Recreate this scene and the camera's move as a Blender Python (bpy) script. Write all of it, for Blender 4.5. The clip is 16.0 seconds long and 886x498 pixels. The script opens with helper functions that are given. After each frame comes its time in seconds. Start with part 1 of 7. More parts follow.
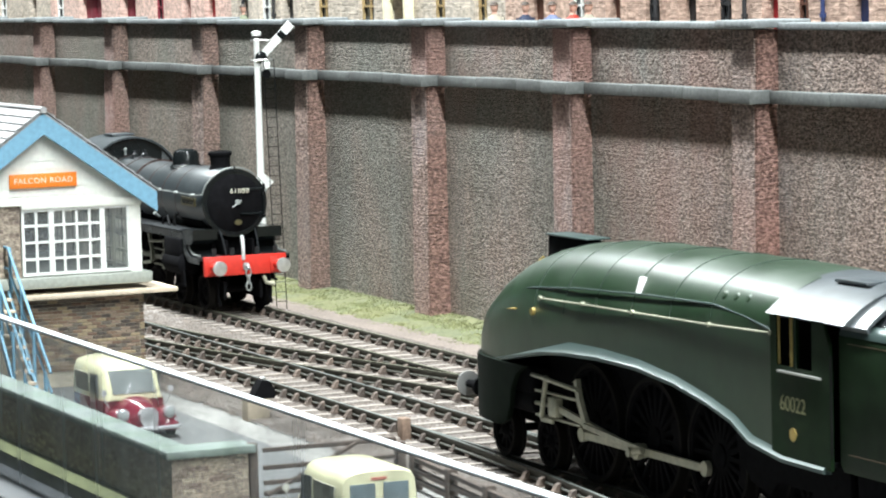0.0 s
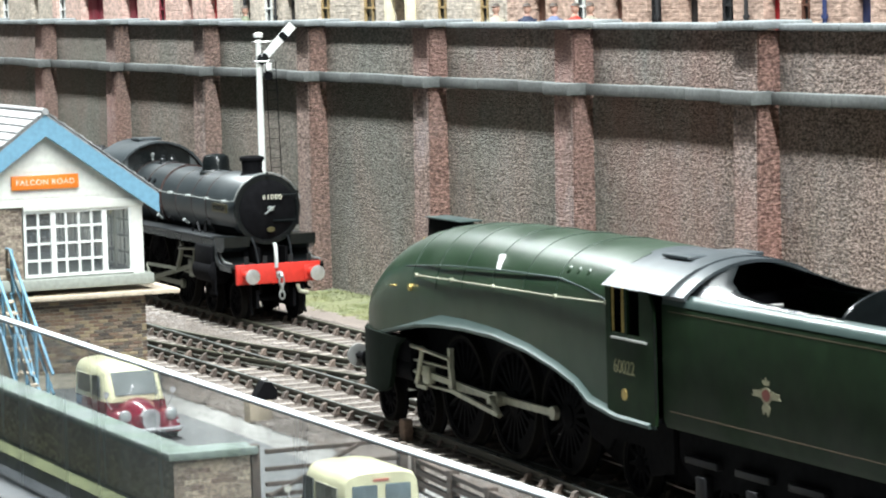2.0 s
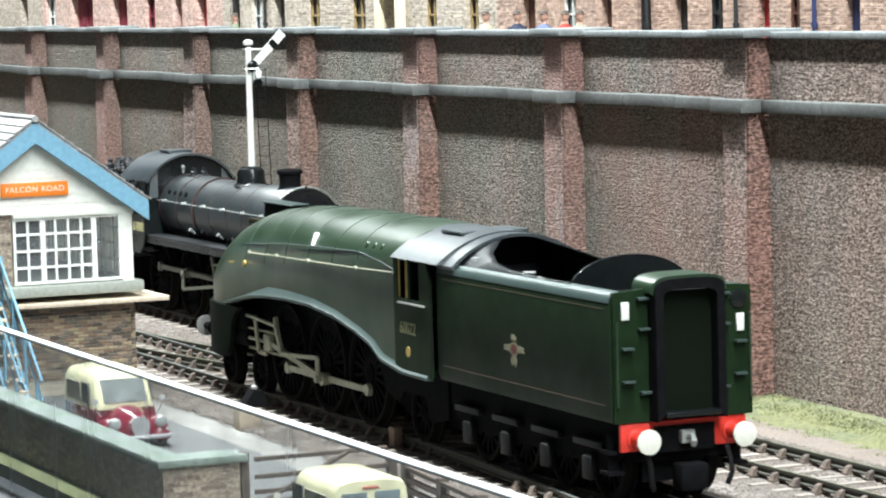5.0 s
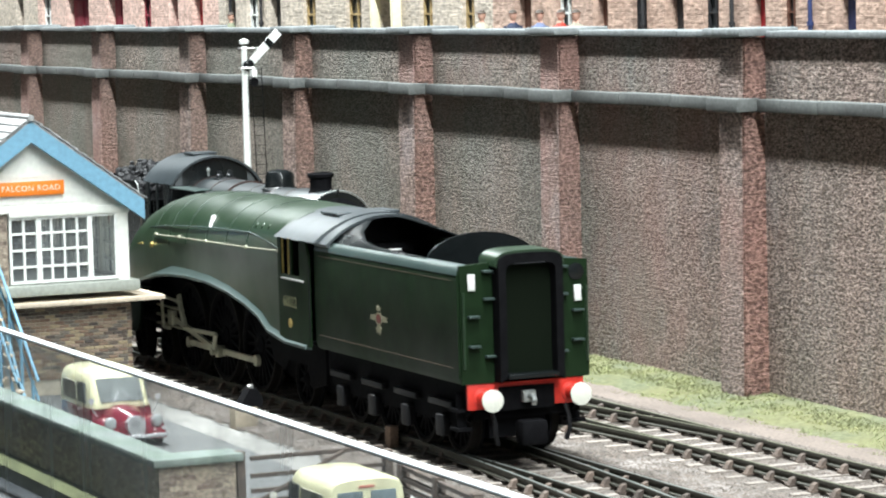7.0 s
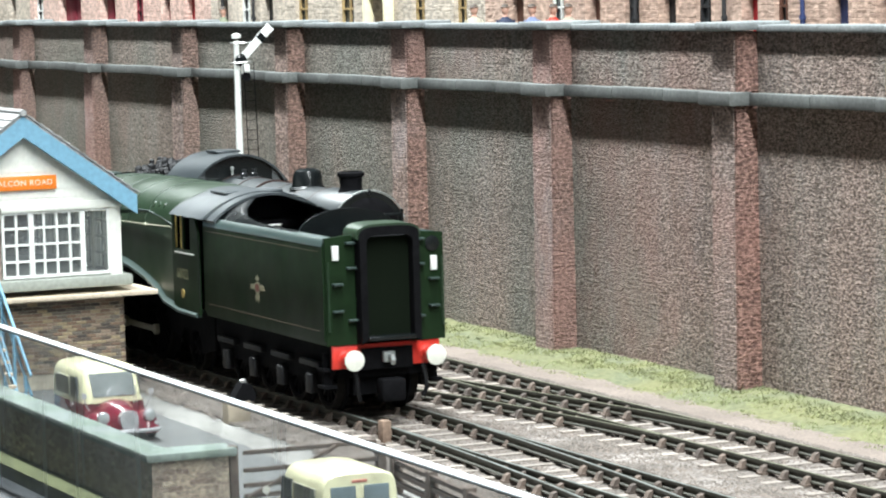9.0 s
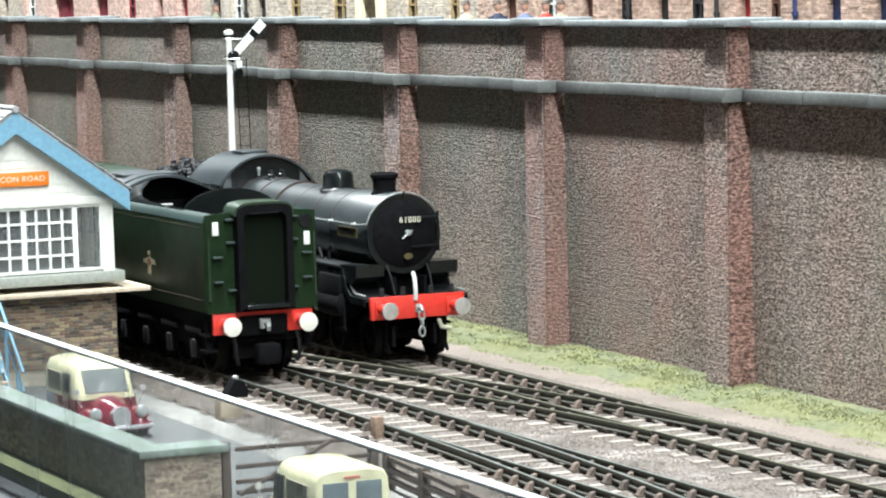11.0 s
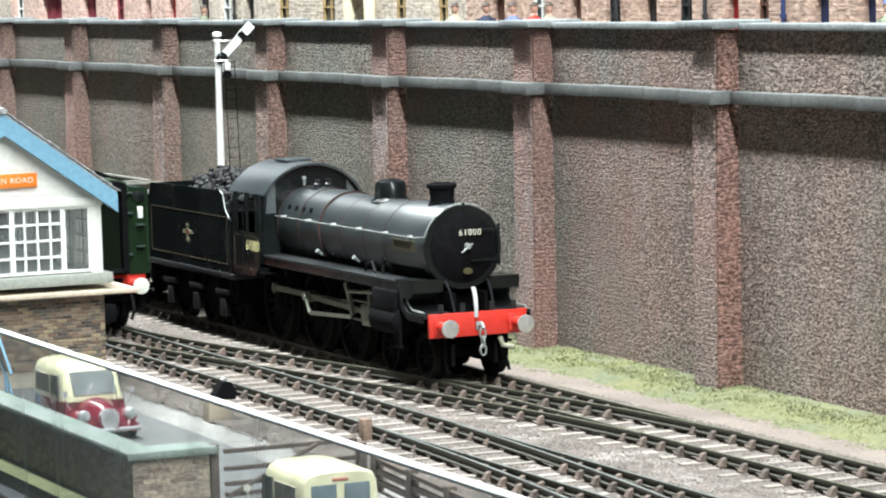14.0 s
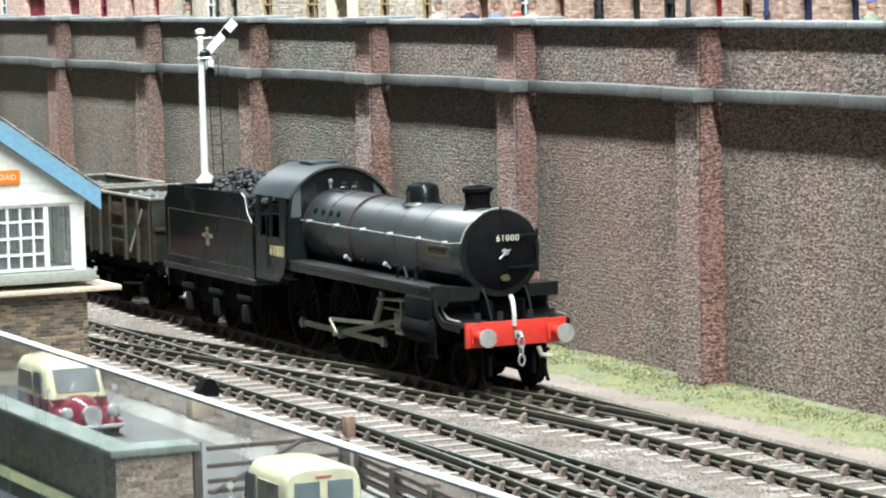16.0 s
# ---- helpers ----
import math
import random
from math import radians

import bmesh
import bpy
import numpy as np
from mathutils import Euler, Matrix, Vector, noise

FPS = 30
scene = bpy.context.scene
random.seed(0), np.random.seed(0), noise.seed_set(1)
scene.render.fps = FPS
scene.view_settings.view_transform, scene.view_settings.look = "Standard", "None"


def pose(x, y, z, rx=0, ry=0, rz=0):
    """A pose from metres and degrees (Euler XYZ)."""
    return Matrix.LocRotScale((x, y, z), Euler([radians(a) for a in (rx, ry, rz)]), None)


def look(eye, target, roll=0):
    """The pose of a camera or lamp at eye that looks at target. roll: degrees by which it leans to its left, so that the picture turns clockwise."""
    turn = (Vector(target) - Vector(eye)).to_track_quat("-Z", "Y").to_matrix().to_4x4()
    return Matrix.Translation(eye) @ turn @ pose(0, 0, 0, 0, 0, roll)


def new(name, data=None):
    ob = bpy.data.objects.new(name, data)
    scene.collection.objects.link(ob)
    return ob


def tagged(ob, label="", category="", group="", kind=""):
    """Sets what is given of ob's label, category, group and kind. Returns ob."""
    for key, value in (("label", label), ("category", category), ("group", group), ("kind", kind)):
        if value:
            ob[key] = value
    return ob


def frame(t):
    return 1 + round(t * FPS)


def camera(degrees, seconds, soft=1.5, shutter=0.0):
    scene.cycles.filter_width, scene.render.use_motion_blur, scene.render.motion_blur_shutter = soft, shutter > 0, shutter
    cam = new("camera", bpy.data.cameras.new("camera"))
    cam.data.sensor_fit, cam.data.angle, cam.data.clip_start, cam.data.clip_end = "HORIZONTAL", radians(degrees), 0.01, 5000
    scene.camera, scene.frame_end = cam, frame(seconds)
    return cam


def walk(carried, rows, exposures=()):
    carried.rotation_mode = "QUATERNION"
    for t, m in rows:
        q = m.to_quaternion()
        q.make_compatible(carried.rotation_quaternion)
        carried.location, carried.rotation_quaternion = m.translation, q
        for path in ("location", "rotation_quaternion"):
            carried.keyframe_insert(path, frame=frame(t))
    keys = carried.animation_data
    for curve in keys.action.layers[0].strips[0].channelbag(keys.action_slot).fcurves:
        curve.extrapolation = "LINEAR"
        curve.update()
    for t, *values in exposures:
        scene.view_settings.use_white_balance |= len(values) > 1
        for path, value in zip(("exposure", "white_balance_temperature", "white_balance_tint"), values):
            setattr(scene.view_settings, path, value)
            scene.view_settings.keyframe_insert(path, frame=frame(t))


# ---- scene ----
MM = 0.001
EYE = (0.0, 0.0, 0.1120)
LENS = 15.70
cam = camera(LENS, 16.0, 2.1, 0.5)
PAN = [(0, -67.072, -4.860, -1.598), (0.5, -67.074, -4.837, -1.630), (1, -67.107, -4.831, -1.621), (1.5, -67.090, -4.836, -1.660),
       (2, -67.106, -4.835, -1.642), (2.5, -67.099, -4.796, -1.605), (3, -67.066, -4.758, -1.577), (3.5, -67.033, -4.715, -1.561),
       (4, -66.949, -4.702, -1.579), (6.5, -66.888, -4.710, -1.575), (7, -66.846, -4.723, -1.583), (7.5, -66.820, -4.747, -1.615),
       (8, -66.801, -4.768, -1.655), (8.5, -66.761, -4.798, -1.661), (9, -66.717, -4.828, -1.653), (11.5, -66.570, -4.896, -1.635),
       (12, -66.561, -4.889, -1.633), (12.5, -66.540, -4.876, -1.625), (13, -66.506, -4.858, -1.640), (13.5, -66.439, -4.862, -1.622),
       (14, -66.375, -4.867, -1.600), (14.5, -66.311, -4.885, -1.560), (15, -66.247, -4.903, -1.550), (15.5, -66.178, -4.905, -1.570),
       (16, -66.076, -4.922, -1.550)]


def aim(yaw, pitch, roll):
    y, p = radians(yaw), radians(pitch)
    way = Vector((math.sin(y) * math.cos(p), math.cos(y) * math.cos(p), math.sin(p)))
    return look(EYE, Vector(EYE) + way, roll)


walk(cam, [(t, aim(a, b, c)) for t, a, b, c in PAN])

# ---- light: hall daylight all round and the strip lamp over the layout ----
world = bpy.data.worlds.new("hall")
scene.world = world
world.use_nodes = True
world.node_tree.nodes["Background"].inputs[0].default_value = (0.84, 0.95, 1.0, 1)
world.node_tree.nodes["Background"].inputs[1].default_value = 0.145
scene.view_settings.exposure = 0.1


def area_lamp(name, at, target, sx, sy, watts, colour):
    data = bpy.data.lights.new(name, "AREA")
    data.shape, data.size, data.size_y, data.energy, data.color = "RECTANGLE", sx, sy, watts, colour
    ob = new(name, data)
    ob.matrix_world = look(at, target)
    return ob


area_lamp("layout_strip_lamp", (-0.45, 0.235, 0.85), (-0.45, 0.32, 0.0), 3.2, 0.05, 76.0, (0.93, 1.0, 1.01))


# ---- materials ----
def mat(name, colour, rough=0.6, metal=0.0, vary=0.25, fine=1500.0, coarse=90.0, bump=0.15, second=None, amount=0.5, rand=0.0, clear=0.0, spec=0.5):
    m = bpy.data.materials.new(name)
    m.use_nodes = True
    nt = m.node_tree
    b = nt.nodes["Principled BSDF"]
    b.inputs["Metallic"].default_value = metal
    b.inputs["Coat Weight"].default_value = clear
    b.inputs["Specular IOR Level"].default_value = spec
    tc = nt.nodes.new("ShaderNodeTexCoord")

    def noise_tex(scale, detail):
        n = nt.nodes.new("ShaderNodeTexNoise")
        n.inputs["Scale"].default_value, n.inputs["Detail"].default_value = scale, detail
        nt.links.new(tc.outputs["Object"], n.inputs["Vector"])
        return n.outputs["Fac"]

    def mix(kind, fac, a, c):
        x = nt.nodes.new("ShaderNodeMix")
        x.data_type, x.blend_type = "RGBA", kind
        for i, v in ((0, fac), (6, a), (7, c)):
            if isinstance(v, bpy.types.NodeSocket):
                nt.links.new(v, x.inputs[i])
            else:
                x.inputs[i].default_value = v
        return x.outputs[2]

    def ramp(v, lo, hi, a, c):
        r = nt.nodes.new("ShaderNodeMapRange")
        r.inputs[1].default_value, r.inputs[2].default_value, r.inputs[3].default_value, r.inputs[4].default_value = lo, hi, a, c
        nt.links.new(v, r.inputs[0])
        return r.outputs[0]

    f, c = noise_tex(fine, 4), noise_tex(coarse, 5)
    base = (*colour, 1)
    if second:
        base = mix("MIX", ramp(c, 0.42 - 0.1 * amount, 0.62, 0, amount * 1.6 if amount < 0.6 else 1), base, (*second, 1))
    col = mix("MULTIPLY", 1.0, base, mix("MIX", ramp(f, 0.3, 0.7, 0, 1), (1 - vary,) * 3 + (1,), (1 + vary * 0.6,) * 3 + (1,)))
    col = mix("MULTIPLY", 0.7, col, mix("MIX", ramp(c, 0.3, 0.7, 0, 1), (1 - vary,) * 3 + (1,), (1 + vary * 0.4,) * 3 + (1,)))
    if rand:
        info = nt.nodes.new("ShaderNodeObjectInfo")
        col = mix("MULTIPLY", 1.0, col, mix("MIX", info.outputs["Random"], (1 - rand,) * 3 + (1,), (1 + rand,) * 3 + (1,)))
    nt.links.new(col, b.inputs["Base Color"])
    nt.links.new(ramp(c, 0.3, 0.7, max(0.02, rough - 0.08), min(1, rough + 0.1)), b.inputs["Roughness"])
    if bump:
        bp = nt.nodes.new("ShaderNodeBump")
        bp.inputs["Strength"].default_value, bp.inputs["Distance"].default_value = bump, 0.0004
        nt.links.new(f, bp.inputs["Height"])
        nt.links.new(bp.outputs[0], b.inputs["Normal"])
    return m


def masonry(name, light, dark, stain, length=0.0031, course=0.00125, bump=0.8, stain_amount=0.6, lump=700.0, contrast=0.3, streak=0.0, patches=(), far_green=0.0):
    """Small embossed brickwork, weathered: lumps of light and dark, courses, and broad stains."""
    m = bpy.data.materials.new(name)
    m.use_nodes = True
    nt = m.node_tree
    b = nt.nodes["Principled BSDF"]
    b.inputs["Roughness"].default_value = 0.9
    b.inputs["Specular IOR Level"].default_value = 0.15
    tc = nt.nodes.new("ShaderNodeTexCoord")
    geo = nt.nodes.new("ShaderNodeNewGeometry")
    sep = nt.nodes.new("ShaderNodeSeparateXYZ")
    nt.links.new(geo.outputs["Position"], sep.inputs[0])
    add = nt.nodes.new("ShaderNodeMath")
    nt.links.new(sep.outputs[0], add.inputs[0])
    nt.links.new(sep.outputs[1], add.inputs[1])
    com = nt.nodes.new("ShaderNodeCombineXYZ")
    nt.links.new(add.outputs[0], com.inputs[0])
    nt.links.new(sep.outputs[2], com.inputs[1])
    br = nt.nodes.new("ShaderNodeTexBrick")
    br.inputs["Scale"].default_value = 1.0
    br.inputs["Brick Width"].default_value, br.inputs["Row Height"].default_value = length, course
    br.inputs["Mortar Size"].default_value, br.inputs["Mortar Smooth"].default_value = 0.00016, 0.6
    br.inputs["Color1"].default_value, br.inputs["Color2"].default_value = (*light, 1), (*dark, 1)
    br.inputs["Mortar"].default_value = (*[0.5 * (p + q) for p, q in zip(light, dark)], 1)
    nt.links.new(com.outputs[0], br.inputs["Vector"])
    st = nt.nodes.new("ShaderNodeMapping")
    st.inputs["Scale"].default_value = (1, 1, 0.45)
    nt.links.new(tc.outputs["Object"], st.inputs["Vector"])
    n1 = nt.nodes.new("ShaderNodeTexNoise")
    n1.inputs["Scale"].default_value, n1.inputs["Detail"].default_value = 22, 5
    nt.links.new(st.outputs[0], n1.inputs["Vector"])
    flat = nt.nodes.new("ShaderNodeMapping")
    flat.inputs["Scale"].default_value = (0.62, 0.62, 1.1)
    nt.links.new(tc.outputs["Object"], flat.inputs["Vector"])
    n2 = nt.nodes.new("ShaderNodeTexNoise")
    n2.inputs["Scale"].default_value, n2.inputs["Detail"].default_value, n2.inputs["Roughness"].default_value = lump, 3, 0.6
    nt.links.new(flat.outputs[0], n2.inputs["Vector"])

    def ramp(v, lo, hi, a, c):
        r = nt.nodes.new("ShaderNodeMapRange")
        r.inputs[1].default_value, r.inputs[2].default_value, r.inputs[3].default_value, r.inputs[4].default_value = lo, hi, a, c
        nt.links.new(v, r.inputs[0])
        return r.outputs[0]

    def mix(kind, fac, a, c):
        x = nt.nodes.new("ShaderNodeMix")
        x.data_type, x.blend_type = "RGBA", kind
        for i, v in ((0, fac), (6, a), (7, c)):
            if isinstance(v, bpy.types.NodeSocket):
                nt.links.new(v, x.inputs[i])
            else:
                x.inputs[i].default_value = v
        return x.outputs[2]

    col = mix("MIX", ramp(n1.outputs["Fac"], 0.42, 0.62, 0, stain_amount), br.outputs["Color"], (*stain, 1))
    col = mix("MULTIPLY", 1.0, col, mix("MIX", ramp(n2.outputs["Fac"], 0.36, 0.64, 0, 1), (1 - contrast * 1.5,) * 3 + (1,), (1 + contrast,) * 3 + (1,)))
    run = nt.nodes.new("ShaderNodeMapping")
    run.inputs["Scale"].default_value = (1, 1, 0.09)
    nt.links.new(tc.outputs["Object"], run.inputs["Vector"])
    n3 = nt.nodes.new("ShaderNodeTexNoise")
    n3.inputs["Scale"].default_value, n3.inputs["Detail"].default_value = 75, 4
    nt.links.new(run.outputs[0], n3.inputs["Vector"])
    col = mix("MIX", ramp(n3.outputs["Fac"], 0.5, 0.72, 0, streak), col, (0.38, 0.375, 0.355, 1))
    for k, (tint, lo, much) in enumerate(patches):
        place = nt.nodes.new("ShaderNodeMapping")
        place.inputs["Location"].default_value = (0.37 * k + 0.2, 0.11 * k, 0.23 * k)
        place.inputs["Scale"].default_value = (1, 1, 0.6)
        nt.links.new(tc.outputs["Object"], place.inputs["Vector"])
        n4 = nt.nodes.new("ShaderNodeTexNoise")
        n4.inputs["Scale"].default_value, n4.inputs["Detail"].default_value, n4.inputs["Roughness"].default_value = 13, 6, 0.65
        nt.links.new(place.outputs[0], n4.inputs["Vector"])
        col = mix("MIX", ramp(n4.outputs["Fac"], lo, lo + 0.14, 0, much), col, (*tint, 1))
    # greener towards the far end along x, broken up by the stain noise
    if far_green:
        far_mix = nt.nodes.new("ShaderNodeMath")
        far_mix.operation = "MULTIPLY"
        nt.links.new(ramp(sep.outputs[0], -0.80, -1.15, 0, far_green), far_mix.inputs[0])
        nt.links.new(ramp(n1.outputs["Fac"], 0.3, 0.6, 0.5, 1), far_mix.inputs[1])
        col = mix("MIX", far_mix.outputs[0], col, (0.262, 0.268, 0.228, 1))
    col = mix("MULTIPLY", 1.0, col, mix("MIX", ramp(n2.outputs["Fac"], 0.36, 0.64, 0, 1), (1 - contrast * 0.6,) * 3 + (1,), (1 + contrast * 0.4,) * 3 + (1,)))
    nt.links.new(col, b.inputs["Base Color"])
    h = nt.nodes.new("ShaderNodeMath")
    h.operation = "MULTIPLY_ADD"
    nt.links.new(br.outputs["Fac"], h.inputs[0])
    h.inputs[1].default_value = -0.09
    nt.links.new(n2.outputs["Fac"], h.inputs[2])
    bp = nt.nodes.new("ShaderNodeBump")
    bp.inputs["Strength"].default_value, bp.inputs["Distance"].default_value = bump, 0.0012
    nt.links.new(h.outputs[0], bp.inputs["Height"])
    nt.links.new(bp.outputs[0], b.inputs["Normal"])
    return m


def sheet_glass(name, haze):
    """Thin clear sheet with a film of dust, whose pale streaks stand in for reflections."""
    m = bpy.data.materials.new(name)
    m.use_nodes = True
    nt = m.node_tree
    out = nt.nodes["Material Output"]
    nt.nodes.remove(nt.nodes["Principled BSDF"])
    clear, film, shine = nt.nodes.new("ShaderNodeBsdfTransparent"), nt.nodes.new("ShaderNodeBsdfDiffuse"), nt.nodes.new("ShaderNodeBsdfGlossy")
    film.inputs[0].default_value = (0.85, 0.92, 0.95, 1)
    shine.inputs["Roughness"].default_value = 0.05
    # the film's normal is tipped upwards to brighten it, imitating a reflected haze
    back, both, tip = nt.nodes.new("ShaderNodeBsdfTranslucent"), nt.nodes.new("ShaderNodeMixShader"), nt.nodes.new("ShaderNodeCombineXYZ")
    back.inputs[0].default_value = film.inputs[0].default_value
    for i, v in enumerate((0.35, -0.45, 0.8)):
        tip.inputs[i].default_value = v
    nt.links.new(tip.outputs[0], film.inputs["Normal"])
    nt.links.new(film.outputs[0], both.inputs[1])
    nt.links.new(back.outputs[0], both.inputs[2])
    both.inputs[0].default_value = 0.3
    a, c = nt.nodes.new("ShaderNodeMixShader"), nt.nodes.new("ShaderNodeMixShader")
    tc, n = nt.nodes.new("ShaderNodeTexCoord"), nt.nodes.new("ShaderNodeTexNoise")
    n.inputs["Scale"].default_value = 45
    mp = nt.nodes.new("ShaderNodeMapping")
    mp.inputs["Scale"].default_value = (1, 1, 0.12)
    nt.links.new(tc.outputs["Object"], mp.inputs["Vector"])
    nt.links.new(mp.outputs[0], n.inputs["Vector"])
    r = nt.nodes.new("ShaderNodeMapRange")
    r.inputs[1].default_value, r.inputs[2].default_value, r.inputs[3].default_value, r.inputs[4].default_value = 0.3, 0.7, haze * 0.3, haze * 1.8
    nt.links.new(n.outputs["Fac"], r.inputs[0])
    nt.links.new(r.outputs[0], a.inputs[0])
    nt.links.new(clear.outputs[0], a.inputs[1])
    nt.links.new(both.outputs[0], a.inputs[2])
    c.inputs[0].default_value = 0.035
    nt.links.new(a.outputs[0], c.inputs[1])
    nt.links.new(shine.outputs[0], c.inputs[2])
    nt.links.new(c.outputs[0], out.inputs[0])
    return m


M_WALL = masonry("weathered_wall_brick", (0.42, 0.322, 0.278), (0.325, 0.247, 0.213), (0.25, 0.25, 0.225), stain_amount=0.75, lump=1300, contrast=0.36, streak=0.3, bump=2.0, far_green=0.45,
                 patches=(((0.36, 0.215, 0.185), 0.50, 0.6), ((0.27, 0.28, 0.235), 0.52, 0.5), ((0.44, 0.40, 0.40), 0.58, 0.45)))
M_PIERFACE = masonry("weathered_pier_face", (0.36, 0.262, 0.225), (0.26, 0.19, 0.165), (0.24, 0.22, 0.21), bump=1.2, lump=1200, contrast=0.35,
                     patches=(((0.37, 0.21, 0.18), 0.47, 0.7), ((0.44, 0.40, 0.41), 0.57, 0.6)))
M_PIER = masonry("red_pier_brick", (0.37, 0.215, 0.175), (0.255, 0.145, 0.122), (0.27, 0.20, 0.18), stain_amount=0.4, bump=1.6, lump=1300, contrast=0.34, far_green=0.25,
                 patches=(((0.38, 0.20, 0.17), 0.48, 0.5), ((0.40, 0.33, 0.32), 0.60, 0.5)))
def mixed_brick(name, tones):
    """Single bricks, each of its own tone."""
    m = mat(name, (1.0, 1.0, 1.0), 0.9, vary=0.25, fine=1600, coarse=260, bump=0.3, spec=0.15)
    nt = m.node_tree
    link = nt.nodes["Principled BSDF"].inputs["Base Color"].links[0]
    grain = link.from_socket
    info, ramp = nt.nodes.new("ShaderNodeObjectInfo"), nt.nodes.new("ShaderNodeValToRGB")
    ramp.color_ramp.interpolation = "CONSTANT"
    while len(ramp.color_ramp.elements) < len(tones):
        ramp.color_ramp.elements.new(0.5)
    for i, (e, c) in enumerate(zip(ramp.color_ramp.elements, tones)):
        e.position, e.color = i / len(tones), (*c, 1)
    x = nt.nodes.new("ShaderNodeMix")
    x.data_type, x.blend_type = "RGBA", "MULTIPLY"
    x.inputs[0].default_value = 1.0
    nt.links.new(info.outputs["Random"], ramp.inputs[0])
    nt.links.new(ramp.outputs[0], x.inputs[6])
    nt.links.new(grain, x.inputs[7])
    nt.links.new(x.outputs[2], nt.nodes["Principled BSDF"].inputs["Base Color"])
    return m


M_BRICKP = mixed_brick("single_stock_brick", ((0.30, 0.235, 0.17), (0.15, 0.12, 0.10), (0.40, 0.32, 0.21), (0.22, 0.15, 0.115), (0.19, 0.165, 0.14), (0.34, 0.26, 0.20), (0.11, 0.095, 0.085), (0.27, 0.19, 0.14)))
M_BOXBRICK = masonry("yellow_stock_brick", (0.46, 0.385, 0.30), (0.19, 0.145, 0.12), (0.25, 0.22, 0.20), stain_amount=0.3, bump=0.35, lump=1500, contrast=0.2)
M_HOUSE = masonry("terrace_brick", (0.54, 0.38, 0.30), (0.40, 0.27, 0.21), (0.55, 0.42, 0.36), stain_amount=0.3, bump=0.5, contrast=0.16)
M_HOUSE_PALE = masonry("pale_terrace_brick", (0.58, 0.50, 0.41), (0.5, 0.43, 0.36), (0.5, 0.45, 0.4), stain_amount=0.3, bump=0.5, contrast=0.16)
M_HOUSE_PINK = masonry("pink_terrace_brick", (0.68, 0.47, 0.40), (0.6, 0.42, 0.36), (0.6, 0.48, 0.42), stain_amount=0.3, bump=0.5, contrast=0.16)
M_PARCOPE = mat("mossy_parapet_coping", (0.235, 0.275, 0.262), 0.8, vary=0.2, fine=700, coarse=70, bump=0.2, second=(0.16, 0.21, 0.17), amount=0.5)
M_COPING = mat("grey_coping_stone", (0.195, 0.21, 0.215), 0.75, vary=0.25, fine=900, coarse=60, bump=0.2, second=(0.25, 0.27, 0.27), amount=0.4)
M_STRING = mat("dark_string_course", (0.115, 0.12, 0.117), 0.75, vary=0.25, fine=900, coarse=60, bump=0.2, second=(0.14, 0.15, 0.145), amount=0.4)
M_BALLAST = mat("ballast", (0.15, 0.128, 0.113), 0.95, vary=0.55, fine=900, coarse=45, bump=1.0, second=(0.255, 0.23, 0.215), amount=0.5, spec=0.2)
M_STONE = mat("ballast_chips", (0.205, 0.18, 0.16), 0.9, vary=0.4, fine=1200, coarse=160, bump=0.3, second=(0.19, 0.16, 0.14), amount=0.6, spec=0.2)
M_SLEEPER = mat("weathered_sleeper", (0.335, 0.30, 0.272), 0.9, vary=0.3, fine=1400, coarse=120, bump=0.4, second=(0.28, 0.24, 0.205), amount=0.5, rand=0.2, spec=0.2)
M_CHAIR = mat("rusty_chair", (0.082, 0.063, 0.053), 0.85, vary=0.3, fine=1500, coarse=150, bump=0.3, second=(0.20, 0.15, 0.12), amount=0.4)
M_RAILSIDE = mat("rail_web", (0.052, 0.050, 0.038), 0.7, 0.2, vary=0.3, fine=800, coarse=60, bump=0.1)
# paler copy of the rail head, its colour carrying the near rails' reflected sheen
M_RAILSHINE = mat("sheen_tinted_rail_head", (0.26, 0.285, 0.27), 0.32, 0.45, vary=0.12, fine=500, coarse=40, bump=0.0)
M_RAILTOP = mat("rail_head", (0.17, 0.175, 0.12), 0.4, 0.4, vary=0.15, fine=500, coarse=40, bump=0.0)
M_ROAD = mat("yard_surface", (0.30, 0.295, 0.28), 0.9, vary=0.38, fine=700, coarse=45, bump=0.5, spec=0.2)
M_TARMAC = mat("yard_tarmac", (0.15, 0.155, 0.155), 0.85, vary=0.25, fine=1300, coarse=40, bump=0.3, spec=0.2)
M_MOSS = mat("moss", (0.15, 0.165, 0.085), 0.95, vary=0.4, fine=500, coarse=40, bump=0.6, second=(0.10, 0.11, 0.06), amount=0.6, spec=0.1)
M_GRASS = mat("grass_scatter", (0.20, 0.20, 0.105), 0.95, vary=0.3, fine=600, coarse=55, bump=0.5, second=(0.135, 0.145, 0.09), amount=0.8, spec=0.1)
M_TUFT = mat("grass_fibres", (0.31, 0.315, 0.155), 0.9, vary=0.2, fine=300, coarse=70, bump=0, second=(0.22, 0.25, 0.13), amount=0.5, spec=0.1)
M_TUFTDARK = mat("dull_grass_fibres", (0.225, 0.24, 0.135), 0.9, vary=0.25, fine=300, coarse=60, bump=0, second=(0.27, 0.28, 0.13), amount=0.4, spec=0.1)
M_DIRT = mat("cess_path", (0.215, 0.178, 0.155), 0.95, vary=0.3, fine=1200, coarse=50, bump=0.5, spec=0.2)
M_BLACK = mat("satin_black_paint", (0.007, 0.009, 0.0095), 0.25, spec=0.35, vary=0.2, fine=400, coarse=40, bump=0.03)
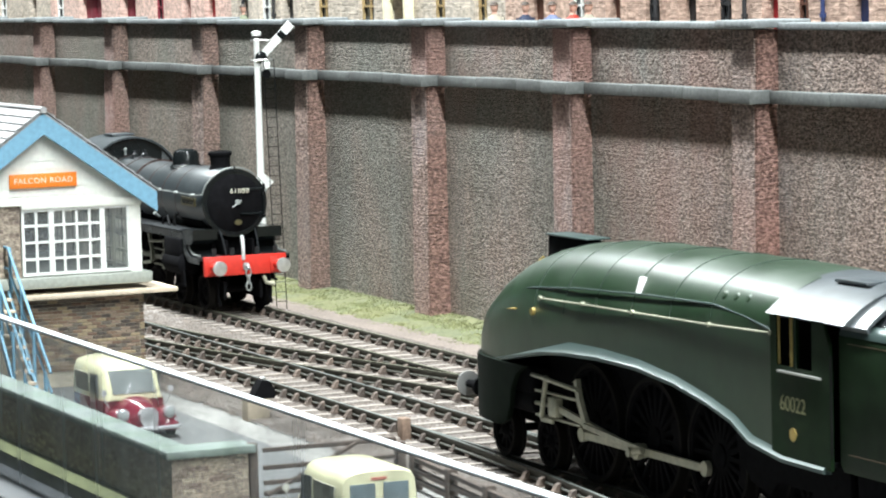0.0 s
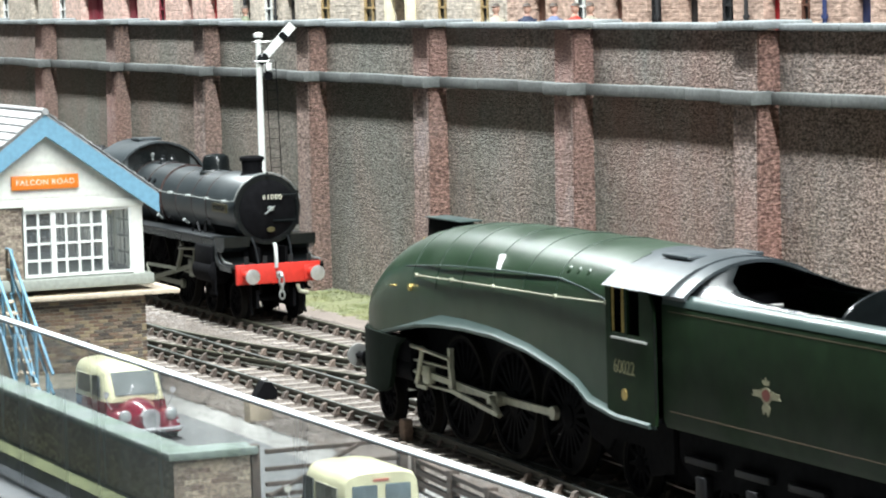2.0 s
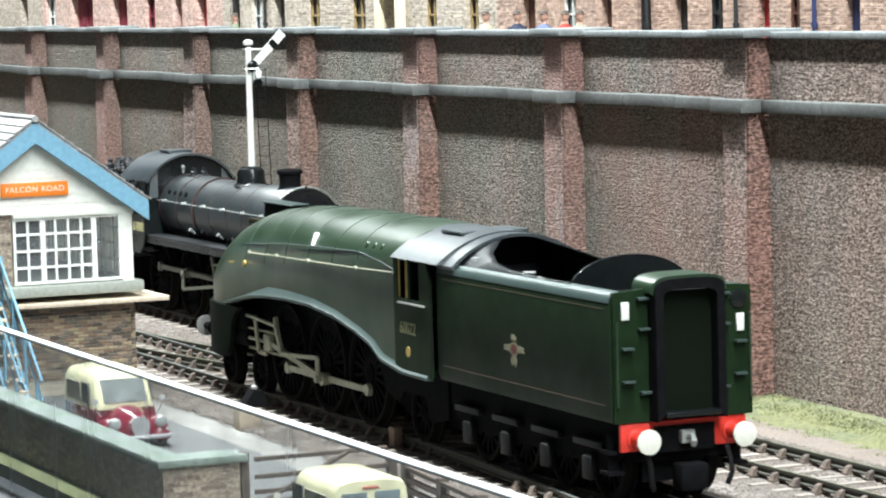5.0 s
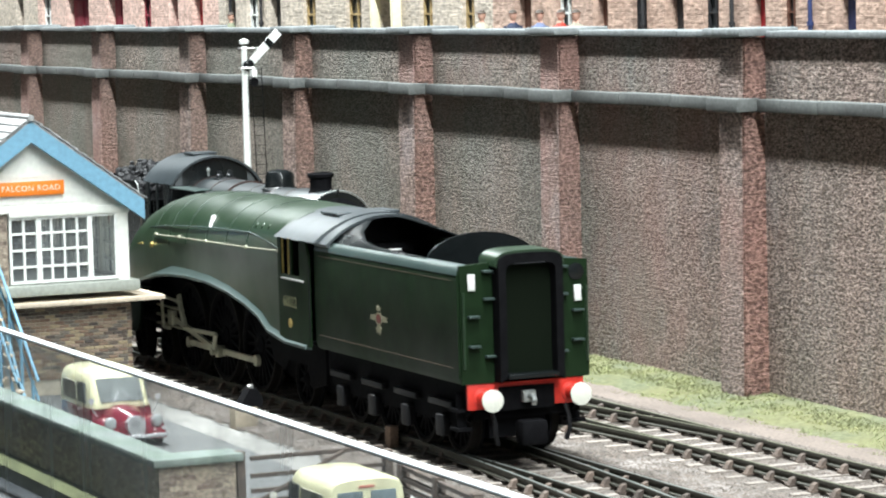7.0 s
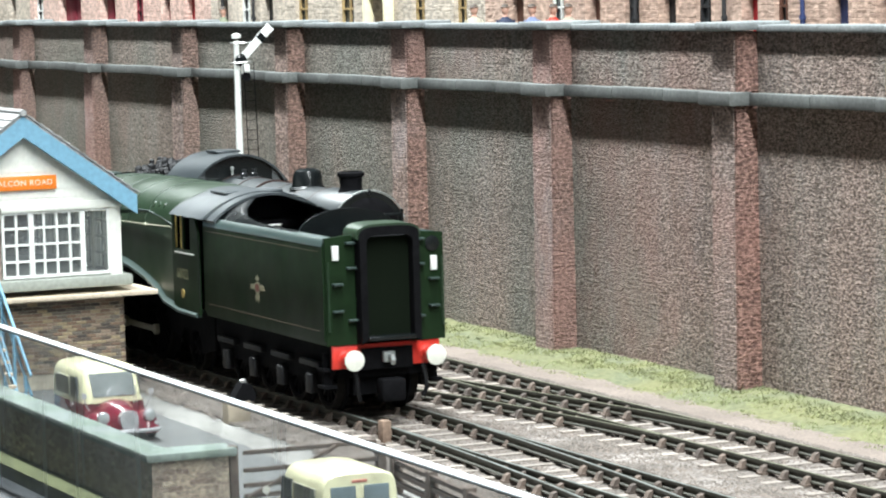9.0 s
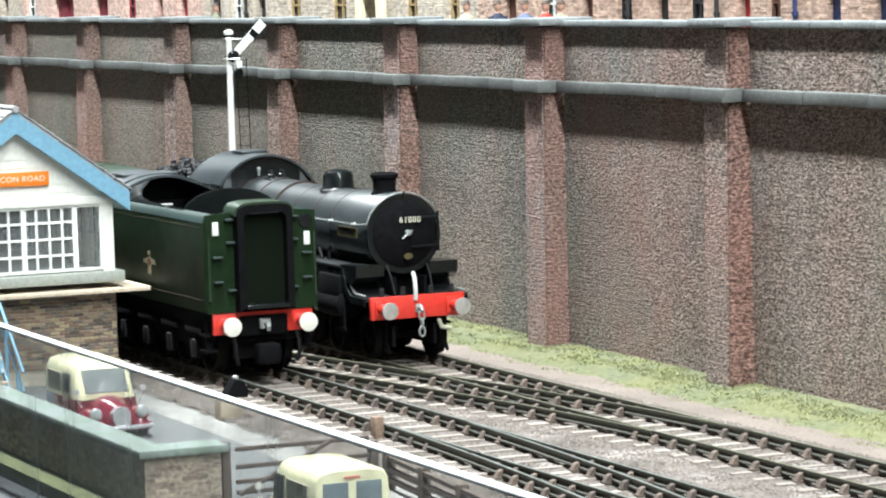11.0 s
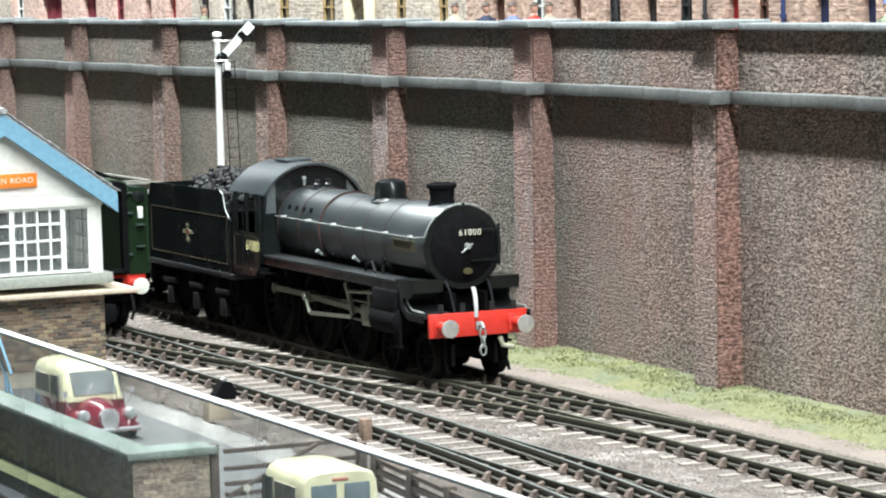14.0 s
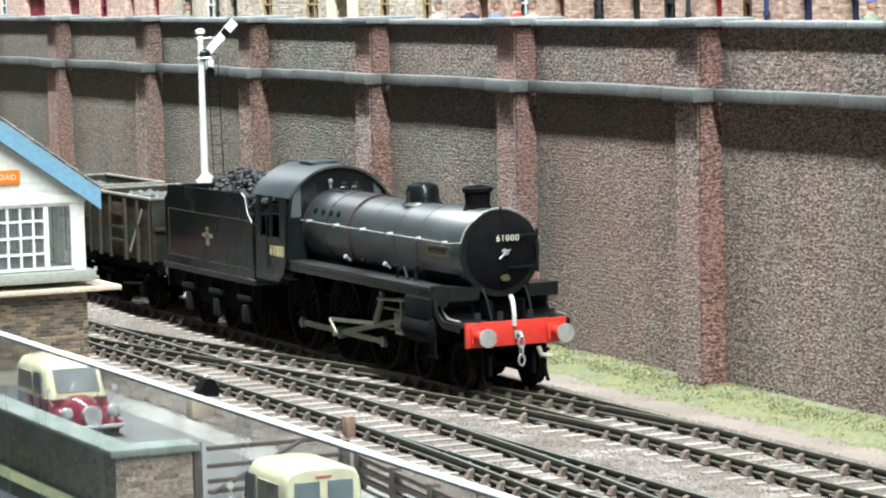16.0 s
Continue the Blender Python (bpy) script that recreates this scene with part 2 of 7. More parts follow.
M_BLACKM = mat("sooty_black", (0.007, 0.007, 0.008), 0.88, spec=0.05, vary=0.3, fine=600, coarse=80, bump=0.08)
M_BOILER = mat("boiler_black", (0.022, 0.029, 0.032), 0.38, spec=1.0, vary=0.2, fine=300, coarse=30, bump=0.02)
M_CABROOF = mat("cab_roof_grey_black", (0.042, 0.052, 0.058), 0.36, spec=1.0, vary=0.2, fine=300, coarse=30, bump=0.02)
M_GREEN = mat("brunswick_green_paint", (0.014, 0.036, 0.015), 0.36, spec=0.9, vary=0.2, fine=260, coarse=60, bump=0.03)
# the casing's green again, darkened and dulled to hold the shade of upright sides
M_GREENSHADE = mat("shaded_side_green", (0.0085, 0.022, 0.008), 0.55, spec=0.12, vary=0.25, fine=260, coarse=50, bump=0.03)
M_EDGE = mat("polished_edge", (0.05, 0.075, 0.070), 0.36, 0.2, vary=0.1, fine=300, coarse=30, bump=0)
M_RED = mat("buffer_beam_red", (0.62, 0.035, 0.022), 0.45, vary=0.12, fine=600, coarse=60, bump=0.03)
M_STEEL = mat("bright_steel", (0.62, 0.62, 0.60), 0.32, 0.7, vary=0.15, fine=500, coarse=60, bump=0.02)
M_ROD = mat("oily_rods", (0.44, 0.435, 0.33), 0.42, 0.3, vary=0.25, fine=500, coarse=60, bump=0.02)
M_BRASS = mat("brass", (0.62, 0.46, 0.16), 0.4, 0.8, vary=0.2, fine=600, coarse=80, bump=0.03)
M_WHITE = mat("white_paint", (0.80, 0.81, 0.78), 0.5, vary=0.07, fine=700, coarse=60, bump=0.04)
M_BOARD = mat("white_weatherboard", (0.80, 0.80, 0.74), 0.55, vary=0.08, fine=700, coarse=40, bump=0.05)
M_BLUE = mat("light_blue_paint", (0.17, 0.35, 0.48), 0.5, vary=0.12, fine=700, coarse=50, bump=0.05)
M_SLATE = mat("roof_slate", (0.34, 0.34, 0.34), 0.7, vary=0.25, fine=900, coarse=80, bump=0.15, rand=0.25)
M_SILL = mat("grey_green_sill", (0.33, 0.35, 0.31), 0.7, vary=0.15, fine=800, coarse=60, bump=0.06)
M_PLANK = mat("pale_timber", (0.62, 0.52, 0.40), 0.7, vary=0.2, fine=900, coarse=70, bump=0.1)
M_ORANGE = mat("orange_enamel", (0.85, 0.22, 0.02), 0.4, vary=0.06, fine=500, coarse=50, bump=0)
M_CREAM = mat("cream_paint", (0.80, 0.78, 0.52), 0.32, vary=0.06, fine=400, coarse=40, bump=0.01, clear=0.4)
M_MAROON = mat("maroon_paint", (0.19, 0.010, 0.030), 0.25, vary=0.1, fine=400, coarse=40, bump=0.01, clear=0.6)
M_CHROME = mat("chrome", (0.72, 0.73, 0.75), 0.22, 0.55, vary=0.06, fine=400, coarse=40, bump=0)
M_TYRE = mat("tyre_rubber", (0.02, 0.02, 0.02), 0.8, vary=0.2, fine=800, coarse=80, bump=0.05)
M_DARKGLASS = mat("smoked_window", (0.09, 0.10, 0.105), 0.12, vary=0.1, fine=200, coarse=40, bump=0)
# windscreen glass lightened in its base colour in place of a reflection
M_SCREEN = mat("reflection_tinted_windscreen", (0.20, 0.22, 0.22), 0.12, vary=0.15, fine=200, coarse=90, bump=0)
M_PANE = sheet_glass("window_pane", 0.05)
M_PERSPEX = sheet_glass("hazed_perspex", 0.18)
M_EDGEWHITE = mat("frosted_perspex_edge", (0.62, 0.66, 0.68), 0.5, vary=0.2, fine=600, coarse=30, bump=0)
M_WOOD = mat("brown_fence_wood", (0.105, 0.08, 0.066), 0.85, vary=0.3, fine=900, coarse=120, bump=0.3)
M_POSTWOOD = mat("brown_post_wood", (0.22, 0.15, 0.11), 0.85, vary=0.3, fine=900, coarse=120, bump=0.3)
M_COAL = mat("coal", (0.022, 0.022, 0.024), 0.6, spec=0.25, vary=0.5, fine=900, coarse=200, bump=0.5)
M_WAGON = mat("rusty_grey_wagon", (0.05, 0.066, 0.057), 0.75, spec=0.15, vary=0.3, fine=700, coarse=150, bump=0.1, second=(0.035, 0.022, 0.014), amount=0.8)
M_RUST = mat("wagon_rust", (0.07, 0.055, 0.04), 0.85, spec=0.15, vary=0.3, fine=700, coarse=150, bump=0.15)
M_TAN = mat("tan_box", (0.40, 0.34, 0.26), 0.7, vary=0.15, fine=700, coarse=70, bump=0.05)
M_LETTER = mat("cream_lettering", (0.78, 0.76, 0.62), 0.5, vary=0.05, bump=0)
M_GOLD = mat("yellow_lettering", (0.72, 0.66, 0.34), 0.5, vary=0.08, bump=0)
M_LINING = mat("lining", (0.085, 0.07, 0.045), 0.5, vary=0.1, bump=0)
M_SKIN = mat("painted_flesh", (0.62, 0.36, 0.27), 0.6, vary=0.1, bump=0)
M_FASCIA = mat("dark_fascia_board", (0.012, 0.016, 0.02), 0.5, vary=0.15, fine=300, coarse=20, bump=0.03)


# for the unseen floor and walls: dark, so that engine sides reflect less
M_UNSEENFLOOR = mat("unseen_hall_floor", (0.07, 0.066, 0.06), 0.8, vary=0.25, fine=40, coarse=3, bump=0.05, spec=0.2)
M_UNSEENWALL = mat("unseen_hall_wall", (0.07, 0.068, 0.065), 0.9, vary=0.15, fine=30, coarse=2, bump=0.05, spec=0.2)


def cloth(name, c):
    return mat(name, c, 0.7, vary=0.15, fine=900, coarse=200, bump=0.1)


# ---- mesh helpers: all sizes in model millimetres ----
def box(bm, x0, x1, y0, y1, z0, z1, bevel=0.0):
    r = bmesh.ops.create_cube(bm, size=1.0)
    for v in r["verts"]:
        v.co = Vector((x0 + (v.co.x + 0.5) * (x1 - x0), y0 + (v.co.y + 0.5) * (y1 - y0), z0 + (v.co.z + 0.5) * (z1 - z0)))
    if bevel:
        edges = list({e for v in r["verts"] for e in v.link_edges})
        bmesh.ops.bevel(bm, geom=edges, offset=bevel, segments=2, profile=0.5, affect="EDGES", clamp_overlap=True)
    return bm


def frame_of(axis):
    axis = Vector(axis).normalized()
    return axis.to_track_quat("Z", "X").to_matrix()


def lathe(bm, at, axis, prof, seg=24, cap=True):
    """A turned body along axis from at: prof is (distance along the axis, radius)."""
    q, at = frame_of(axis), Vector(at)
    rings = []
    for h, r in prof:
        rings.append([bm.verts.new(at + q @ Vector((r * math.cos(2 * math.pi * i / seg), r * math.sin(2 * math.pi * i / seg), h))) for i in range(seg)])
    for a, c in zip(rings, rings[1:]):
        for i in range(seg):
            bm.faces.new((a[i], a[(i + 1) % seg], c[(i + 1) % seg], c[i]))
    if cap:
        bm.faces.new(rings[0][::-1])
        bm.faces.new(rings[-1])
    return bm


def rod(bm, a, c, r, seg=8):
    a, c = Vector(a), Vector(c)
    return lathe(bm, a, c - a, [(0, r), ((c - a).length, r)], seg)


def tube(bm, pts, r, seg=8):
    """One round bar swept along the points."""
    pts = [Vector(p) for p in pts]
    rings, side = [], None
    for i, p in enumerate(pts):
        way = (pts[min(i + 1, len(pts) - 1)] - pts[max(i - 1, 0)]).normalized()
        if side is None:
            side = way.orthogonal().normalized()
        side = side - way * side.dot(way)
        side = side.normalized() if side.length > 1e-6 else way.orthogonal().normalized()
        up = way.cross(side)
        rings.append([p + (side * math.cos(2 * math.pi * k / seg) + up * math.sin(2 * math.pi * k / seg)) * r for k in range(seg)])
    return loft(bm, rings)


def loft(bm, loops, cap=True, closed=True):
    rings = [[bm.verts.new(Vector(p)) for p in loop] for loop in loops]
    n = len(rings[0])
    for a, c in zip(rings, rings[1:]):
        for i in range(n if closed else n - 1):
            bm.faces.new((a[i], a[(i + 1) % n], c[(i + 1) % n], c[i]))
    if cap and closed:
        bm.faces.new(rings[0][::-1])
        bm.faces.new(rings[-1])
    return bm


def prism(bm, poly, lo, hi, axis="y"):
    """A flat outline given thickness along an axis: y takes (x, z) points, x takes (y, z), z takes (x, y)."""
    put = {"y": lambda p, d: (p[0], d, p[1]), "x": lambda p, d: (d, p[0], p[1]), "z": lambda p, d: (p[0], p[1], d)}[axis]
    return loft(bm, [[put(p, lo) for p in poly], [put(p, hi) for p in poly]])


def finish(name, bm, material, smooth=None):
    bmesh.ops.recalc_face_normals(bm, faces=bm.faces[:])
    bmesh.ops.scale(bm, vec=(MM, MM, MM), verts=bm.verts[:])
    me = bpy.data.meshes.new(name)
    bm.to_mesh(me)
    bm.free()
    me.materials.append(material)
    if smooth is not None:
        me.polygons.foreach_set("use_smooth", [True] * len(me.polygons))
        me.set_sharp_from_angle(angle=radians(smooth))
    return me


def part(name, bm, material, parent, label="", smooth=35, at=None):
    ob = new(name, finish(name, bm, material, smooth))
    ob.parent = parent
    if at:
        ob.location = Vector(at) * MM
    return tagged(ob, label) if label else ob


def thing(name, label, category, at=(0, 0, 0), rz=0.0, group="", kind=""):
    ob = new(name)
    ob.empty_display_size = 0.01
    ob.matrix_basis = pose(at[0] * MM, at[1] * MM, at[2] * MM, 0, 0, rz)
    return tagged(ob, label, category, group, kind)


def solid(name, bm, material, label, category, kind="", group="", smooth=35, at=(0, 0, 0)):
    ob = new(name, finish(name, bm, material, smooth))
    ob.location = Vector(at) * MM
    return tagged(ob, label, category, group, kind)


def words(name, text, size, material, parent, m, label="", spacing=1.0):
    """Raised letters in the built-in font, centred; m places them, facing its local z."""
    cu = bpy.data.curves.new(name, "FONT")
    cu.body, cu.size, cu.align_x, cu.align_y, cu.extrude, cu.space_character = text, size * MM, "CENTER", "CENTER", 0.05 * MM, spacing
    tmp = bpy.data.objects.new(name, cu)
    scene.collection.objects.link(tmp)
    me = bpy.data.meshes.new_from_object(tmp.evaluated_get(bpy.context.evaluated_depsgraph_get()))
    bpy.data.objects.remove(tmp)
    me.materials.clear()
    me.materials.append(material)
    ob = new(name, me)
    ob.parent = parent
    ob.matrix_basis = m
    return tagged(ob, label) if label else ob


def facing(x, y, z, way):
    """A pose for lettering whose face looks along way ('-y', '+y' or '+x') with its words upright."""
    rz = {"-y": 0, "+y": 180, "+x": 90}[way]
    return pose(x * MM, y * MM, z * MM, 90, 0, rz)


# ---- the plan, in millimetres: x along the line, y towards the retaining wall, z = 0 at rail level ----
YA, YB, GAUGE = 312.8, 363.0, 18.2
X_FAR, X_NEAR = -1700.0, -420.0
GROUND = -4.2
SLEEPER_TOP = -2.7


# ---- ground ----
def smooth_step(u):
    u = min(1.0, max(0.0, u))
    return u * u * (3 - 2 * u)


def ground_sheet(name, xs, ys, z, wobble, material, label):
    bm = bmesh.new()
    grid = [[bm.verts.new((x, y, z(x, y) + wobble * noise.noise((x * 0.13, y * 0.13, 3.1)) + wobble * noise.noise((x * 0.5, y * 0.5, 7.7)))) for y in ys] for x in xs]
    for i in range(len(xs) - 1):
        for j in range(len(ys) - 1):
            bm.faces.new((grid[i][j], grid[i + 1][j], grid[i + 1][j + 1], grid[i][j + 1]))
    return solid(name, bm, material, label, "ground", "structure", smooth=180)


def steps(a, c, d):
    n = max(1, int(round((c - a) / d)))
    return [a + (c - a) * i / n for i in range(n + 1)]


def bed(x, y):
    """Ballast packed between the sleepers, falling away at the shoulders."""
    return GROUND + 0.95 * smooth_step((y - 286) / 8) * smooth_step((391 - y) / 9)


ground_sheet("ground", steps(X_FAR, X_NEAR, 4), steps(283, 390, 3), bed, 0.3, M_BALLAST, "pale grey stone ballast bed under the tracks")
ground_sheet("pavement_cess", steps(X_FAR, X_NEAR, 4), steps(383, 402, 3), lambda x, y: GROUND + 0.15, 0.3, M_DIRT, "trodden brown earth path beside the track")
ground_sheet("verge", steps(X_FAR, X_NEAR, 4), steps(394, 428, 3), lambda x, y: GROUND + max(0.0, y - 398) * 0.09 - 0.1, 0.3, M_GRASS, "yellow-green grass verge along the wall foot")
ground_sheet("yard", steps(X_FAR, X_NEAR, 8), steps(218, 284, 3), lambda x, y: GROUND - 0.55, 0.12, M_ROAD, "pale grey yard roadway beside the tracks")
bm = bmesh.new()
prism(bm, [(-1700, 222), (-420, 222), (-420, 262), (-705, 268), (-760, 271), (-1700, 274)], GROUND - 0.9, GROUND - 0.2, "z")
solid("yard_tarmac", bm, M_TARMAC, "dark tarmac standing in the yard", "ground", "structure")
bm = bmesh.new()
prism(bm, [(-1700, 211), (-420, 211), (-420, 219), (-1700, 219)], -14, GROUND - 1.0, "z")
solid("front_verge", bm, M_MOSS, "mossy green strip at the front edge of the board", "ground", "structure")
bm = bmesh.new()
box(bm, X_FAR, X_NEAR, 196, 210.8, -60, -8, 1.0)
solid("baseboard_fascia", bm, M_FASCIA, "dark painted fascia board along the layout front", "fascia", "structure")
bm = bmesh.new()
box(bm, X_FAR, X_NEAR, 211, 620, -1100, -15)
solid("baseboard", bm, M_FASCIA, "dark boarded base standing on the hall floor", "board", "structure")


def stones(name, count, ys, xs, z, material, label):
    """Loose ballast chips, all in one mesh."""
    rnd = random.Random(5)
    verts, faces = [], []
    for _ in range(count):
        x, y, s = rnd.uniform(*xs), rnd.uniform(*ys), rnd.uniform(0.35, 0.75)
        a = rnd.uniform(0, 6.28)
        n = len(verts)
        for k in range(4):
            r = s * rnd.uniform(0.6, 1.1)
            verts.append(((x + r * math.cos(a + k * 1.571)) * MM, (y + r * math.sin(a + k * 1.571)) * MM, (z(x, y) + rnd.uniform(-0.1, 0.15)) * MM))
        verts.append(((x + rnd.uniform(-0.2, 0.2)) * MM, (y + rnd.uniform(-0.2, 0.2)) * MM, (z(x, y) + s * rnd.uniform(0.35, 0.7)) * MM))
        faces += [(n + k, n + (k + 1) % 4, n + 4) for k in range(4)]
    me = bpy.data.meshes.new(name)
    me.from_pydata(verts, [], faces)
    me.materials.append(material)
    return tagged(new(name, me), label, "ballast", kind="stuff")


stones("ballast_stones", 70000, (281, 389), (-1180, -540), bed, M_STONE, "loose grey and brown ballast chips")


def tufts(name, count, ys, xs, tall, material, label, seed, gap):
    """Static grass: leaning blades in clumps, all in one mesh."""
    rnd = random.Random(seed)
    verts, faces = [], []
    for _ in range(count):
        x, y = rnd.uniform(*xs), rnd.uniform(*ys)
        if noise.noise((x * 0.05, y * 0.1, seed)) + 0.5 * noise.noise((x * 0.21, y * 0.3, seed)) < gap:
            continue
        z = GROUND + max(0.0, y - 398) * 0.09 - 0.3
        h, a, w = rnd.uniform(0.5, 1.0) * tall, rnd.uniform(0, 3.14), rnd.uniform(0.12, 0.3)
        dx, dy = w * math.cos(a), w * math.sin(a)
        lx, ly = rnd.uniform(-0.9, 0.9) * tall, rnd.uniform(-0.6, 0.9) * tall
        n = len(verts)
        verts += [((x - dx) * MM, (y - dy) * MM, z * MM), ((x + dx) * MM, (y + dy) * MM, z * MM), ((x + lx) * MM, min(y + ly, 423.8) * MM, (z + h) * MM)]
        faces.append((n, n + 1, n + 2))
    me = bpy.data.meshes.new(name)
    me.from_pydata(verts, [], faces)
    me.materials.append(material)
    return tagged(new(name, me), label, "grass", kind="stuff")


tufts("grass", 26000, (396, 417), (-1250, -560), 0.9, M_TUFT, "short yellow-green static grass along the wall", 9, -0.1)
tufts("grass", 22000, (410, 423.5), (-1250, -560), 1.1, M_TUFTDARK, "longer dull green grass at the wall foot", 21, -0.15)


# ---- tracks ----
def line_a(x):
    return YA


def line_b(x):
    return YB


def line_cross(x):
    return YA + (YB - YA) * smooth_step((x + 1040) / 372)


def line_branch(x):
    u = max(0.0, (x + 770) / 150)
    return YA - 7.2 * u * u


RAIL_PROFILE = [(-0.95, -2.1), (-0.95, -1.75), (-0.35, -1.55), (-0.35, -0.85), (-0.55, -0.6), (-0.55, 0.0), (0.55, 0.0), (0.55, -0.6), (0.35, -0.85), (0.35, -1.55), (0.95, -1.75), (0.95, -2.1)]


def rail(parent, line, side, x0, x1, shine=None):
    """A bullhead rail: the dark section with a bright running surface on it."""
    xs = steps(x0, x1, 12)
    g = side * (GAUGE / 2 + 0.55)
    bm = bmesh.new()
    loft(bm, [[(x, line(x) + g + py, pz) for py, pz in RAIL_PROFILE] for x in xs])
    ob = part("rail", bm, M_RAILSIDE, parent, "dark bullhead rail", smooth=20)
    bm = bmesh.new()
    loft(bm, [[(x, line(x) + g + py, pz) for py, pz in ((-0.32, 0.01), (-0.32, 0.06), (0.32, 0.06), (0.32, 0.01))] for x in xs])
    part("running_surface", bm, shine or M_RAILTOP, ob, "bright worn rail top", smooth=20)


def chair_mesh(bm, x, y, turn=0.0):
    box(bm, x - 1.15, x + 1.15, y - 2.7, y + 2.7, SLEEPER_TOP - 0.05, SLEEPER_TOP + 0.45)
    for s in (-1, 1):
        prism(bm, [(y + s * 0.7, SLEEPER_TOP + 0.4), (y + s * 2.4, SLEEPER_TOP + 0.4), (y + s * 1.7, SLEEPER_TOP + 1.7), (y + s * 0.7, SLEEPER_TOP + 2.1)], x - 0.85, x + 0.85, "x")


def sleeper_data(length, rnd):
    bm = bmesh.new()
    box(bm, -1.2, 1.2, -length / 2, length / 2, -1.6, 0.0, 0.15)
    for v in bm.verts:
        v.co.z += 0.06 * noise.noise(v.co * 0.7)
    return finish("sleeper", bm, M_SLEEPER)


def track(name, label, line, shine, rails, spaces):
    t = thing(name, label, "track", kind="structure")
    for side, a, c in rails:
        rail(t, line, side, a, c, shine)
    bm = bmesh.new()
    rnd = random.Random(3)
    for x, y, length, chairs in spaces:
        ob = new("sleeper", SLEEPERS.setdefault(length, sleeper_data(length, rnd)))
        ob.parent = t
        ob.matrix_basis = pose((x + rnd.uniform(-0.35, 0.35)) * MM, (y + rnd.uniform(-0.4, 0.4)) * MM, (SLEEPER_TOP + rnd.uniform(-0.12, 0.05)) * MM, 0, 0, rnd.uniform(-0.8, 0.8))
        for cy in chairs:
            chair_mesh(bm, x, cy)
    part("rail_chairs", bm, M_CHAIR, t, "rust-brown cast rail chairs with keys", smooth=None)
    tagged(t.children[-1], kind="stuff")
    return t


SLEEPERS = {}
G2 = GAUGE / 2 + 0.55
SPACING = 9.7


def plain(line, x0, x1):
    out = []
    for x in steps(x0, x1, SPACING):
        y = line(x)
        out.append((x, y, 34.0, (y - G2, y + G2)))
    return out


def turnout_rows(main, other, x0, x1):
    """Long timbers under two routes, with chairs under all four rails where they stand apart."""
    out = []
    for x in steps(x0, x1, SPACING):
        a, c = main(x), other(x)
        ys = [a - G2, a + G2]
        ys += [y for y in (c - G2, c + G2) if all(abs(y - q) > 3.5 for q in ys)]
        length = round((34 + abs(a - c)) / 3) * 3.0
        out.append((x, (a + c) / 2, length, tuple(ys)))
    return out


rows_a = plain(line_a, -1380, -1041) + turnout_rows(line_a, line_cross, -1030, -870) + plain(line_a, -859, -770) + turnout_rows(line_a, line_branch, -759, -570) + plain(line_a, -559, -430)
rows_b = plain(line_b, -1380, -853) + turnout_rows(line_b, line_cross, -842, -668) + plain(line_b, -657, -430)
track("near_track", "straight weathered bullhead track on pale sleepers", line_a, M_RAILSHINE, [(-1, X_FAR, X_NEAR), (1, X_FAR, X_NEAR)], rows_a)
track("far_track", "straight weathered bullhead track beside the wall", line_b, M_RAILTOP, [(-1, X_FAR, X_NEAR), (1, X_FAR, X_NEAR)], rows_b)
mid = [(x, line_cross(x), 34.0, (line_cross(x) - G2, line_cross(x) + G2)) for x in steps(-862, -850, SPACING)]
track("crossover_track", "curved crossover between the two running lines", line_cross, M_RAILTOP, [(-1, -1030, -690), (1, -1015, -676)], mid)
track("branch_track", "turnout curving away from the near line", line_branch, M_RAILSHINE, [(-1, -742, -470), (1, -730, -470)], [])


# ---- retaining wall ----
YW, YP = 424.0, 417.2
PIERS = [-1700 + 0.0, -1581.0, -1465.3, -1351.3, -1230.5, -1110.6, -997.1, -883.5, -767.1, -651.0, -535.0]
bm = bmesh.new()
prism(bm, [(YW, -8), (YW, 75), (YW + 0.8, 75), (YW + 0.8, 94.8), (YW + 8, 94.8), (YW + 8, -8)], X_FAR, -500, "x")
wall = solid("wall_retaining", bm, M_WALL, "tall weathered brown-grey brick retaining wall", "wall", "structure")
for px in PIERS:
    bm = bmesh.new()
    prism(bm, [(YP - 0.5, -8), (YP + 0.6, 75.2), (YP + 1.0, 75.2), (YP + 1.2, 94.9), (YW + 0.6, 94.9), (YW + 0.6, -8)], px - 14, px, "x")
    part("pier", bm, M_PIER, wall, "red-brown brick pier")
    bm = bmesh.new()
    prism(bm, [(YP - 0.9, -8), (YP + 0.2, 75.0), (YP + 0.7, 75.0), (YP - 0.4, -8)], px - 13.6, px - 1.2, "x")
    prism(bm, [(YP + 0.6, 78.8), (YP + 0.8, 94.8), (YP + 1.3, 94.8), (YP + 1.1, 78.8)], px - 13.6, px - 1.2, "x")
    part("pier_face", bm, M_PIERFACE, wall, "weathered red and grey brick face of the pier")
    bm = bmesh.new()
    box(bm, px - 16.5, px + 1.8, YP - 2.6, YW - 2.0, 75.0, 78.8, 0.5)
    part("pier_string_course", bm, M_STRING, wall)
    bm = bmesh.new()
    box(bm, px - 18.5, px + 3.0, YP - 2.2, YW + 9.5, 95.4, 97.7, 0.6)
    part("pier_cap", bm, M_COPING, wall, "pale grey stone pier cap")
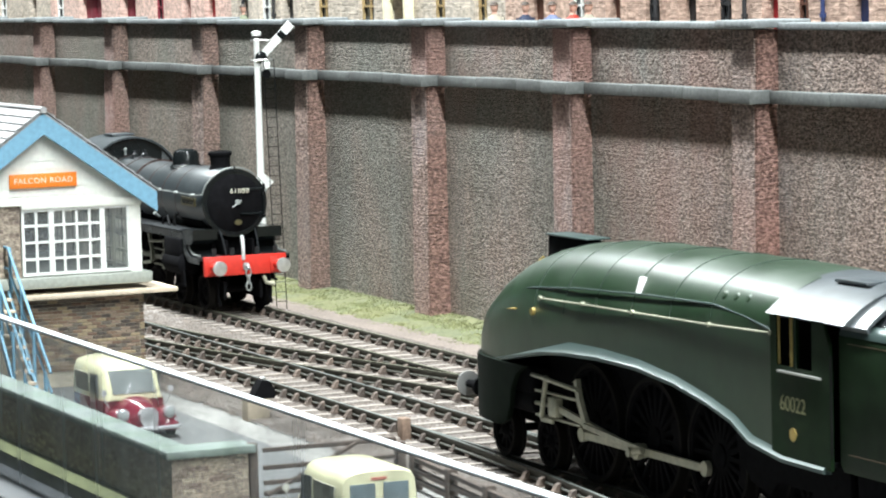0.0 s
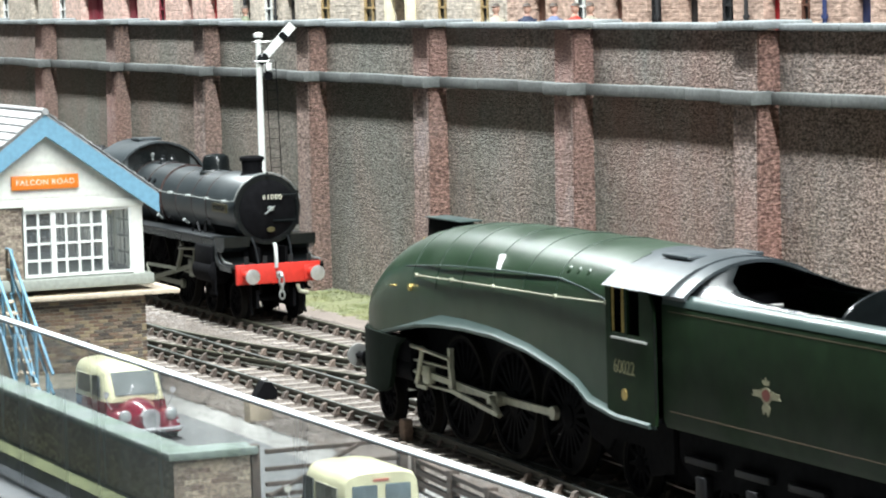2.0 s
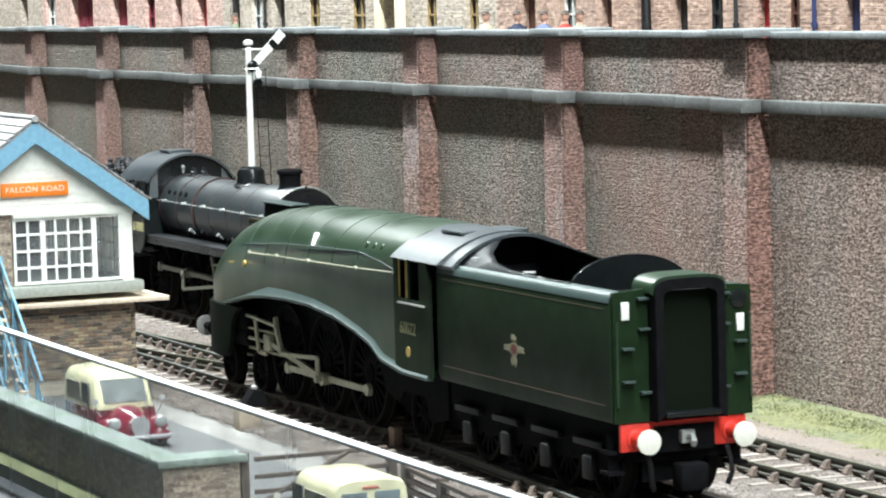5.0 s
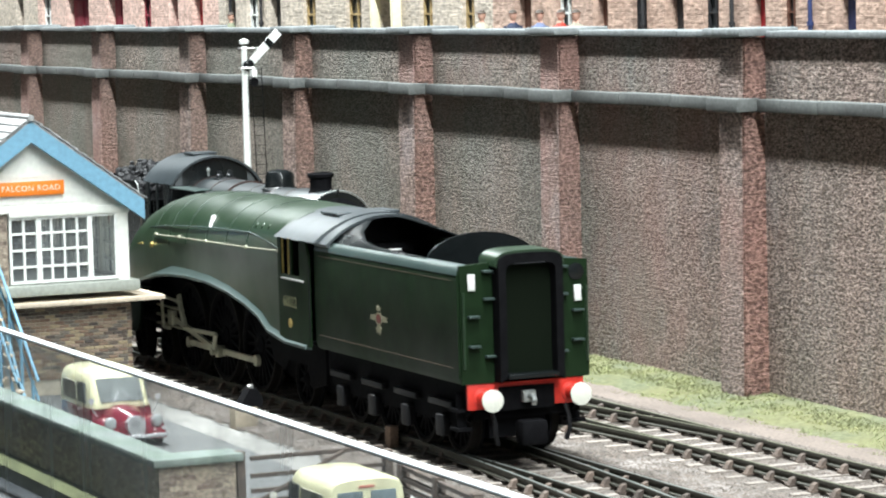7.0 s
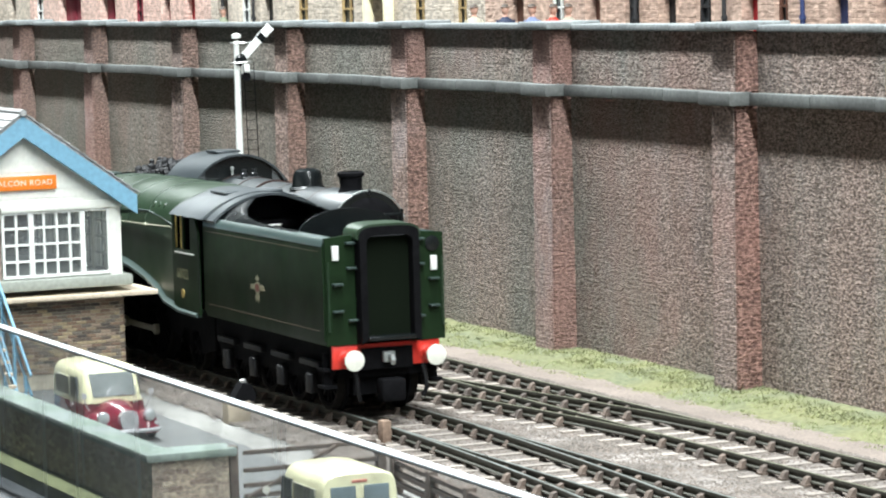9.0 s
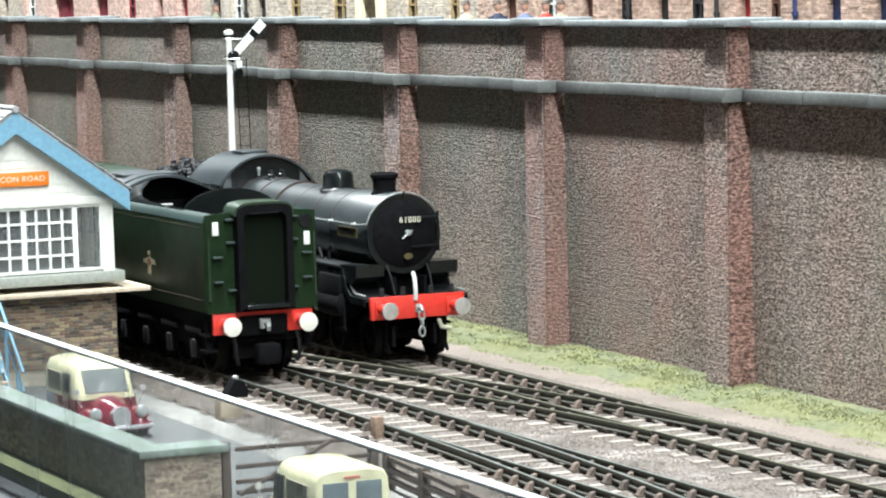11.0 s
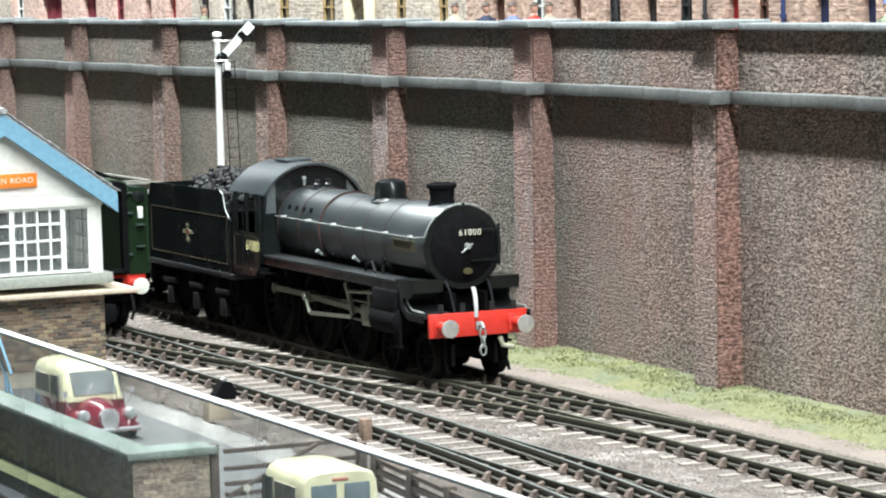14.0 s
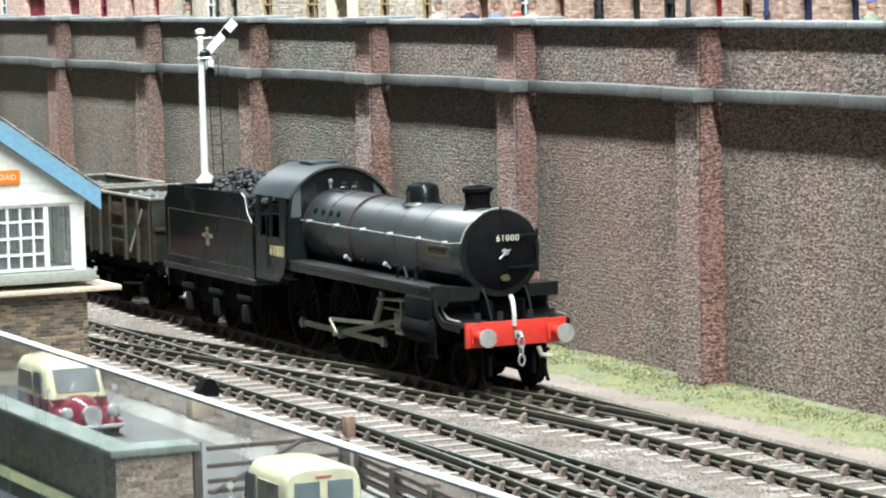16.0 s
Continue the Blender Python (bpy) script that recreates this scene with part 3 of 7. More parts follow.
for a, c in zip(PIERS, PIERS[1:]):
    n = 3
    for i in range(n):
        x0, x1 = a + 1.9 + (c - 16.6 - a - 1.9) * i / n, a + 1.9 + (c - 16.6 - a - 1.9) * (i + 1) / n
        bm = bmesh.new()
        box(bm, x0 + 0.1, x1 - 0.1, YW - 3.4, YW + 0.4, 75.0 + 0.15 * (i % 2), 78.5 + 0.15 * (i % 2), 0.4)
        part("string_course_stone", bm, M_STRING, wall)
        bm = bmesh.new()
        box(bm, x0 + 0.1, x1 - 0.1, YW - 0.9, YW + 9.0, 94.9, 96.8 + 0.1 * (i % 2), 0.4)
        part("coping_stone", bm, M_COPING, wall)

# ---- unseen floor and walls, added dark to cut light and reflections on the engine sides ----
bm = bmesh.new()
box(bm, -4500, 3500, -3200, 3000, -1110, -1100)
solid("floor", bm, M_UNSEENFLOOR, "unseen dark floor added under the layout to dim reflections", "floor", "structure")
bm = bmesh.new()
box(bm, -4500, 3500, -3300, -3200, -1110, 1500)
solid("wall_south", bm, M_UNSEENWALL, "unseen dark wall added on the onlookers' side to dim reflections", "wall", "structure")

bm = bmesh.new()
box(bm, -4600, -4500, -3200, 3000, -1110, 1500)
solid("wall_west", bm, M_UNSEENWALL, "unseen dark wall added beyond the layout's end to dim reflections", "wall", "structure")

# ---- street and terrace above the wall ----
bm = bmesh.new()
box(bm, X_FAR - 200, -420, YW + 8, 620, 66, 80.3)
solid("street", bm, M_TARMAC, "grey street at the top of the wall", "road", "structure")
YH = 462.0


def ring4(bm, u0, u1, z0, z1, w, d0, d1):
    """A four-sided frame in one piece, across x, between two depths of y."""
    outer, inner = ((u0, z0), (u1, z0), (u1, z1), (u0, z1)), ((u0 + w, z0 + w), (u1 - w, z0 + w), (u1 - w, z1 - w), (u0 + w, z1 - w))
    rings = [[bm.verts.new((u, d, z)) for u, z in loop] for loop, d in ((outer, d0), (outer, d1), (inner, d1), (inner, d0))]
    for p, q in zip(rings, rings[1:] + rings[:1]):
        for i in range(4):
            bm.faces.new((p[i], p[(i + 1) % 4], q[(i + 1) % 4], q[i]))
    return bm


def house(x0, x1, material, openings, label):
    """A terrace house front: brick wall pierced by its openings, with each door or window set back in them."""
    h = thing("terrace_house", label, "house", group="terrace along the street")
    z0, z1, depth = 80.3, 118.0, 9.0
    tops = {"door": 112.0, "window": 111.0, "porch": 113.0}
    outline = [(x0, z1), (x0, z0)]
    for a, c, kind, m in sorted(openings, key=lambda o: o[0]):
        outline += [(a, z0), (a, tops[kind]), (c, tops[kind]), (c, z0)]
    bm = bmesh.new()
    prism(bm, outline + [(x1, z0), (x1, z1)], YH, YH + depth, "y")
    part("wall", bm, material, h)
    for a, c, kind, m in openings:
        if kind == "window":
            w = bmesh.new()
            box(w, a, c, YH + 0.05, YH + depth - 0.5, z0, 90.0)
            part("window_apron", w, material, h)
            w = bmesh.new()
            ring4(w, a, c, 91.0, 111.0, 0.7, YH + 1.6, YH + 2.6)
            win = part("window", w, m, h, "painted sash window frame", smooth=None)
            w = bmesh.new()
            box(w, (a + c) / 2 - 0.35, (a + c) / 2 + 0.35, YH + 1.7, YH + 2.5, 91.7, 110.3)
            part("glazing_bar", w, m, win, smooth=None)
            w = bmesh.new()
            box(w, a + 0.7, c - 0.7, YH + 1.8, YH + 2.7, 100.6, 101.3)
            part("meeting_rail", w, m, win, smooth=None)
            p = bmesh.new()
            box(p, a, c, YH + 2.9, YH + 3.3, 91.0, 111.0)
            part("pane", p, M_DARKGLASS, win)
            s = bmesh.new()
            box(s, a - 1, c + 1, YH - 1.0, YH + 2, 90.0, 90.95, 0.2)
            part("sill", s, M_COPING, h)
        else:
            w = bmesh.new()
            box(w, a, c, YH + 4.0, YH + 5.0, z0, 112.0)
            for q in ((a + c) / 2 - (c - a) * 0.3, (a + c) / 2 + (c - a) * 0.05):
                box(w, q, q + (c - a) * 0.25, YH + 3.6, YH + 4.0, 86, 93, 0.1)
                box(w, q, q + (c - a) * 0.25, YH + 3.6, YH + 4.0, 95, 108, 0.1)
            part("door", w, m, h, "panelled street door")
            s = bmesh.new()
            box(s, a - 1.0, c + 1.0, YH - 3.0, YH + 3.9, z0, 82.0, 0.2)
            part("doorstep", s, M_COPING, h)
            if kind == "porch":
                s = bmesh.new()
                for q in (a - 2.4, c):
                    box(s, q, q + 2.4, YH - 3.6, YH, 80.3, 113, 0.2)
                box(s, a - 3.4, c + 3.4, YH - 4.4, YH, 113, 115.5, 0.3)
                part("porch", s, M_CREAMSTONE, h, "cream stone porch")
    r = bmesh.new()
    prism(r, [(YH - 2, 118.0), (YH + 24, 134.0), (YH + 50, 118.0)], x0, x1, "x")
    part("roof", r, M_SLATE, h, "grey slate roof")
    return h


M_CREAMSTONE = mat("cream_render", (0.80, 0.72, 0.50), 0.7, vary=0.1, fine=600, coarse=50, bump=0.05)
D_BLACK, D_BROWN = cloth("black_door", (0.02, 0.02, 0.022)), cloth("brown_door", (0.13, 0.055, 0.035))
D_RED, D_MAROON = cloth("red_door", (0.42, 0.012, 0.02)), cloth("maroon_door", (0.27, 0.03, 0.05))
D_BLUE, D_GREENB = cloth("navy_door", (0.02, 0.035, 0.12)), cloth("tan_frame", (0.42, 0.30, 0.14))
W_WHITE = M_WHITE
HOUSES = [
    (-1760, -1600, M_HOUSE_PALE, [(-1700, -1684, "window", W_WHITE), (-1640, -1626, "door", D_BROWN)], "cream brick terrace house with a brown door"),
    (-1600, -1440, M_HOUSE_PINK, [(-1592, -1576, "window", W_WHITE), (-1549, -1511, "door", D_MAROON), (-1481, -1456, "door", D_MAROON)], "pink brick terrace house with maroon doors"),
    (-1440, -1320, M_HOUSE_PINK, [(-1428, -1414, "window", D_MAROON), (-1388, -1375, "door", D_MAROON), (-1356, -1341, "door", D_RED)], "pink brick terrace house with red doors"),
    (-1320, -1180, M_HOUSE_PALE, [(-1311, -1298, "door", D_BLACK), (-1284, -1270, "window", W_WHITE), (-1258, -1243, "door", D_BLACK), (-1217, -1203, "window", D_GREENB)], "pale brick terrace house with black doors"),
    (-1180, -1030, M_HOUSE_PALE, [(-1170, -1154, "window", D_GREENB), (-1134, -1116, "porch", D_GREENB), (-1096, -1084, "window", D_GREENB), (-1057, -1046, "window", D_GREENB)], "pale stone-fronted house with a cream porch"),
    (-1030, -905, M_HOUSE, [(-1012, -998, "door", D_BROWN), (-978, -966, "window", W_WHITE), (-950, -939, "door", D_BROWN), (-921, -911, "window", D_BLACK)], "red brick terrace house with brown doors"),
    (-905, -800, M_HOUSE, [(-898, -886, "door", D_BLACK), (-873, -863, "window", D_BLACK), (-844, -834, "door", D_RED), (-824, -816, "window", D_BROWN)], "red brick terrace house with a red door"),
    (-800, -690, M_HOUSE, [(-793, -782, "door", D_BLUE), (-767, -757, "door", D_BLUE), (-735, -724, "window", W_WHITE), (-712, -702, "door", D_BROWN)], "red brick terrace house with navy blue doors"),
    (-690, -520, M_HOUSE, [(-660, -648, "window", W_WHITE), (-620, -608, "door", D_BLACK)], "red brick terrace house with a black door"),
]
for row in HOUSES:
    house(*row)
for x, m in ((-912, D_BLACK), (-806, D_BLUE), (-1264, D_BLACK), (-1302, D_BLACK), (-853, D_BLACK)):
    bm = bmesh.new()
    rod(bm, (x, YH - 1.0, 80.3), (x, YH - 1.0, 118), 0.7)
    for z in (97, 107):
        lathe(bm, (x, YH - 1.0, z), (0, 0, 1), [(0, 1.0), (1.2, 1.0)], 10)
    solid("drainpipe", bm, m, "dark painted drainpipe on the house front", "drainpipe", group="drainpipes on the terrace")


def figure(x, y, coat, hat, label, turn=0.0):
    """A small painted model figure standing at the wall."""
    bm = bmesh.new()
    lathe(bm, (0, 0, 0), (0, 0, 1), [(0, 2.0), (1, 1.8), (8, 1.9), (11, 2.3), (15.5, 2.7), (18, 2.5), (19.2, 1.0), (20.2, 0.8)], 14)
    for v in bm.verts:
        v.co.y *= 0.65
    for s in (-1, 1):
        tube(bm, [(s * 2.6, 0, 18), (s * 3.1, -0.4, 14), (s * 2.8, -1.5, 10.8)], 0.8, 8)
    lathe(bm, (0, 0, 19.9), (0, 0, 1), [(0, 0.7), (0.7, 1.1), (1.5, 1.4), (2.3, 1.35), (2.6, 1.75), (2.8, 1.4), (3.6, 1.0), (3.8, 0.2)], 12)
    me = finish("painted_figure", bm, coat, 50)
    me.materials.append(M_SKIN)
    me.materials.append(hat)
    for p in me.polygons:
        if p.center.z > 19.6 * MM:
            p.material_index = 2 if p.center.z > 22.5 * MM or (p.center.z > 21.2 * MM and p.center.y > 0.6 * MM) else 1
    ob = new("painted_figure", me)
    ob.matrix_basis = pose(x * MM, (y + 3) * MM, 80.3 * MM, 0, 0, turn) @ Matrix.Scale(0.95, 4)
    return tagged(ob, label, "model figure", group="painted figures behind the wall")


for x, y, c, label, turn in ((-1234, 434, (0.22, 0.24, 0.16), "small painted model figure in a drab green coat", 10),
                             (-988, 436, (0.46, 0.42, 0.33), "small painted model figure in a pale tan coat", 60),
                             (-965, 437, (0.03, 0.04, 0.08), "small painted model figure in a dark navy suit", 80),
                             (-942, 436, (0.16, 0.20, 0.34), "small painted model figure in a grey-blue coat", 30),
                             (-926, 436, (0.60, 0.06, 0.04), "small painted model figure in a red coat", 100),
                             (-917, 437, (0.36, 0.33, 0.26), "small painted model figure in a drab coat", 45),
                             (-710, 434, (0.24, 0.28, 0.20), "small painted model figure in a grey-green coat", 75)):
    figure(x, y, cloth("coat", c), cloth("hair", (0.05, 0.035, 0.025) if x != -710 else (0.03, 0.06, 0.25)), label, turn)


# ---- semaphore signal ----
def signal(x, y):
    s = thing("semaphore_signal", "white semaphore signal with a raised arm and ladder", "signal", (x, y, 0))
    bm = bmesh.new()
    lathe(bm, (0, 0, GROUND - 1), (0, 0, 1), [(0, 1.5), (46, 1.35), (97, 1.0)], 14)
    part("post", bm, M_WHITE, s, "tall white painted post")
    bm = bmesh.new()
    lathe(bm, (0, 0, 92.4), (0, 0, 1), [(0, 1.0), (0.2, 1.7), (1.4, 1.8), (1.7, 1.1), (2.0, 0.3)], 14)
    part("finial", bm, M_WHITE, s)
    bm = bmesh.new()
    prism(bm, [(-1.6, -1.3), (15.5, -1.6), (15.5, 1.6), (-1.6, 1.3)], -0.3, 0.3, "x")
    arm = part("arm", bm, M_WHITE, s, "white back of the semaphore arm", at=(1.7, 1.6, 85.6))
    arm.rotation_euler = (radians(45), 0, 0)
    bm = bmesh.new()
    box(bm, 0.32, 0.45, 8.9, 11.2, -1.52, 1.52)
    part("stripe", bm, M_BLACK, arm, "black stripe across the arm")
    bm = bmesh.new()
    lathe(bm, (-0.6, -1.0, 0), (1, 0, 0), [(0, 2.0), (0.9, 2.2), (1.6, 1.2)], 14)
    part("spectacle", bm, M_BLACK, arm, "black spectacle casting")
    bm = bmesh.new()
    box(bm, 1.0, 3.4, 1.0, 3.6, 80.0, 83.4, 0.3)
    lathe(bm, (2.2, 2.3, 83.2), (0, 0, 1), [(0, 0.9), (1.0, 0.7), (1.3, 0.3)], 10)
    part("lamp", bm, M_WHITE, s, "white signal lamp case")
    bm = bmesh.new()
    lathe(bm, (2.4, 2.3, 79.0), (1, 0, 0), [(0, 1.6), (1.0, 1.6)], 12)
    part("lamp_bracket", bm, M_BLACKM, s)
    bm = bmesh.new()
    for z in (84, 91):
        tube(bm, [(0, -2.2, z), (2.2, -2.0, z), (3.4, 2.6, z), (1.0, 5.2, z)], 0.28, 6)
    part("gallery_hoop", bm, M_STEEL, s)
    bm = bmesh.new()
    prism(bm, [(-4.2, 0), (0, -3.6), (4.2, 0), (0, 3.6)], 1.7, 2.2, "x")
    part("diamond_sign", bm, M_WHITE, s, "white diamond plate", at=(0, 0, 40.5))
    lad = bmesh.new()
    top, foot = Vector((3.2, 3.2, 84)), Vector((13.5, 1.5, GROUND - 0.5))
    for dy in (-1.9, 1.9):
        rod(lad, top + Vector((0, dy, 0)), foot + Vector((0, dy, 0)), 0.17, 6)
    ladder = part("ladder", lad, M_BLACKM, s, "thin dark metal ladder")
    for i in range(1, 26):
        p = top.lerp(foot, i / 26)
        r = bmesh.new()
        rod(r, p + Vector((0, -1.9, 0)), p + Vector((0, 1.9, 0)), 0.11, 5)
        part("rung", r, M_BLACKM, ladder)
    bm = bmesh.new()
    rod(bm, (-1.9, 0.4, GROUND), (-1.5, 0.4, 84), 0.15, 6)
    part("pull_rod", bm, M_BLACKM, s)


signal(-1078.5, 386.5)


# ---- signal box ----
XS, YS0, YS1 = -900.0, 226.0, 284.6
YM, Z_SILL, Z_EAVE, Z_RIDGE = 255.3, 26.0, 50.6, 76.5
DEPTH = 92.0


M_MORTAR = mat("lime_mortar", (0.46, 0.42, 0.34), 0.95, vary=0.25, fine=1200, coarse=120, bump=0.3, spec=0.1)


def signal_box():
    s = thing("signal_box", "white boarded signal box on a brick base", "signal box", (0, 0, 0))
    x1, x0 = XS, XS - DEPTH
    bm = bmesh.new()
    box(bm, x0, x1 - 0.6, YS0, YS1, GROUND - 2, 21.5)
    base = part("brick_base", bm, M_MORTAR, s, "yellow-brown brick base")
    bm = bmesh.new()
    box(bm, x1 - 3.0, x1 - 0.8, 240.0, 248.5, 21.5, Z_EAVE)
    box(bm, x0, x1 - 3.0, YS0, YS0 + 3, 21.5, Z_EAVE)
    box(bm, x0, x0 + 3, YS0 + 3, YS1, 21.5, Z_EAVE)
    part("upper_brick_wall", bm, M_BOXBRICK, s, "brick wall beside the windows")
    bm = bmesh.new()
    box(bm, x0 + 3, x1 - 3.4, YS0 + 3, YS1 - 2.5, 25.4, 26.4)
    part("cabin_floor", bm, M_PLANK, s)
    bm = bmesh.new()
    box(bm, x0 - 2, x1 + 2.8, 240, 287.0, 25.0, 28.2, 0.4)
    part("sill_beam", bm, M_SILL, s, "grey-green timber sill beam")
    bm = bmesh.new()
    box(bm, x0, x1 + 5.2, 247, 293.8, 22.0, 23.3, 0.2)
    for x in steps(x0 + 5, x1 - 16, 14):
        box(bm, x, x + 1.2, YS1 - 1, 292.5, 20.0, 22.0)
    part("walkway", bm, M_PLANK, s, "pale timber walkway under the windows")
    bm = bmesh.new()
    box(bm, x1 - 2.6, x1 + 0.4, 281.2, YS1, 28.2, Z_EAVE)
    part("corner_post", bm, M_BOARD, s)
    n = 9
    for i in range(n):
        z0 = 49.2 + (Z_RIDGE - 4.5 - 49.2) * i / n
        z1 = 49.2 + (Z_RIDGE - 4.5 - 49.2) * (i + 1) / n
        half0 = (YS1 - YM) * (1 - (z0 - 50.0) / (Z_RIDGE - 2 - 50.0)) if z0 > 50 else YS1 - YM
        half1 = max(0.2, (YS1 - YM) * (1 - (z1 - 50.0) / (Z_RIDGE - 2 - 50.0)))
        bm = bmesh.new()
        loft(bm, [[(x1 - 1.6, YM - half0, z0), (x1 - 1.6, YM + half0, z0), (x1 - 1.6, YM + half1, z1), (x1 - 1.6, YM - half1, z1)],
                  [(x1 + 0.3, YM - half0, z0), (x1 + 0.3, YM + half0, z0), (x1 + 0.1, YM + half1, z1), (x1 + 0.1, YM - half1, z1)]])
        part("weatherboard", bm, M_BOARD, s)
    bm = bmesh.new()
    box(bm, x1 - 0.4, x1 + 1.0, 248.6, YS1 + 0.3, 47.9, 50.2, 0.15)
    part("head_beam", bm, M_BOARD, s)
    kinds = []
    for length in (2.75, 1.3):
        b2 = bmesh.new()
        box(b2, -0.5, 0.35, -length / 2, length / 2, -0.42, 0.42, 0.08)
        kinds.append(finish("brick", b2, M_BRICKP, 40))
    for r in range(21):
        y, z = 245.6 + (0.0 if r % 2 else -1.46), 0.6 + r * 1.0
        while y < YS1 - 0.4:
            length = 2.75
            if y + length > YS1:
                length = 1.3
            ob = new("brick", kinds[0 if length > 2 else 1])
            ob.parent = base
            ob.location = Vector((x1 - 0.6 + 0.18 * noise.noise((r * 1.7, y, 0)), y + length / 2, z)) * MM
            y += length + 0.17
    # gable window: three sliding frames of small panes
    for y0, y1, cols, dx in ((248.7, 257.6, 2, 0.0), (257.6, 273.0, 4, 0.0), (273.0, 281.2, 2, 0.0)):
        sash(s, y0, y1, 28.6, 47.9, cols, 4, lambda a, b, c, d, dx=dx: (x1 - 1.2 + dx + a, x1 - 0.3 + dx + b, c, d), "x", open_right=(y0 > 270))
    # track-side windows
    for i in range(5):
        a = x1 - 4 - i * 17.2
        sash(s, a - 16.6, a, 28.6, 47.9, 4, 4, None, "y")
    bm = bmesh.new()
    for i in range(6):
        a = x1 - 3.6 - i * 17.2
        box(bm, a - 0.6, a + 0.6, YS1 - 2.4, YS1 - 0.2, 28.2, Z_EAVE)
    box(bm, x0, x1 - 2.6, YS1 - 2.6, YS1, 48.0, Z_EAVE)
    part("side_window_frame", bm, M_BOARD, s)
    # roof: two slopes in courses of slates, and blue bargeboards
    for sgn in (-1, 1):
        a, c = Vector((0, YM, Z_RIDGE)), Vector((0, YM + sgn * 33.4, Z_RIDGE - 33.4 * 0.735))
        along = (c - a).normalized()
        nrm = Vector((0, sgn * 0.592, 0.806)).normalized()
        bm = bmesh.new()
        loft(bm, [[tuple(Vector((x, 0, 0)) + p) for p in (a - nrm * 1.6, a, c, c - nrm * 1.6)] for x in (x0 - 6, x1 + 4.0)])
        part("roof_slope", bm, M_SLATE, s, "grey slate roof slope")
        rows, L = 13, (c - a).length
        for r in range(rows):
            for k in range(9):
                p = a + along * (L * r / rows)
                q = a + along * (L * (r + 1) / rows + 0.7)
                w = (x1 + 4.5 - (x0 - 6.5)) / 9
                xa = x0 - 6.5 + w * k + (w / 2 if r % 2 and k else 0)
                b2 = bmesh.new()
                loft(b2, [[tuple(Vector((x, 0, 0)) + v) for v in (p + nrm * 0.05, p + nrm * 0.3, q + nrm * 0.75, q + nrm * 0.35)] for x in (xa + 0.1, min(xa + w - 0.1, x1 + 4.5))])
                part("slate", b2, M_SLATE, s, smooth=None)
        bm = bmesh.new()
        lo = a + Vector((0, 0, -0.8))
        w = Vector((0, 0, -6.0))
        c2 = c + Vector((0, 0, -0.6))
        loft(bm, [[tuple(Vector((x, 0, 0)) + v) for v in (lo, c2, c2 + w * 0.93, lo + w)] for x in (x1 + 2.2, x1 + 4.2)])
        part("bargeboard", bm, M_BLUE, s, "light blue bargeboard")
    bm = bmesh.new()
    rod(bm, (x0 - 7, YM, Z_RIDGE + 0.2), (x1 + 4.8, YM, Z_RIDGE + 0.2), 1.0, 10)
    part("ridge_tile", bm, M_SLATE, s)
    # name board
    bm = bmesh.new()
    box(bm, x1 + 0.5, x1 + 1.3, 245.3, 265.4, 54.2, 58.3, 0.15)
    board = part("name_board", bm, M_ORANGE, s, "orange enamel name board")
    words("lettering", "FALCON ROAD", 2.3, M_LETTER, board, facing(x1 + 1.32, 255.4, 56.25, "+x"), "white painted letters", 1.12)
    # stairs with blue handrails
    bm = bmesh.new()
    box(bm, x1 - 14, x1 + 2, 226, 240, 24.0, 25.2, 0.2)
    part("landing", bm, M_PLANK, s)
    for y in (237.6, 243.6):
        bm = bmesh.new()
        tube(bm, [(x1 - 12, y, 37.5), (x1 + 3, y, 37.5), (x1 + 36, y + 2, 4.5)], 0.45, 8)
        tube(bm, [(x1 - 12, y, 31.5), (x1 + 3, y, 31.5), (x1 + 36, y + 2, -1.0)], 0.4, 8)
        for x, z, q in ((x1 - 12, 25, 37.5), (x1 + 3, 24.5, 37.5), (x1 + 14, 10.5, 26.5), (x1 + 25, -1, 15.5), (x1 + 35.5, GROUND - 1, 4.8)):
            rod(bm, (x, y + 0.5, z), (x, y + 0.5, q), 0.5, 8)
        part("handrail", bm, M_BLUE, s, "light blue painted stair handrail")
        bm = bmesh.new()
        prism(bm, [(x1 + 1, 25), (x1 + 3, 25), (x1 + 33, GROUND - 0.8), (x1 + 30, GROUND - 0.8)], y - 0.4, y + 0.4, "y")
        part("stringer", bm, M_BLUE, s)
    for i in range(9):
        t = (i + 0.5) / 9
        bm = bmesh.new()
        box(bm, x1 + 2 + 29 * t, x1 + 5.5 + 29 * t, 238, 243.2, 24 - 28 * t, 24.7 - 28 * t)
        part("tread", bm, M_PLANK, s)
    return s


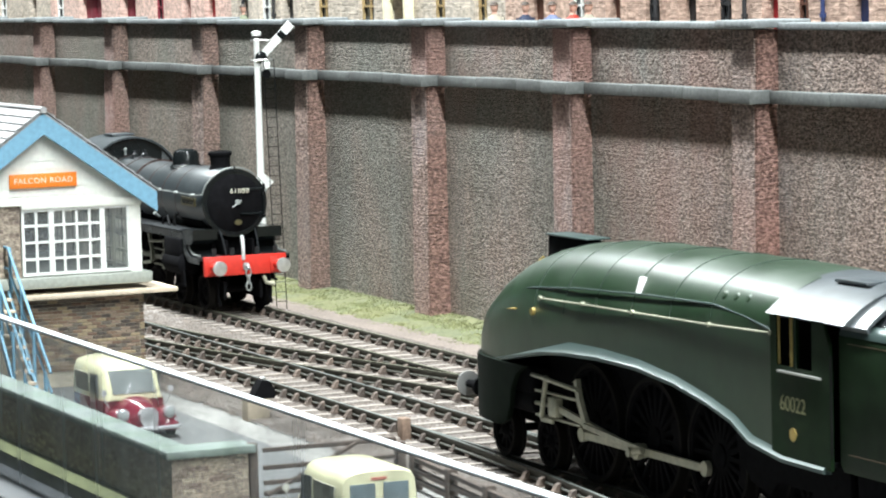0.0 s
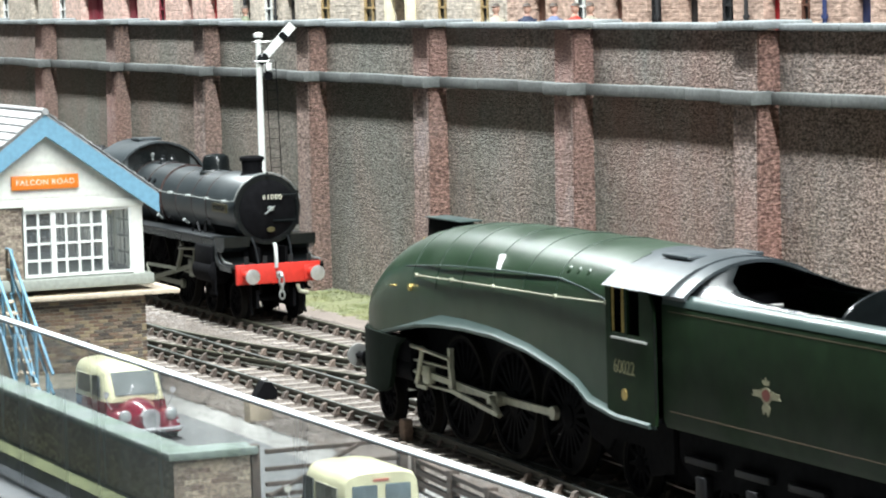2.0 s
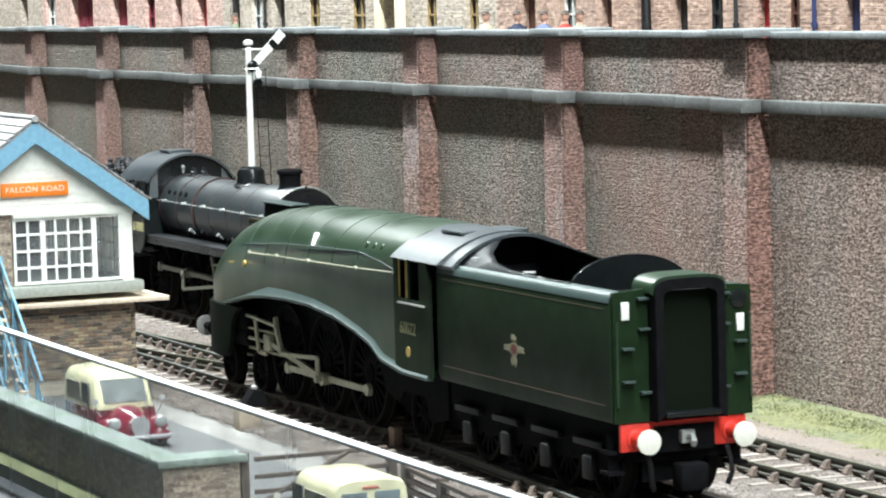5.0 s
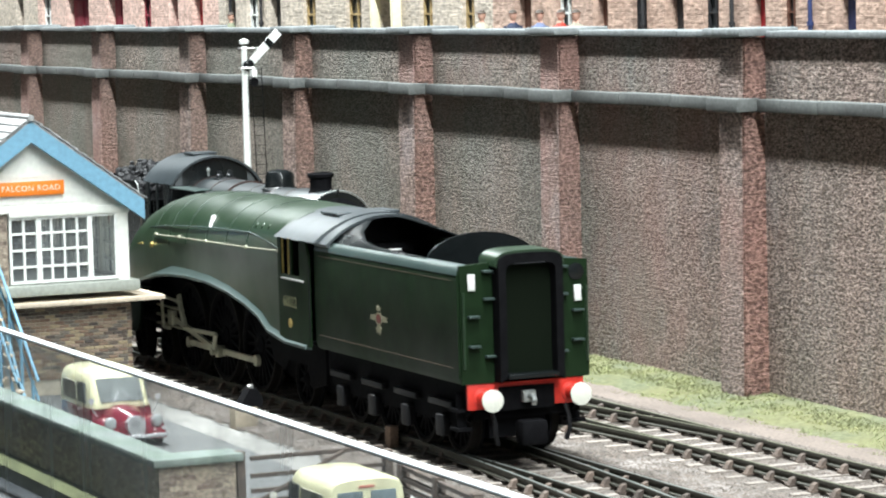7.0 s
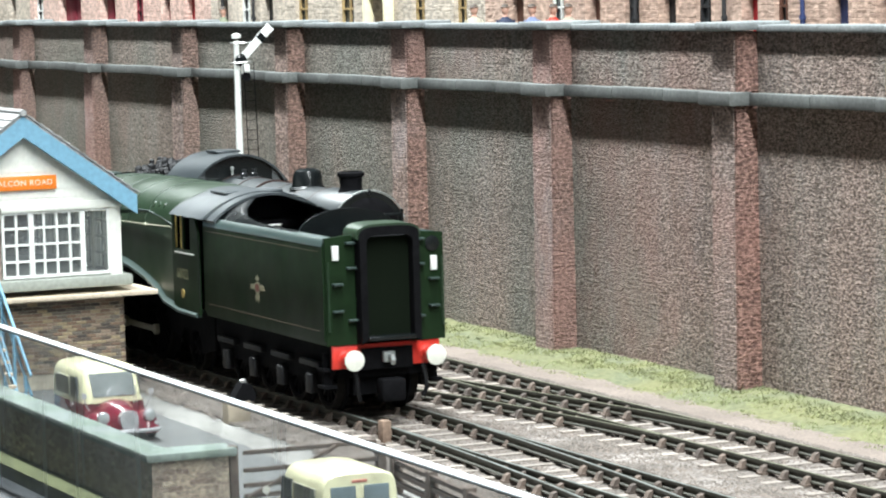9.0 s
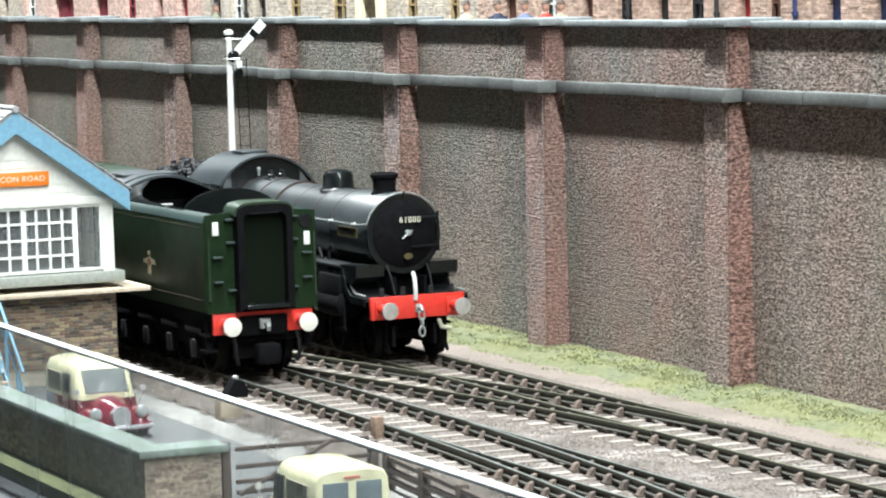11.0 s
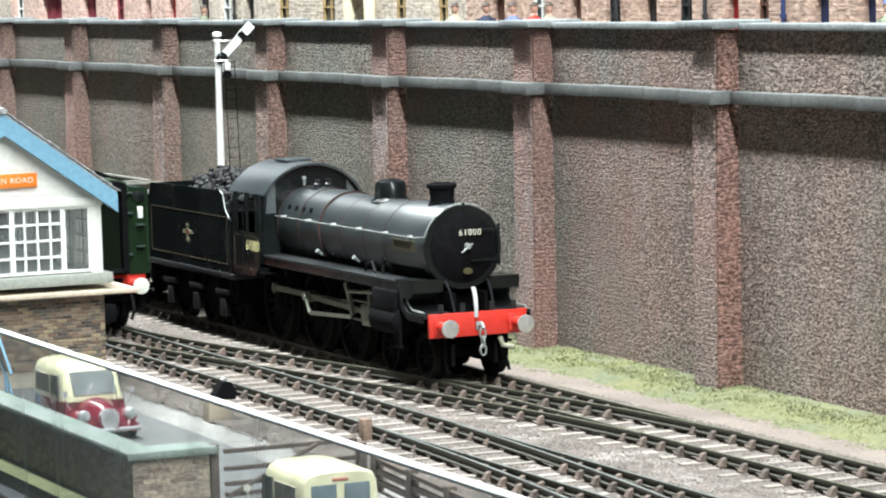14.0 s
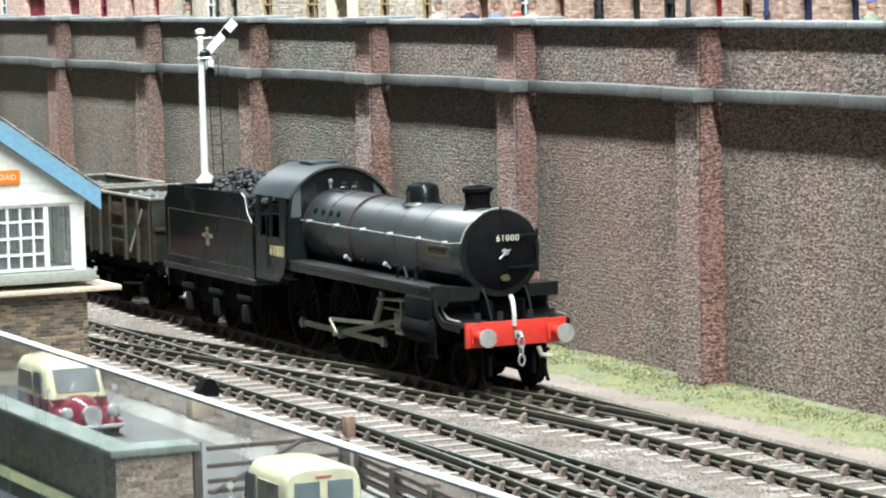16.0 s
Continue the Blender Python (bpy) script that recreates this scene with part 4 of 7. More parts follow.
def sash(parent, a, c, z0, z1, cols, rows, _, axis, open_right=False):
    """A window frame with glazing bars and its panes; axis x: in the gable, y: on the track side."""
    def put(u0, u1, d0, d1, q0, q1, bm):
        if axis == "x":
            box(bm, XS - 1.0 + d0, XS - 1.0 + d1, u0, u1, q0, q1)
        else:
            box(bm, u0, u1, YS1 - 1.8 + d0, YS1 - 1.8 + d1, q0, q1)
    bm = bmesh.new()
    for u in (a, c - 0.8):
        put(u, u + 0.8, 0, 1.2, z0, z1, bm)
    for z in (z0, z1 - 0.8):
        put(a + 0.8, c - 0.8, 0, 1.2, z, z + 0.8, bm)
    f = part("window", bm, M_WHITE, parent, "white small-paned sash window", smooth=None)
    if not open_right:
        for i in range(1, cols):
            u = a + (c - a) * i / cols
            g = bmesh.new()
            put(u - 0.36, u + 0.36, 0.2, 1.0, z0 + 0.8, z1 - 0.8, g)
            part("glazing_bar", g, M_WHITE, f, smooth=None)
        for j in range(1, rows):
            z = z0 + (z1 - z0) * j / rows
            g = bmesh.new()
            put(a + 0.8, c - 0.8, 0.25, 0.95, z - 0.36, z + 0.36, g)
            part("glazing_bar", g, M_WHITE, f, smooth=None)
    g = bmesh.new()
    put(a + 0.8, c - 0.8, 0.5, 0.6, z0 + 0.8, z1 - 0.8, g)
    p = part("pane", g, M_PANE, f, smooth=None)
    p.visible_shadow = False


signal_box()

# ---- parapet, gate and fence of the yard ----
bm = bmesh.new()
box(bm, -1400, -673, 218.0, 222.6, -14, 7.0)
box(bm, -679.5, -673, 222.6, 236.0, -14, 7.0)
par = solid("wall_parapet", bm, M_BOXBRICK, "low brown brick parapet wall", "wall", "structure")
for x0, x1 in zip(steps(-1400, -680, 45), steps(-1400, -680, 45)[1:]):
    bm = bmesh.new()
    box(bm, x0 + 0.1, x1 - 0.1, 216.4, 224.0, 7.0, 8.9, 0.4)
    part("coping_stone", bm, M_PARCOPE, par, "smooth mossy grey-green coping stone")
bm = bmesh.new()
box(bm, -680.9, -671.4, 216.4, 237.6, 7.05, 8.9, 0.4)
part("coping_stone", bm, M_PARCOPE, par)


def rail_fence():
    g = thing("field_gate", "dark brown wooden five-bar gate, weathered", "gate")
    for y, top in ((236.3, 9.0), (272.0, 6.5)):
        bm = bmesh.new()
        box(bm, -675.4, -672.8, y, y + 2.0, GROUND - 1.5, top, 0.2)
        part("gate_post", bm, M_WOOD, g)
    for z in (6.6, 2.6, -0.8, -3.2):
        bm = bmesh.new()
        box(bm, -674.6, -673.6, 239.9, 272.0, z, z + 1.0, 0.1)
        part("bar", bm, M_WOOD, g)
    bm = bmesh.new()
    rod(bm, (-673.3, 240.5, -3), (-673.3, 262, 7), 0.55, 6)
    part("brace", bm, M_WOOD, g)
    f = thing("wooden_fence", "brown wooden post and rail fence by the line", "fence")
    for x in (-672, -646, -620, -594, -568):
        bm = bmesh.new()
        y = 276 - (x + 672) * -0.0 - max(0, x + 672) * 0.09
        box(bm, x - 1.2, x + 1.2, y - 1.2, y + 1.2, GROUND - 1.5, 3.8, 0.2)
        part("post", bm, M_WOOD, f)
    for z in (2.0, -0.6, -3.0):
        bm = bmesh.new()
        prism(bm, [(-672, 275.2), (-560, 265.1), (-560, 266.3), (-672, 276.4)], z, z + 1.0, "z")
        part("rail", bm, M_WOOD, f)


rail_fence()

# ---- perspex screen along the front ----
PX0, PX1, PYS, PZ = -1100.0, -300.0, 205.0, 31.3
bm = bmesh.new()
box(bm, PX0, PX1, PYS, PYS + 1.6, -16, PZ - 0.15)
scr = solid("perspex_screen", bm, M_PERSPEX, "clear dusty perspex screen with painted reflection haze along the layout front", "screen")
scr.visible_shadow = False
bm = bmesh.new()
box(bm, PX0, PX1, PYS - 0.4, PYS + 2.0, PZ - 0.35, PZ + 0.45, 0.3)
part("top_edge", bm, M_EDGEWHITE, scr, "bright frosted cut edge")


# ---- vans ----
def van(x, y, turn, label):
    """Local x forward, y left, z up from the road."""
    v = thing("delivery_van", label, "van", (x, y, GROUND - 0.3), turn, group="parked vans")
    v.scale = (0.92, 0.92, 0.92)

    def section(x, prof):
        return [(x, -a, z) for a, z in prof] + [(x, a, z) for a, z in prof[::-1]]

    def fender(bm, xc, yc, rx, ry, z0, z1, seg=12):
        """A rounded wing: a half dome drawn out along x, with straight foot."""
        loops = []
        for i in range(seg + 1):
            u = -1 + 2 * i / seg
            h = max(0.06, (1 - abs(u) ** 2.4)) ** 0.5
            loops.append([(xc + rx * u, yc + ry * math.cos(radians(k)) * (0.55 + 0.45 * h), z0 + (z1 - z0) * h * math.sin(radians(k)) ** 0.8) for k in range(0, 181, 15)])
        return loft(bm, loops)
    bm = bmesh.new()
    low = [(8.4, 2.6), (9.3, 4.5), (9.4, 7.4), (9.2, 10.2)]
    loft(bm, [section(-22, [(7.9, 3.2), (8.6, 4.6), (8.7, 7.4), (8.6, 10.2)]), section(-20.5, low), section(5, low), section(7.4, [(8.2, 2.6), (9.0, 4.5), (8.8, 7.4), (8.2, 10.4)])])
    part("body", bm, M_MAROON, v, "glossy maroon lower body")
    # bonnet: narrower than the wings, domed, falling to the grille
    bm = bmesh.new()
    loops = []
    for xx, w, z0, z1 in ((6.6, 7.6, 3.0, 11.3), (9.0, 6.9, 3.0, 11.2), (12.0, 6.0, 3.0, 10.9), (15.0, 5.0, 3.0, 10.3), (17.6, 4.0, 3.1, 9.5), (19.4, 3.1, 3.3, 8.6), (20.3, 2.3, 3.6, 7.4)):
        loops.append([(xx, w * math.cos(radians(k)), z0 + (z1 - z0) * math.sin(radians(k)) ** 0.7) for k in range(0, 181, 12)])
    loft(bm, loops)
    part("bonnet", bm, M_MAROON, v, "domed maroon bonnet")
    bm = bmesh.new()
    up = [(9.2, 10.2), (9.1, 14.4), (8.8, 17.6), (7.8, 19.4), (6.2, 20.1), (3.0, 20.5)]
    back = [(8.6, 10.2), (8.6, 14.4), (8.3, 17.4), (7.4, 19.0), (5.8, 19.6), (2.8, 19.9)]
    loft(bm, [section(-22, back), section(-21.2, up), section(0.5, up), section(2.4, [(9.0, 10.2), (8.7, 14.4), (8.0, 17.3), (7.0, 19.0), (5.4, 19.6), (2.6, 19.9)]),
              section(5.2, [(8.7, 10.2), (8.1, 12.6), (7.7, 14.4), (6.6, 15.4), (5.0, 15.8), (2.4, 16.0)]), section(8.0, [(8.0, 10.2), (7.4, 10.7), (7.0, 11.1), (5.8, 11.3), (4.4, 11.4), (2.2, 11.5)])])
    part("upper_body", bm, M_CREAM, v, "cream painted roof and upper body", smooth=50)
    bm = bmesh.new()
    loft(bm, [[(7.55, -6.3, 12.0), (7.55, 6.3, 12.0), (3.3, 6.3, 18.2), (3.3, -6.3, 18.2)], [(8.15, -6.3, 12.0), (8.15, 6.3, 12.0), (3.9, 6.3, 18.2), (3.9, -6.3, 18.2)]])
    part("windscreen", bm, M_SCREEN, v, "windscreen with a pale reflection in its colour")
    for w in (-1, 1):
        bm = bmesh.new()
        rod(bm, (8.4, w * 2.6, 12.0), (6.4, w * 0.6, 14.6), 0.14, 6)
        part("wiper", bm, M_CHROME, v, "thin bright windscreen wiper")
    for s in (-1, 1):
        a, c = sorted((s * 8.6, s * 9.3))
        bm = bmesh.new()
        prism(bm, [(-4.4, 11.4), (2.6, 11.4), (1.2, 17.2), (-4.4, 17.2)], a, c, "y")
        part("door_window", bm, M_DARKGLASS, v, "dark cab door window")
        bm = bmesh.new()
        prism(bm, [(-18.6, 11.6), (-6.0, 11.6), (-6.0, 16.8), (-18.6, 16.8)], a + s * 0.02, c - s * 0.04, "y")
        part("side_panel", bm, M_PANEL, v, "dull grey-cream side panel")
        a, c = sorted((s * 0.9, s * 6.9))
        bm = bmesh.new()
        box(bm, -22.3, -21.9, a, c, 11.0, 17.4, 0.25)
        part("rear_window", bm, M_REARGLASS, v, "rear window with pale reflections in its colour")
        bm = bmesh.new()
        fender(bm, 12.6, s * 6.9, 6.6, 3.2, 2.4, 8.4)
        part("wing", bm, M_MAROON, v, "rounded maroon front wing", smooth=60)
        bm = bmesh.new()
        fender(bm, -13.0, s * 8.2, 6.0, 2.0, 2.4, 7.6)
        part("rear_wing", bm, M_MAROON, v, "rounded maroon rear wing", smooth=60)
        bm = bmesh.new()
        lathe(bm, (16.2, s * 6.7, 7.2), (1, 0, 0.05), [(0, 1.2), (1.0, 1.7), (2.2, 1.75), (2.6, 1.5)], 18)
        w = part("headlamp_shell", bm, M_CHROME, v, "chromed headlamp rim")
        bm = bmesh.new()
        lathe(bm, (18.7, s * 6.7, 7.33), (1, 0, 0.05), [(0, 1.4), (0.4, 1.1), (0.6, 0.4)], 18)
        part("headlamp", bm, M_LAMPGLASS, w, "pale headlamp glass")
        bm = bmesh.new()
        lathe(bm, (17.6, s * 8.5, 4.9), (1, 0, 0), [(0, 0.7), (0.8, 0.7), (1.0, 0.3)], 12)
        part("sidelamp", bm, M_CHROME, v)
        bm = bmesh.new()
        tube(bm, [(10.2, s * 8.2, 8.6), (10.2, s * 9.4, 10.4), (10.3, s * 9.8, 12.2)], 0.2, 6)
        lathe(bm, (10.1, s * 9.8, 12.9), (1, 0, 0), [(0, 0.9), (0.4, 0.9)], 12)
        part("wing_mirror", bm, M_CHROME, v, "chrome wing mirror")
        bm = bmesh.new()
        box(bm, -3.6, -1.6, min(s * 9.3, s * 9.6), max(s * 9.3, s * 9.6), 9.2, 9.7, 0.1)
        part("door_handle", bm, M_CHROME, v)
        for xw in (-13.0, 12.6):
            bm = bmesh.new()
            lathe(bm, (xw, s * 7.6, 3.3), (0, s, 0), [(0, 2.6), (0.2, 3.2), (1.8, 3.3), (2.1, 2.6)], 20)
            w = part("wheel", bm, M_TYRE, v, "black tyre on a plain hub")
            bm = bmesh.new()
            lathe(bm, (xw, s * 9.5, 3.3), (0, s, 0), [(0, 1.9), (0.35, 1.6), (0.5, 0.4)], 16)
            part("hub_cap", bm, M_CHROME, w)
    # shield-shaped grille with upright bars
    shield = [(0.0, 9.2), (1.8, 8.9), (2.9, 7.6), (2.8, 5.8), (2.0, 4.2), (1.0, 3.4)]
    loop = [(-a, z) for a, z in shield[:0:-1]] + shield
    bm = bmesh.new()
    loft(bm, [[(19.6 - 0.12 * (z - 3.4), y, z) for y, z in loop], [(21.3 - 0.12 * (z - 3.4), y * 0.92, z) for y, z in loop]])
    grille = part("grille", bm, M_CHROME, v, "bright chrome shield grille")
    for k in range(-3, 4):
        bm = bmesh.new()
        tall = 2.5 - 0.22 * k * k
        box(bm, 20.9, 21.2, k * 0.62 - 0.07, k * 0.62 + 0.07, 6.2 - tall, 6.2 + tall * 0.8)
        part("grille_slat", bm, M_HANDRAIL, grille, smooth=None)
    for xb, d in ((21.6, 1), (-22.9, -1)):
        bm = bmesh.new()
        tube(bm, [(xb - d * 2.0, -9.0, 3.5), (xb - d * 0.4, -7.4, 3.5), (xb, -3, 3.5), (xb, 3, 3.5), (xb - d * 0.4, 7.4, 3.5), (xb - d * 2.0, 9.0, 3.5)], 0.6, 10)
        part("bumper", bm, M_CHROME, v, "chrome bumper")
    bm = bmesh.new()
    box(bm, -22.3, -21.9, -1.9, 1.9, 18.0, 18.7, 0.2)
    part("rear_marker", bm, M_FADEDRED, v, "small faded red marker over the rear windows")


M_FADEDRED = mat("faded_red", (0.55, 0.20, 0.15), 0.5, vary=0.2, bump=0)
M_PANEL = mat("dull_cream_panel", (0.34, 0.34, 0.29), 0.35, vary=0.12, fine=400, coarse=60, bump=0.01)
# rear glass: mottled pale base colour adds to the mirrored reflections
M_REARGLASS = mat("reflection_tinted_window", (0.16, 0.21, 0.23), 0.06, vary=0.3, fine=200, coarse=140, bump=0, spec=1.0)
M_LAMPGLASS = mat("lamp_glass", (0.34, 0.37, 0.37), 0.1, vary=0.1, fine=400, coarse=200, bump=0, clear=1.0)
M_HANDRAIL = mat("dull_steel_rail", (0.34, 0.36, 0.35), 0.4, 0.3, vary=0.2, bump=0)
van(-800, 247.5, 0, "cream and maroon delivery van parked in the yard")
van(-611, 234.6, 180, "cream and maroon delivery van beside the gate")

# ---- lineside posts ----
bm = bmesh.new()
box(bm, -740.0, -736.6, 299.2, 301.6, GROUND - 1, 2.2, 0.25)
solid("timber_post", bm, M_POSTWOOD, "short brown timber post beside the track", "post")
d = thing("ground_signal", "black-hooded ground signal on a tan case", "signal", (-803, 284.3, GROUND))
bm = bmesh.new()
box(bm, -2.4, 2.4, -3.2, 3.2, -0.8, 5.4, 0.3)
part("case", bm, M_TAN, d, "tan painted case")
bm = bmesh.new()
prism(bm, [(-1.6, 5.3), (4.6, 5.3), (4.9, 7.4), (3.4, 9.9), (1.2, 10.2), (-0.6, 7.4)], -2.2, 2.2, "x")
part("hood", bm, M_BLACKM, d, "matt black hood")
bm = bmesh.new()
lathe(bm, (-1.0, 2.4, 9.8), (0, 0, 1), [(0, 0.9), (0.9, 0.9), (1.2, 0.4)], 10)
part("cap", bm, M_STEEL, d)


# ---- locomotives and wagons ----
ROLLING = []   # (wheel, x, y, radius, start angle, mover)
RODS = []      # (rod, x, y, z, crank radius, wheel radius, phase, mover, kind)


def ring(bm, at, axis, prof, seg=28):
    return lathe(bm, at, axis, prof + [prof[0]], seg, cap=False)


def wheel_meshes(r, spokes, side):
    """The pieces of a wheel: rim, hub, one spoke, and the balance weight of a large one."""
    ax = (0, side, 0)
    bm = bmesh.new()
    ring(bm, (0, 0, 0), ax, [(-1.5, r - 1.6), (-1.5, r + 0.9), (-0.9, r + 0.9), (-0.7, r), (1.3, r - 0.1), (1.3, r - 1.0), (1.0, r - 1.1), (1.0, r - 1.7)])
    rim = finish("wheel", bm, M_BLACKM, 30)
    rim.materials.append(M_TREAD)
    for p in rim.polygons:
        c = p.center / MM
        if c.y * side > -0.8 and (c.x ** 2 + c.z ** 2) ** 0.5 > r - 1.02:
            p.material_index = 1
    bm = bmesh.new()
    lathe(bm, (0, side * -1.2, 0), ax, [(0, r * 0.16 + 0.6), (2.2, r * 0.16 + 0.6), (2.5, r * 0.1 + 0.4), (3.0, 0.6)], 14)
    hub = finish("hub", bm, M_BLACKM, 30)
    bm = bmesh.new()
    loft(bm, [[(q, side * d, s * w) for s, d in ((-1, -0.7), (1, -0.7), (1, 0.6), (-1, 0.6))] for q, w in ((r * 0.14, 0.55), (r - 1.4, 0.4))])
    spoke = finish("spoke", bm, M_BLACKM, 30)
    weight = None
    if r > 10:
        bm = bmesh.new()
        angles = [-2.1 + 0.15 * k for k in range(8)]
        loft(bm, [[(q * math.cos(a), side * d, q * math.sin(a)) for q, run in ((r - 1.5, angles), (r - 4.6, angles[::-1])) for a in run] for d in (-0.75, 0.85)])
        weight = finish("balance_weight", bm, M_BLACKM, 30)
    return rim, hub, spoke, weight


M_TREAD = mat("oily_wheel_tread", (0.012, 0.011, 0.010), 0.85, 0.0, spec=0.08, vary=0.2, bump=0)
WHEELS = {}


def wheels(parent, xs, r, spokes, mover, y=10.0):
    for x in xs:
        for side in (-1, 1):
            key = (r, spokes, side)
            if key not in WHEELS:
                WHEELS[key] = wheel_meshes(r, spokes, side)
            rim, hub, spoke, weight = WHEELS[key]
            ob = new("wheel", rim)
            ob.parent = parent
            new("hub", hub).parent = ob
            if weight:
                new("balance_weight", weight).parent = ob
            for k in range(spokes):
                sp = new("spoke", spoke)
                sp.parent = ob
                sp.matrix_basis = pose(0, 0, 0, 0, 360.0 * k / spokes, 0)
            ob.location = Vector((x, side * y, r)) * MM
            tagged(ob, "black spoked wheel with a worn steel rim")
            ROLLING.append((ob, x, side * y, r, 0.0 if side < 0 else 90.0, mover))
        bm = bmesh.new()
        rod(bm, (x, -y, r), (x, y, r), 1.0, 8)
        part("axle", bm, M_BLACKM, parent)


def rods(parent, axles, r, crank, mover, cyl_x, cyl_z, steel, y=13.4):
    """Coupling rod, connecting rod and crosshead on both sides; the crank pins set them going."""
    for side in (-1, 1):
        phase = 40.0 if side < 0 else 130.0
        bm = bmesh.new()
        x0, x1 = min(axles), max(axles)
        xm = axles[1]
        box(bm, x0 - xm, x1 - xm, -0.4, 0.4, -0.8, 0.8)
        for x in axles:
            lathe(bm, (x - xm, -0.6, 0), (0, 1, 0), [(0, 1.6), (1.2, 1.6)], 14)
        ob = part("coupling_rod", bm, steel, parent, "grey steel coupling rod")
        RODS.append((ob, xm, side * (y - 1.2), r, crank, r, phase, mover, "couple", None))
        length = abs(cyl_x - xm) - 14
        bm = bmesh.new()
        box(bm, 0, length, -0.4, 0.4, -0.75, 0.75)
        lathe(bm, (0, -0.6, 0), (0, 1, 0), [(0, 1.8), (1.2, 1.8)], 14)
        lathe(bm, (length, -0.6, 0), (0, 1, 0), [(0, 1.3), (1.2, 1.3)], 14)
        ob = part("connecting_rod", bm, steel, parent, "grey steel connecting rod")
        RODS.append((ob, xm, side * y, r, crank, r, phase, mover, "connect", (length, cyl_z)))
        bm = bmesh.new()
        box(bm, -2.2, 2.2, -0.9, 0.9, -2.2, 2.2, 0.2)
        rod(bm, (0, 0, 0), (16, 0, 0), 0.5, 8)
        box(bm, -0.6, 5.4, side * 0.9 - 0.3, side * 0.9 + 0.3, -3.6, -2.6)
        ob = part("crosshead", bm, steel, parent, "steel crosshead and piston rod")
        RODS.append((ob, xm, side * (y + 0.2), r, crank, r, phase, mover, "cross", (length, cyl_z)))
        bm = bmesh.new()
        for z in (cyl_z - 2.9, cyl_z + 2.6):
            box(bm, cyl_x - 24, cyl_x - 1, side * y - 0.5, side * y + 0.5, z, z + 0.5)
        part("slide_bars", bm, steel, parent)
        # valve gear: return crank, eccentric rod, swinging link, radius rod and combination lever
        yv, xl, foot_z, hang = side * (y + 1.4), cyl_x - 26, cyl_z - 2.0, 5.5
        rc, lag = 2.8, radians(100)
        bm = bmesh.new()
        tube(bm, [(0, 0, crank), (rc * math.sin(lag), 0, rc * math.cos(lag))], 0.7, 8)
        lathe(bm, (0, -0.9, crank), (0, 1, 0), [(0, 1.0), (1.8, 1.0)], 12)
        ob = part("return_crank", bm, steel, parent, "short steel return crank")
        RODS.append((ob, xm, yv, r, crank, r, phase, mover, "turn", None))
        reach = xl - xm
        bm = bmesh.new()
        box(bm, 0, reach, -0.3, 0.3, -0.55, 0.55)
        ob = part("eccentric_rod", bm, steel, parent, "thin steel eccentric rod")
        RODS.append((ob, xm, yv, r, (rc, math.degrees(lag)), r, phase, mover, "eccentric", (reach, foot_z)))
        bm = bmesh.new()
        prism(bm, [(-0.9, -hang), (0.9, -hang), (1.5, 0), (1.0, 4.5), (-0.6, 4.5), (-0.1, 0)], -0.5, 0.5, "y")
        ob = part("expansion_link", bm, steel, parent, "curved steel expansion link")
        RODS.append((ob, xm, side * (y + 0.9), r, (rc, math.degrees(lag)), r, phase, mover, "link", (reach, foot_z, hang)))
        bm = bmesh.new()
        tube(bm, [(xl + 0.5, yv, cyl_z + 5.4), (cyl_x - 8, yv, cyl_z + 6.3), (cyl_x, side * (y + 0.6), cyl_z + 6.3)], 0.5, 8)
        part("radius_rod", bm, steel, parent, "steel radius rod")
        bm = bmesh.new()
        box(bm, -0.6, 0.6, -0.4, 0.4, -9.7, 0.6, 0.15)
        ob = part("combination_lever", bm, steel, parent, "upright steel combination lever")
        RODS.append((ob, xm, yv, r, crank, r, phase, mover, "lever", (length, cyl_z)))


def buffers(parent, x, way, z, beam_x, head, stock, r=3.0):
    for side in (-1, 1):
        bm = bmesh.new()
        lathe(bm, (beam_x, side * 11.4, z), (way, 0, 0), [(0, r * 0.83), (0.4, r * 0.83), (0.6, 1.7), (3.8, 1.5), (4.0, 1.0), (abs(x - beam_x) - 0.8, 1.0)], 16)
        s = part("buffer", bm, stock, parent, "buffer with a round head")
        bm = bmesh.new()
        lathe(bm, (x - way * 0.9, side * 11.4, z), (way, 0, 0), [(0, 1.2), (0.2, r), (0.7, r), (0.95, r * 0.55)], 22)
        part("buffer_head", bm, head, s, "bare steel buffer head")


def coupling(parent, x, way, z):
    bm = bmesh.new()
    box(bm, min(x, x + way * 1.0), max(x, x + way * 1.0), -1.0, 1.0, z - 1.2, z + 1.2, 0.3)
    tube(bm, [(x + way * 1.0, 0, z), (x + way * 2.6, 0, z + 0.6), (x + way * 3.2, 0, z - 0.6)], 0.6, 8)
    for k in range(3):
        ring_at = Vector((x + way * 2.8, 0, z - 2.0 - k * 2.3))
        pts = [ring_at + Vector(((0.9 * math.sin(a)) if k % 2 else 0, 0 if k % 2 else 0.9 * math.sin(a), 1.5 * math.cos(a))) for a in [j * math.pi / 4 for j in range(9)]]
        tube(bm, pts, 0.32, 6)
    part("coupling", bm, M_HANDRAIL, parent, "steel screw coupling links")


def arc(cy, cz, r, a0, a1, n):
    return [(cy + r * math.cos(radians(a0 + (a1 - a0) * i / n)), cz + r * math.sin(radians(a0 + (a1 - a0) * i / n))) for i in range(n + 1)]


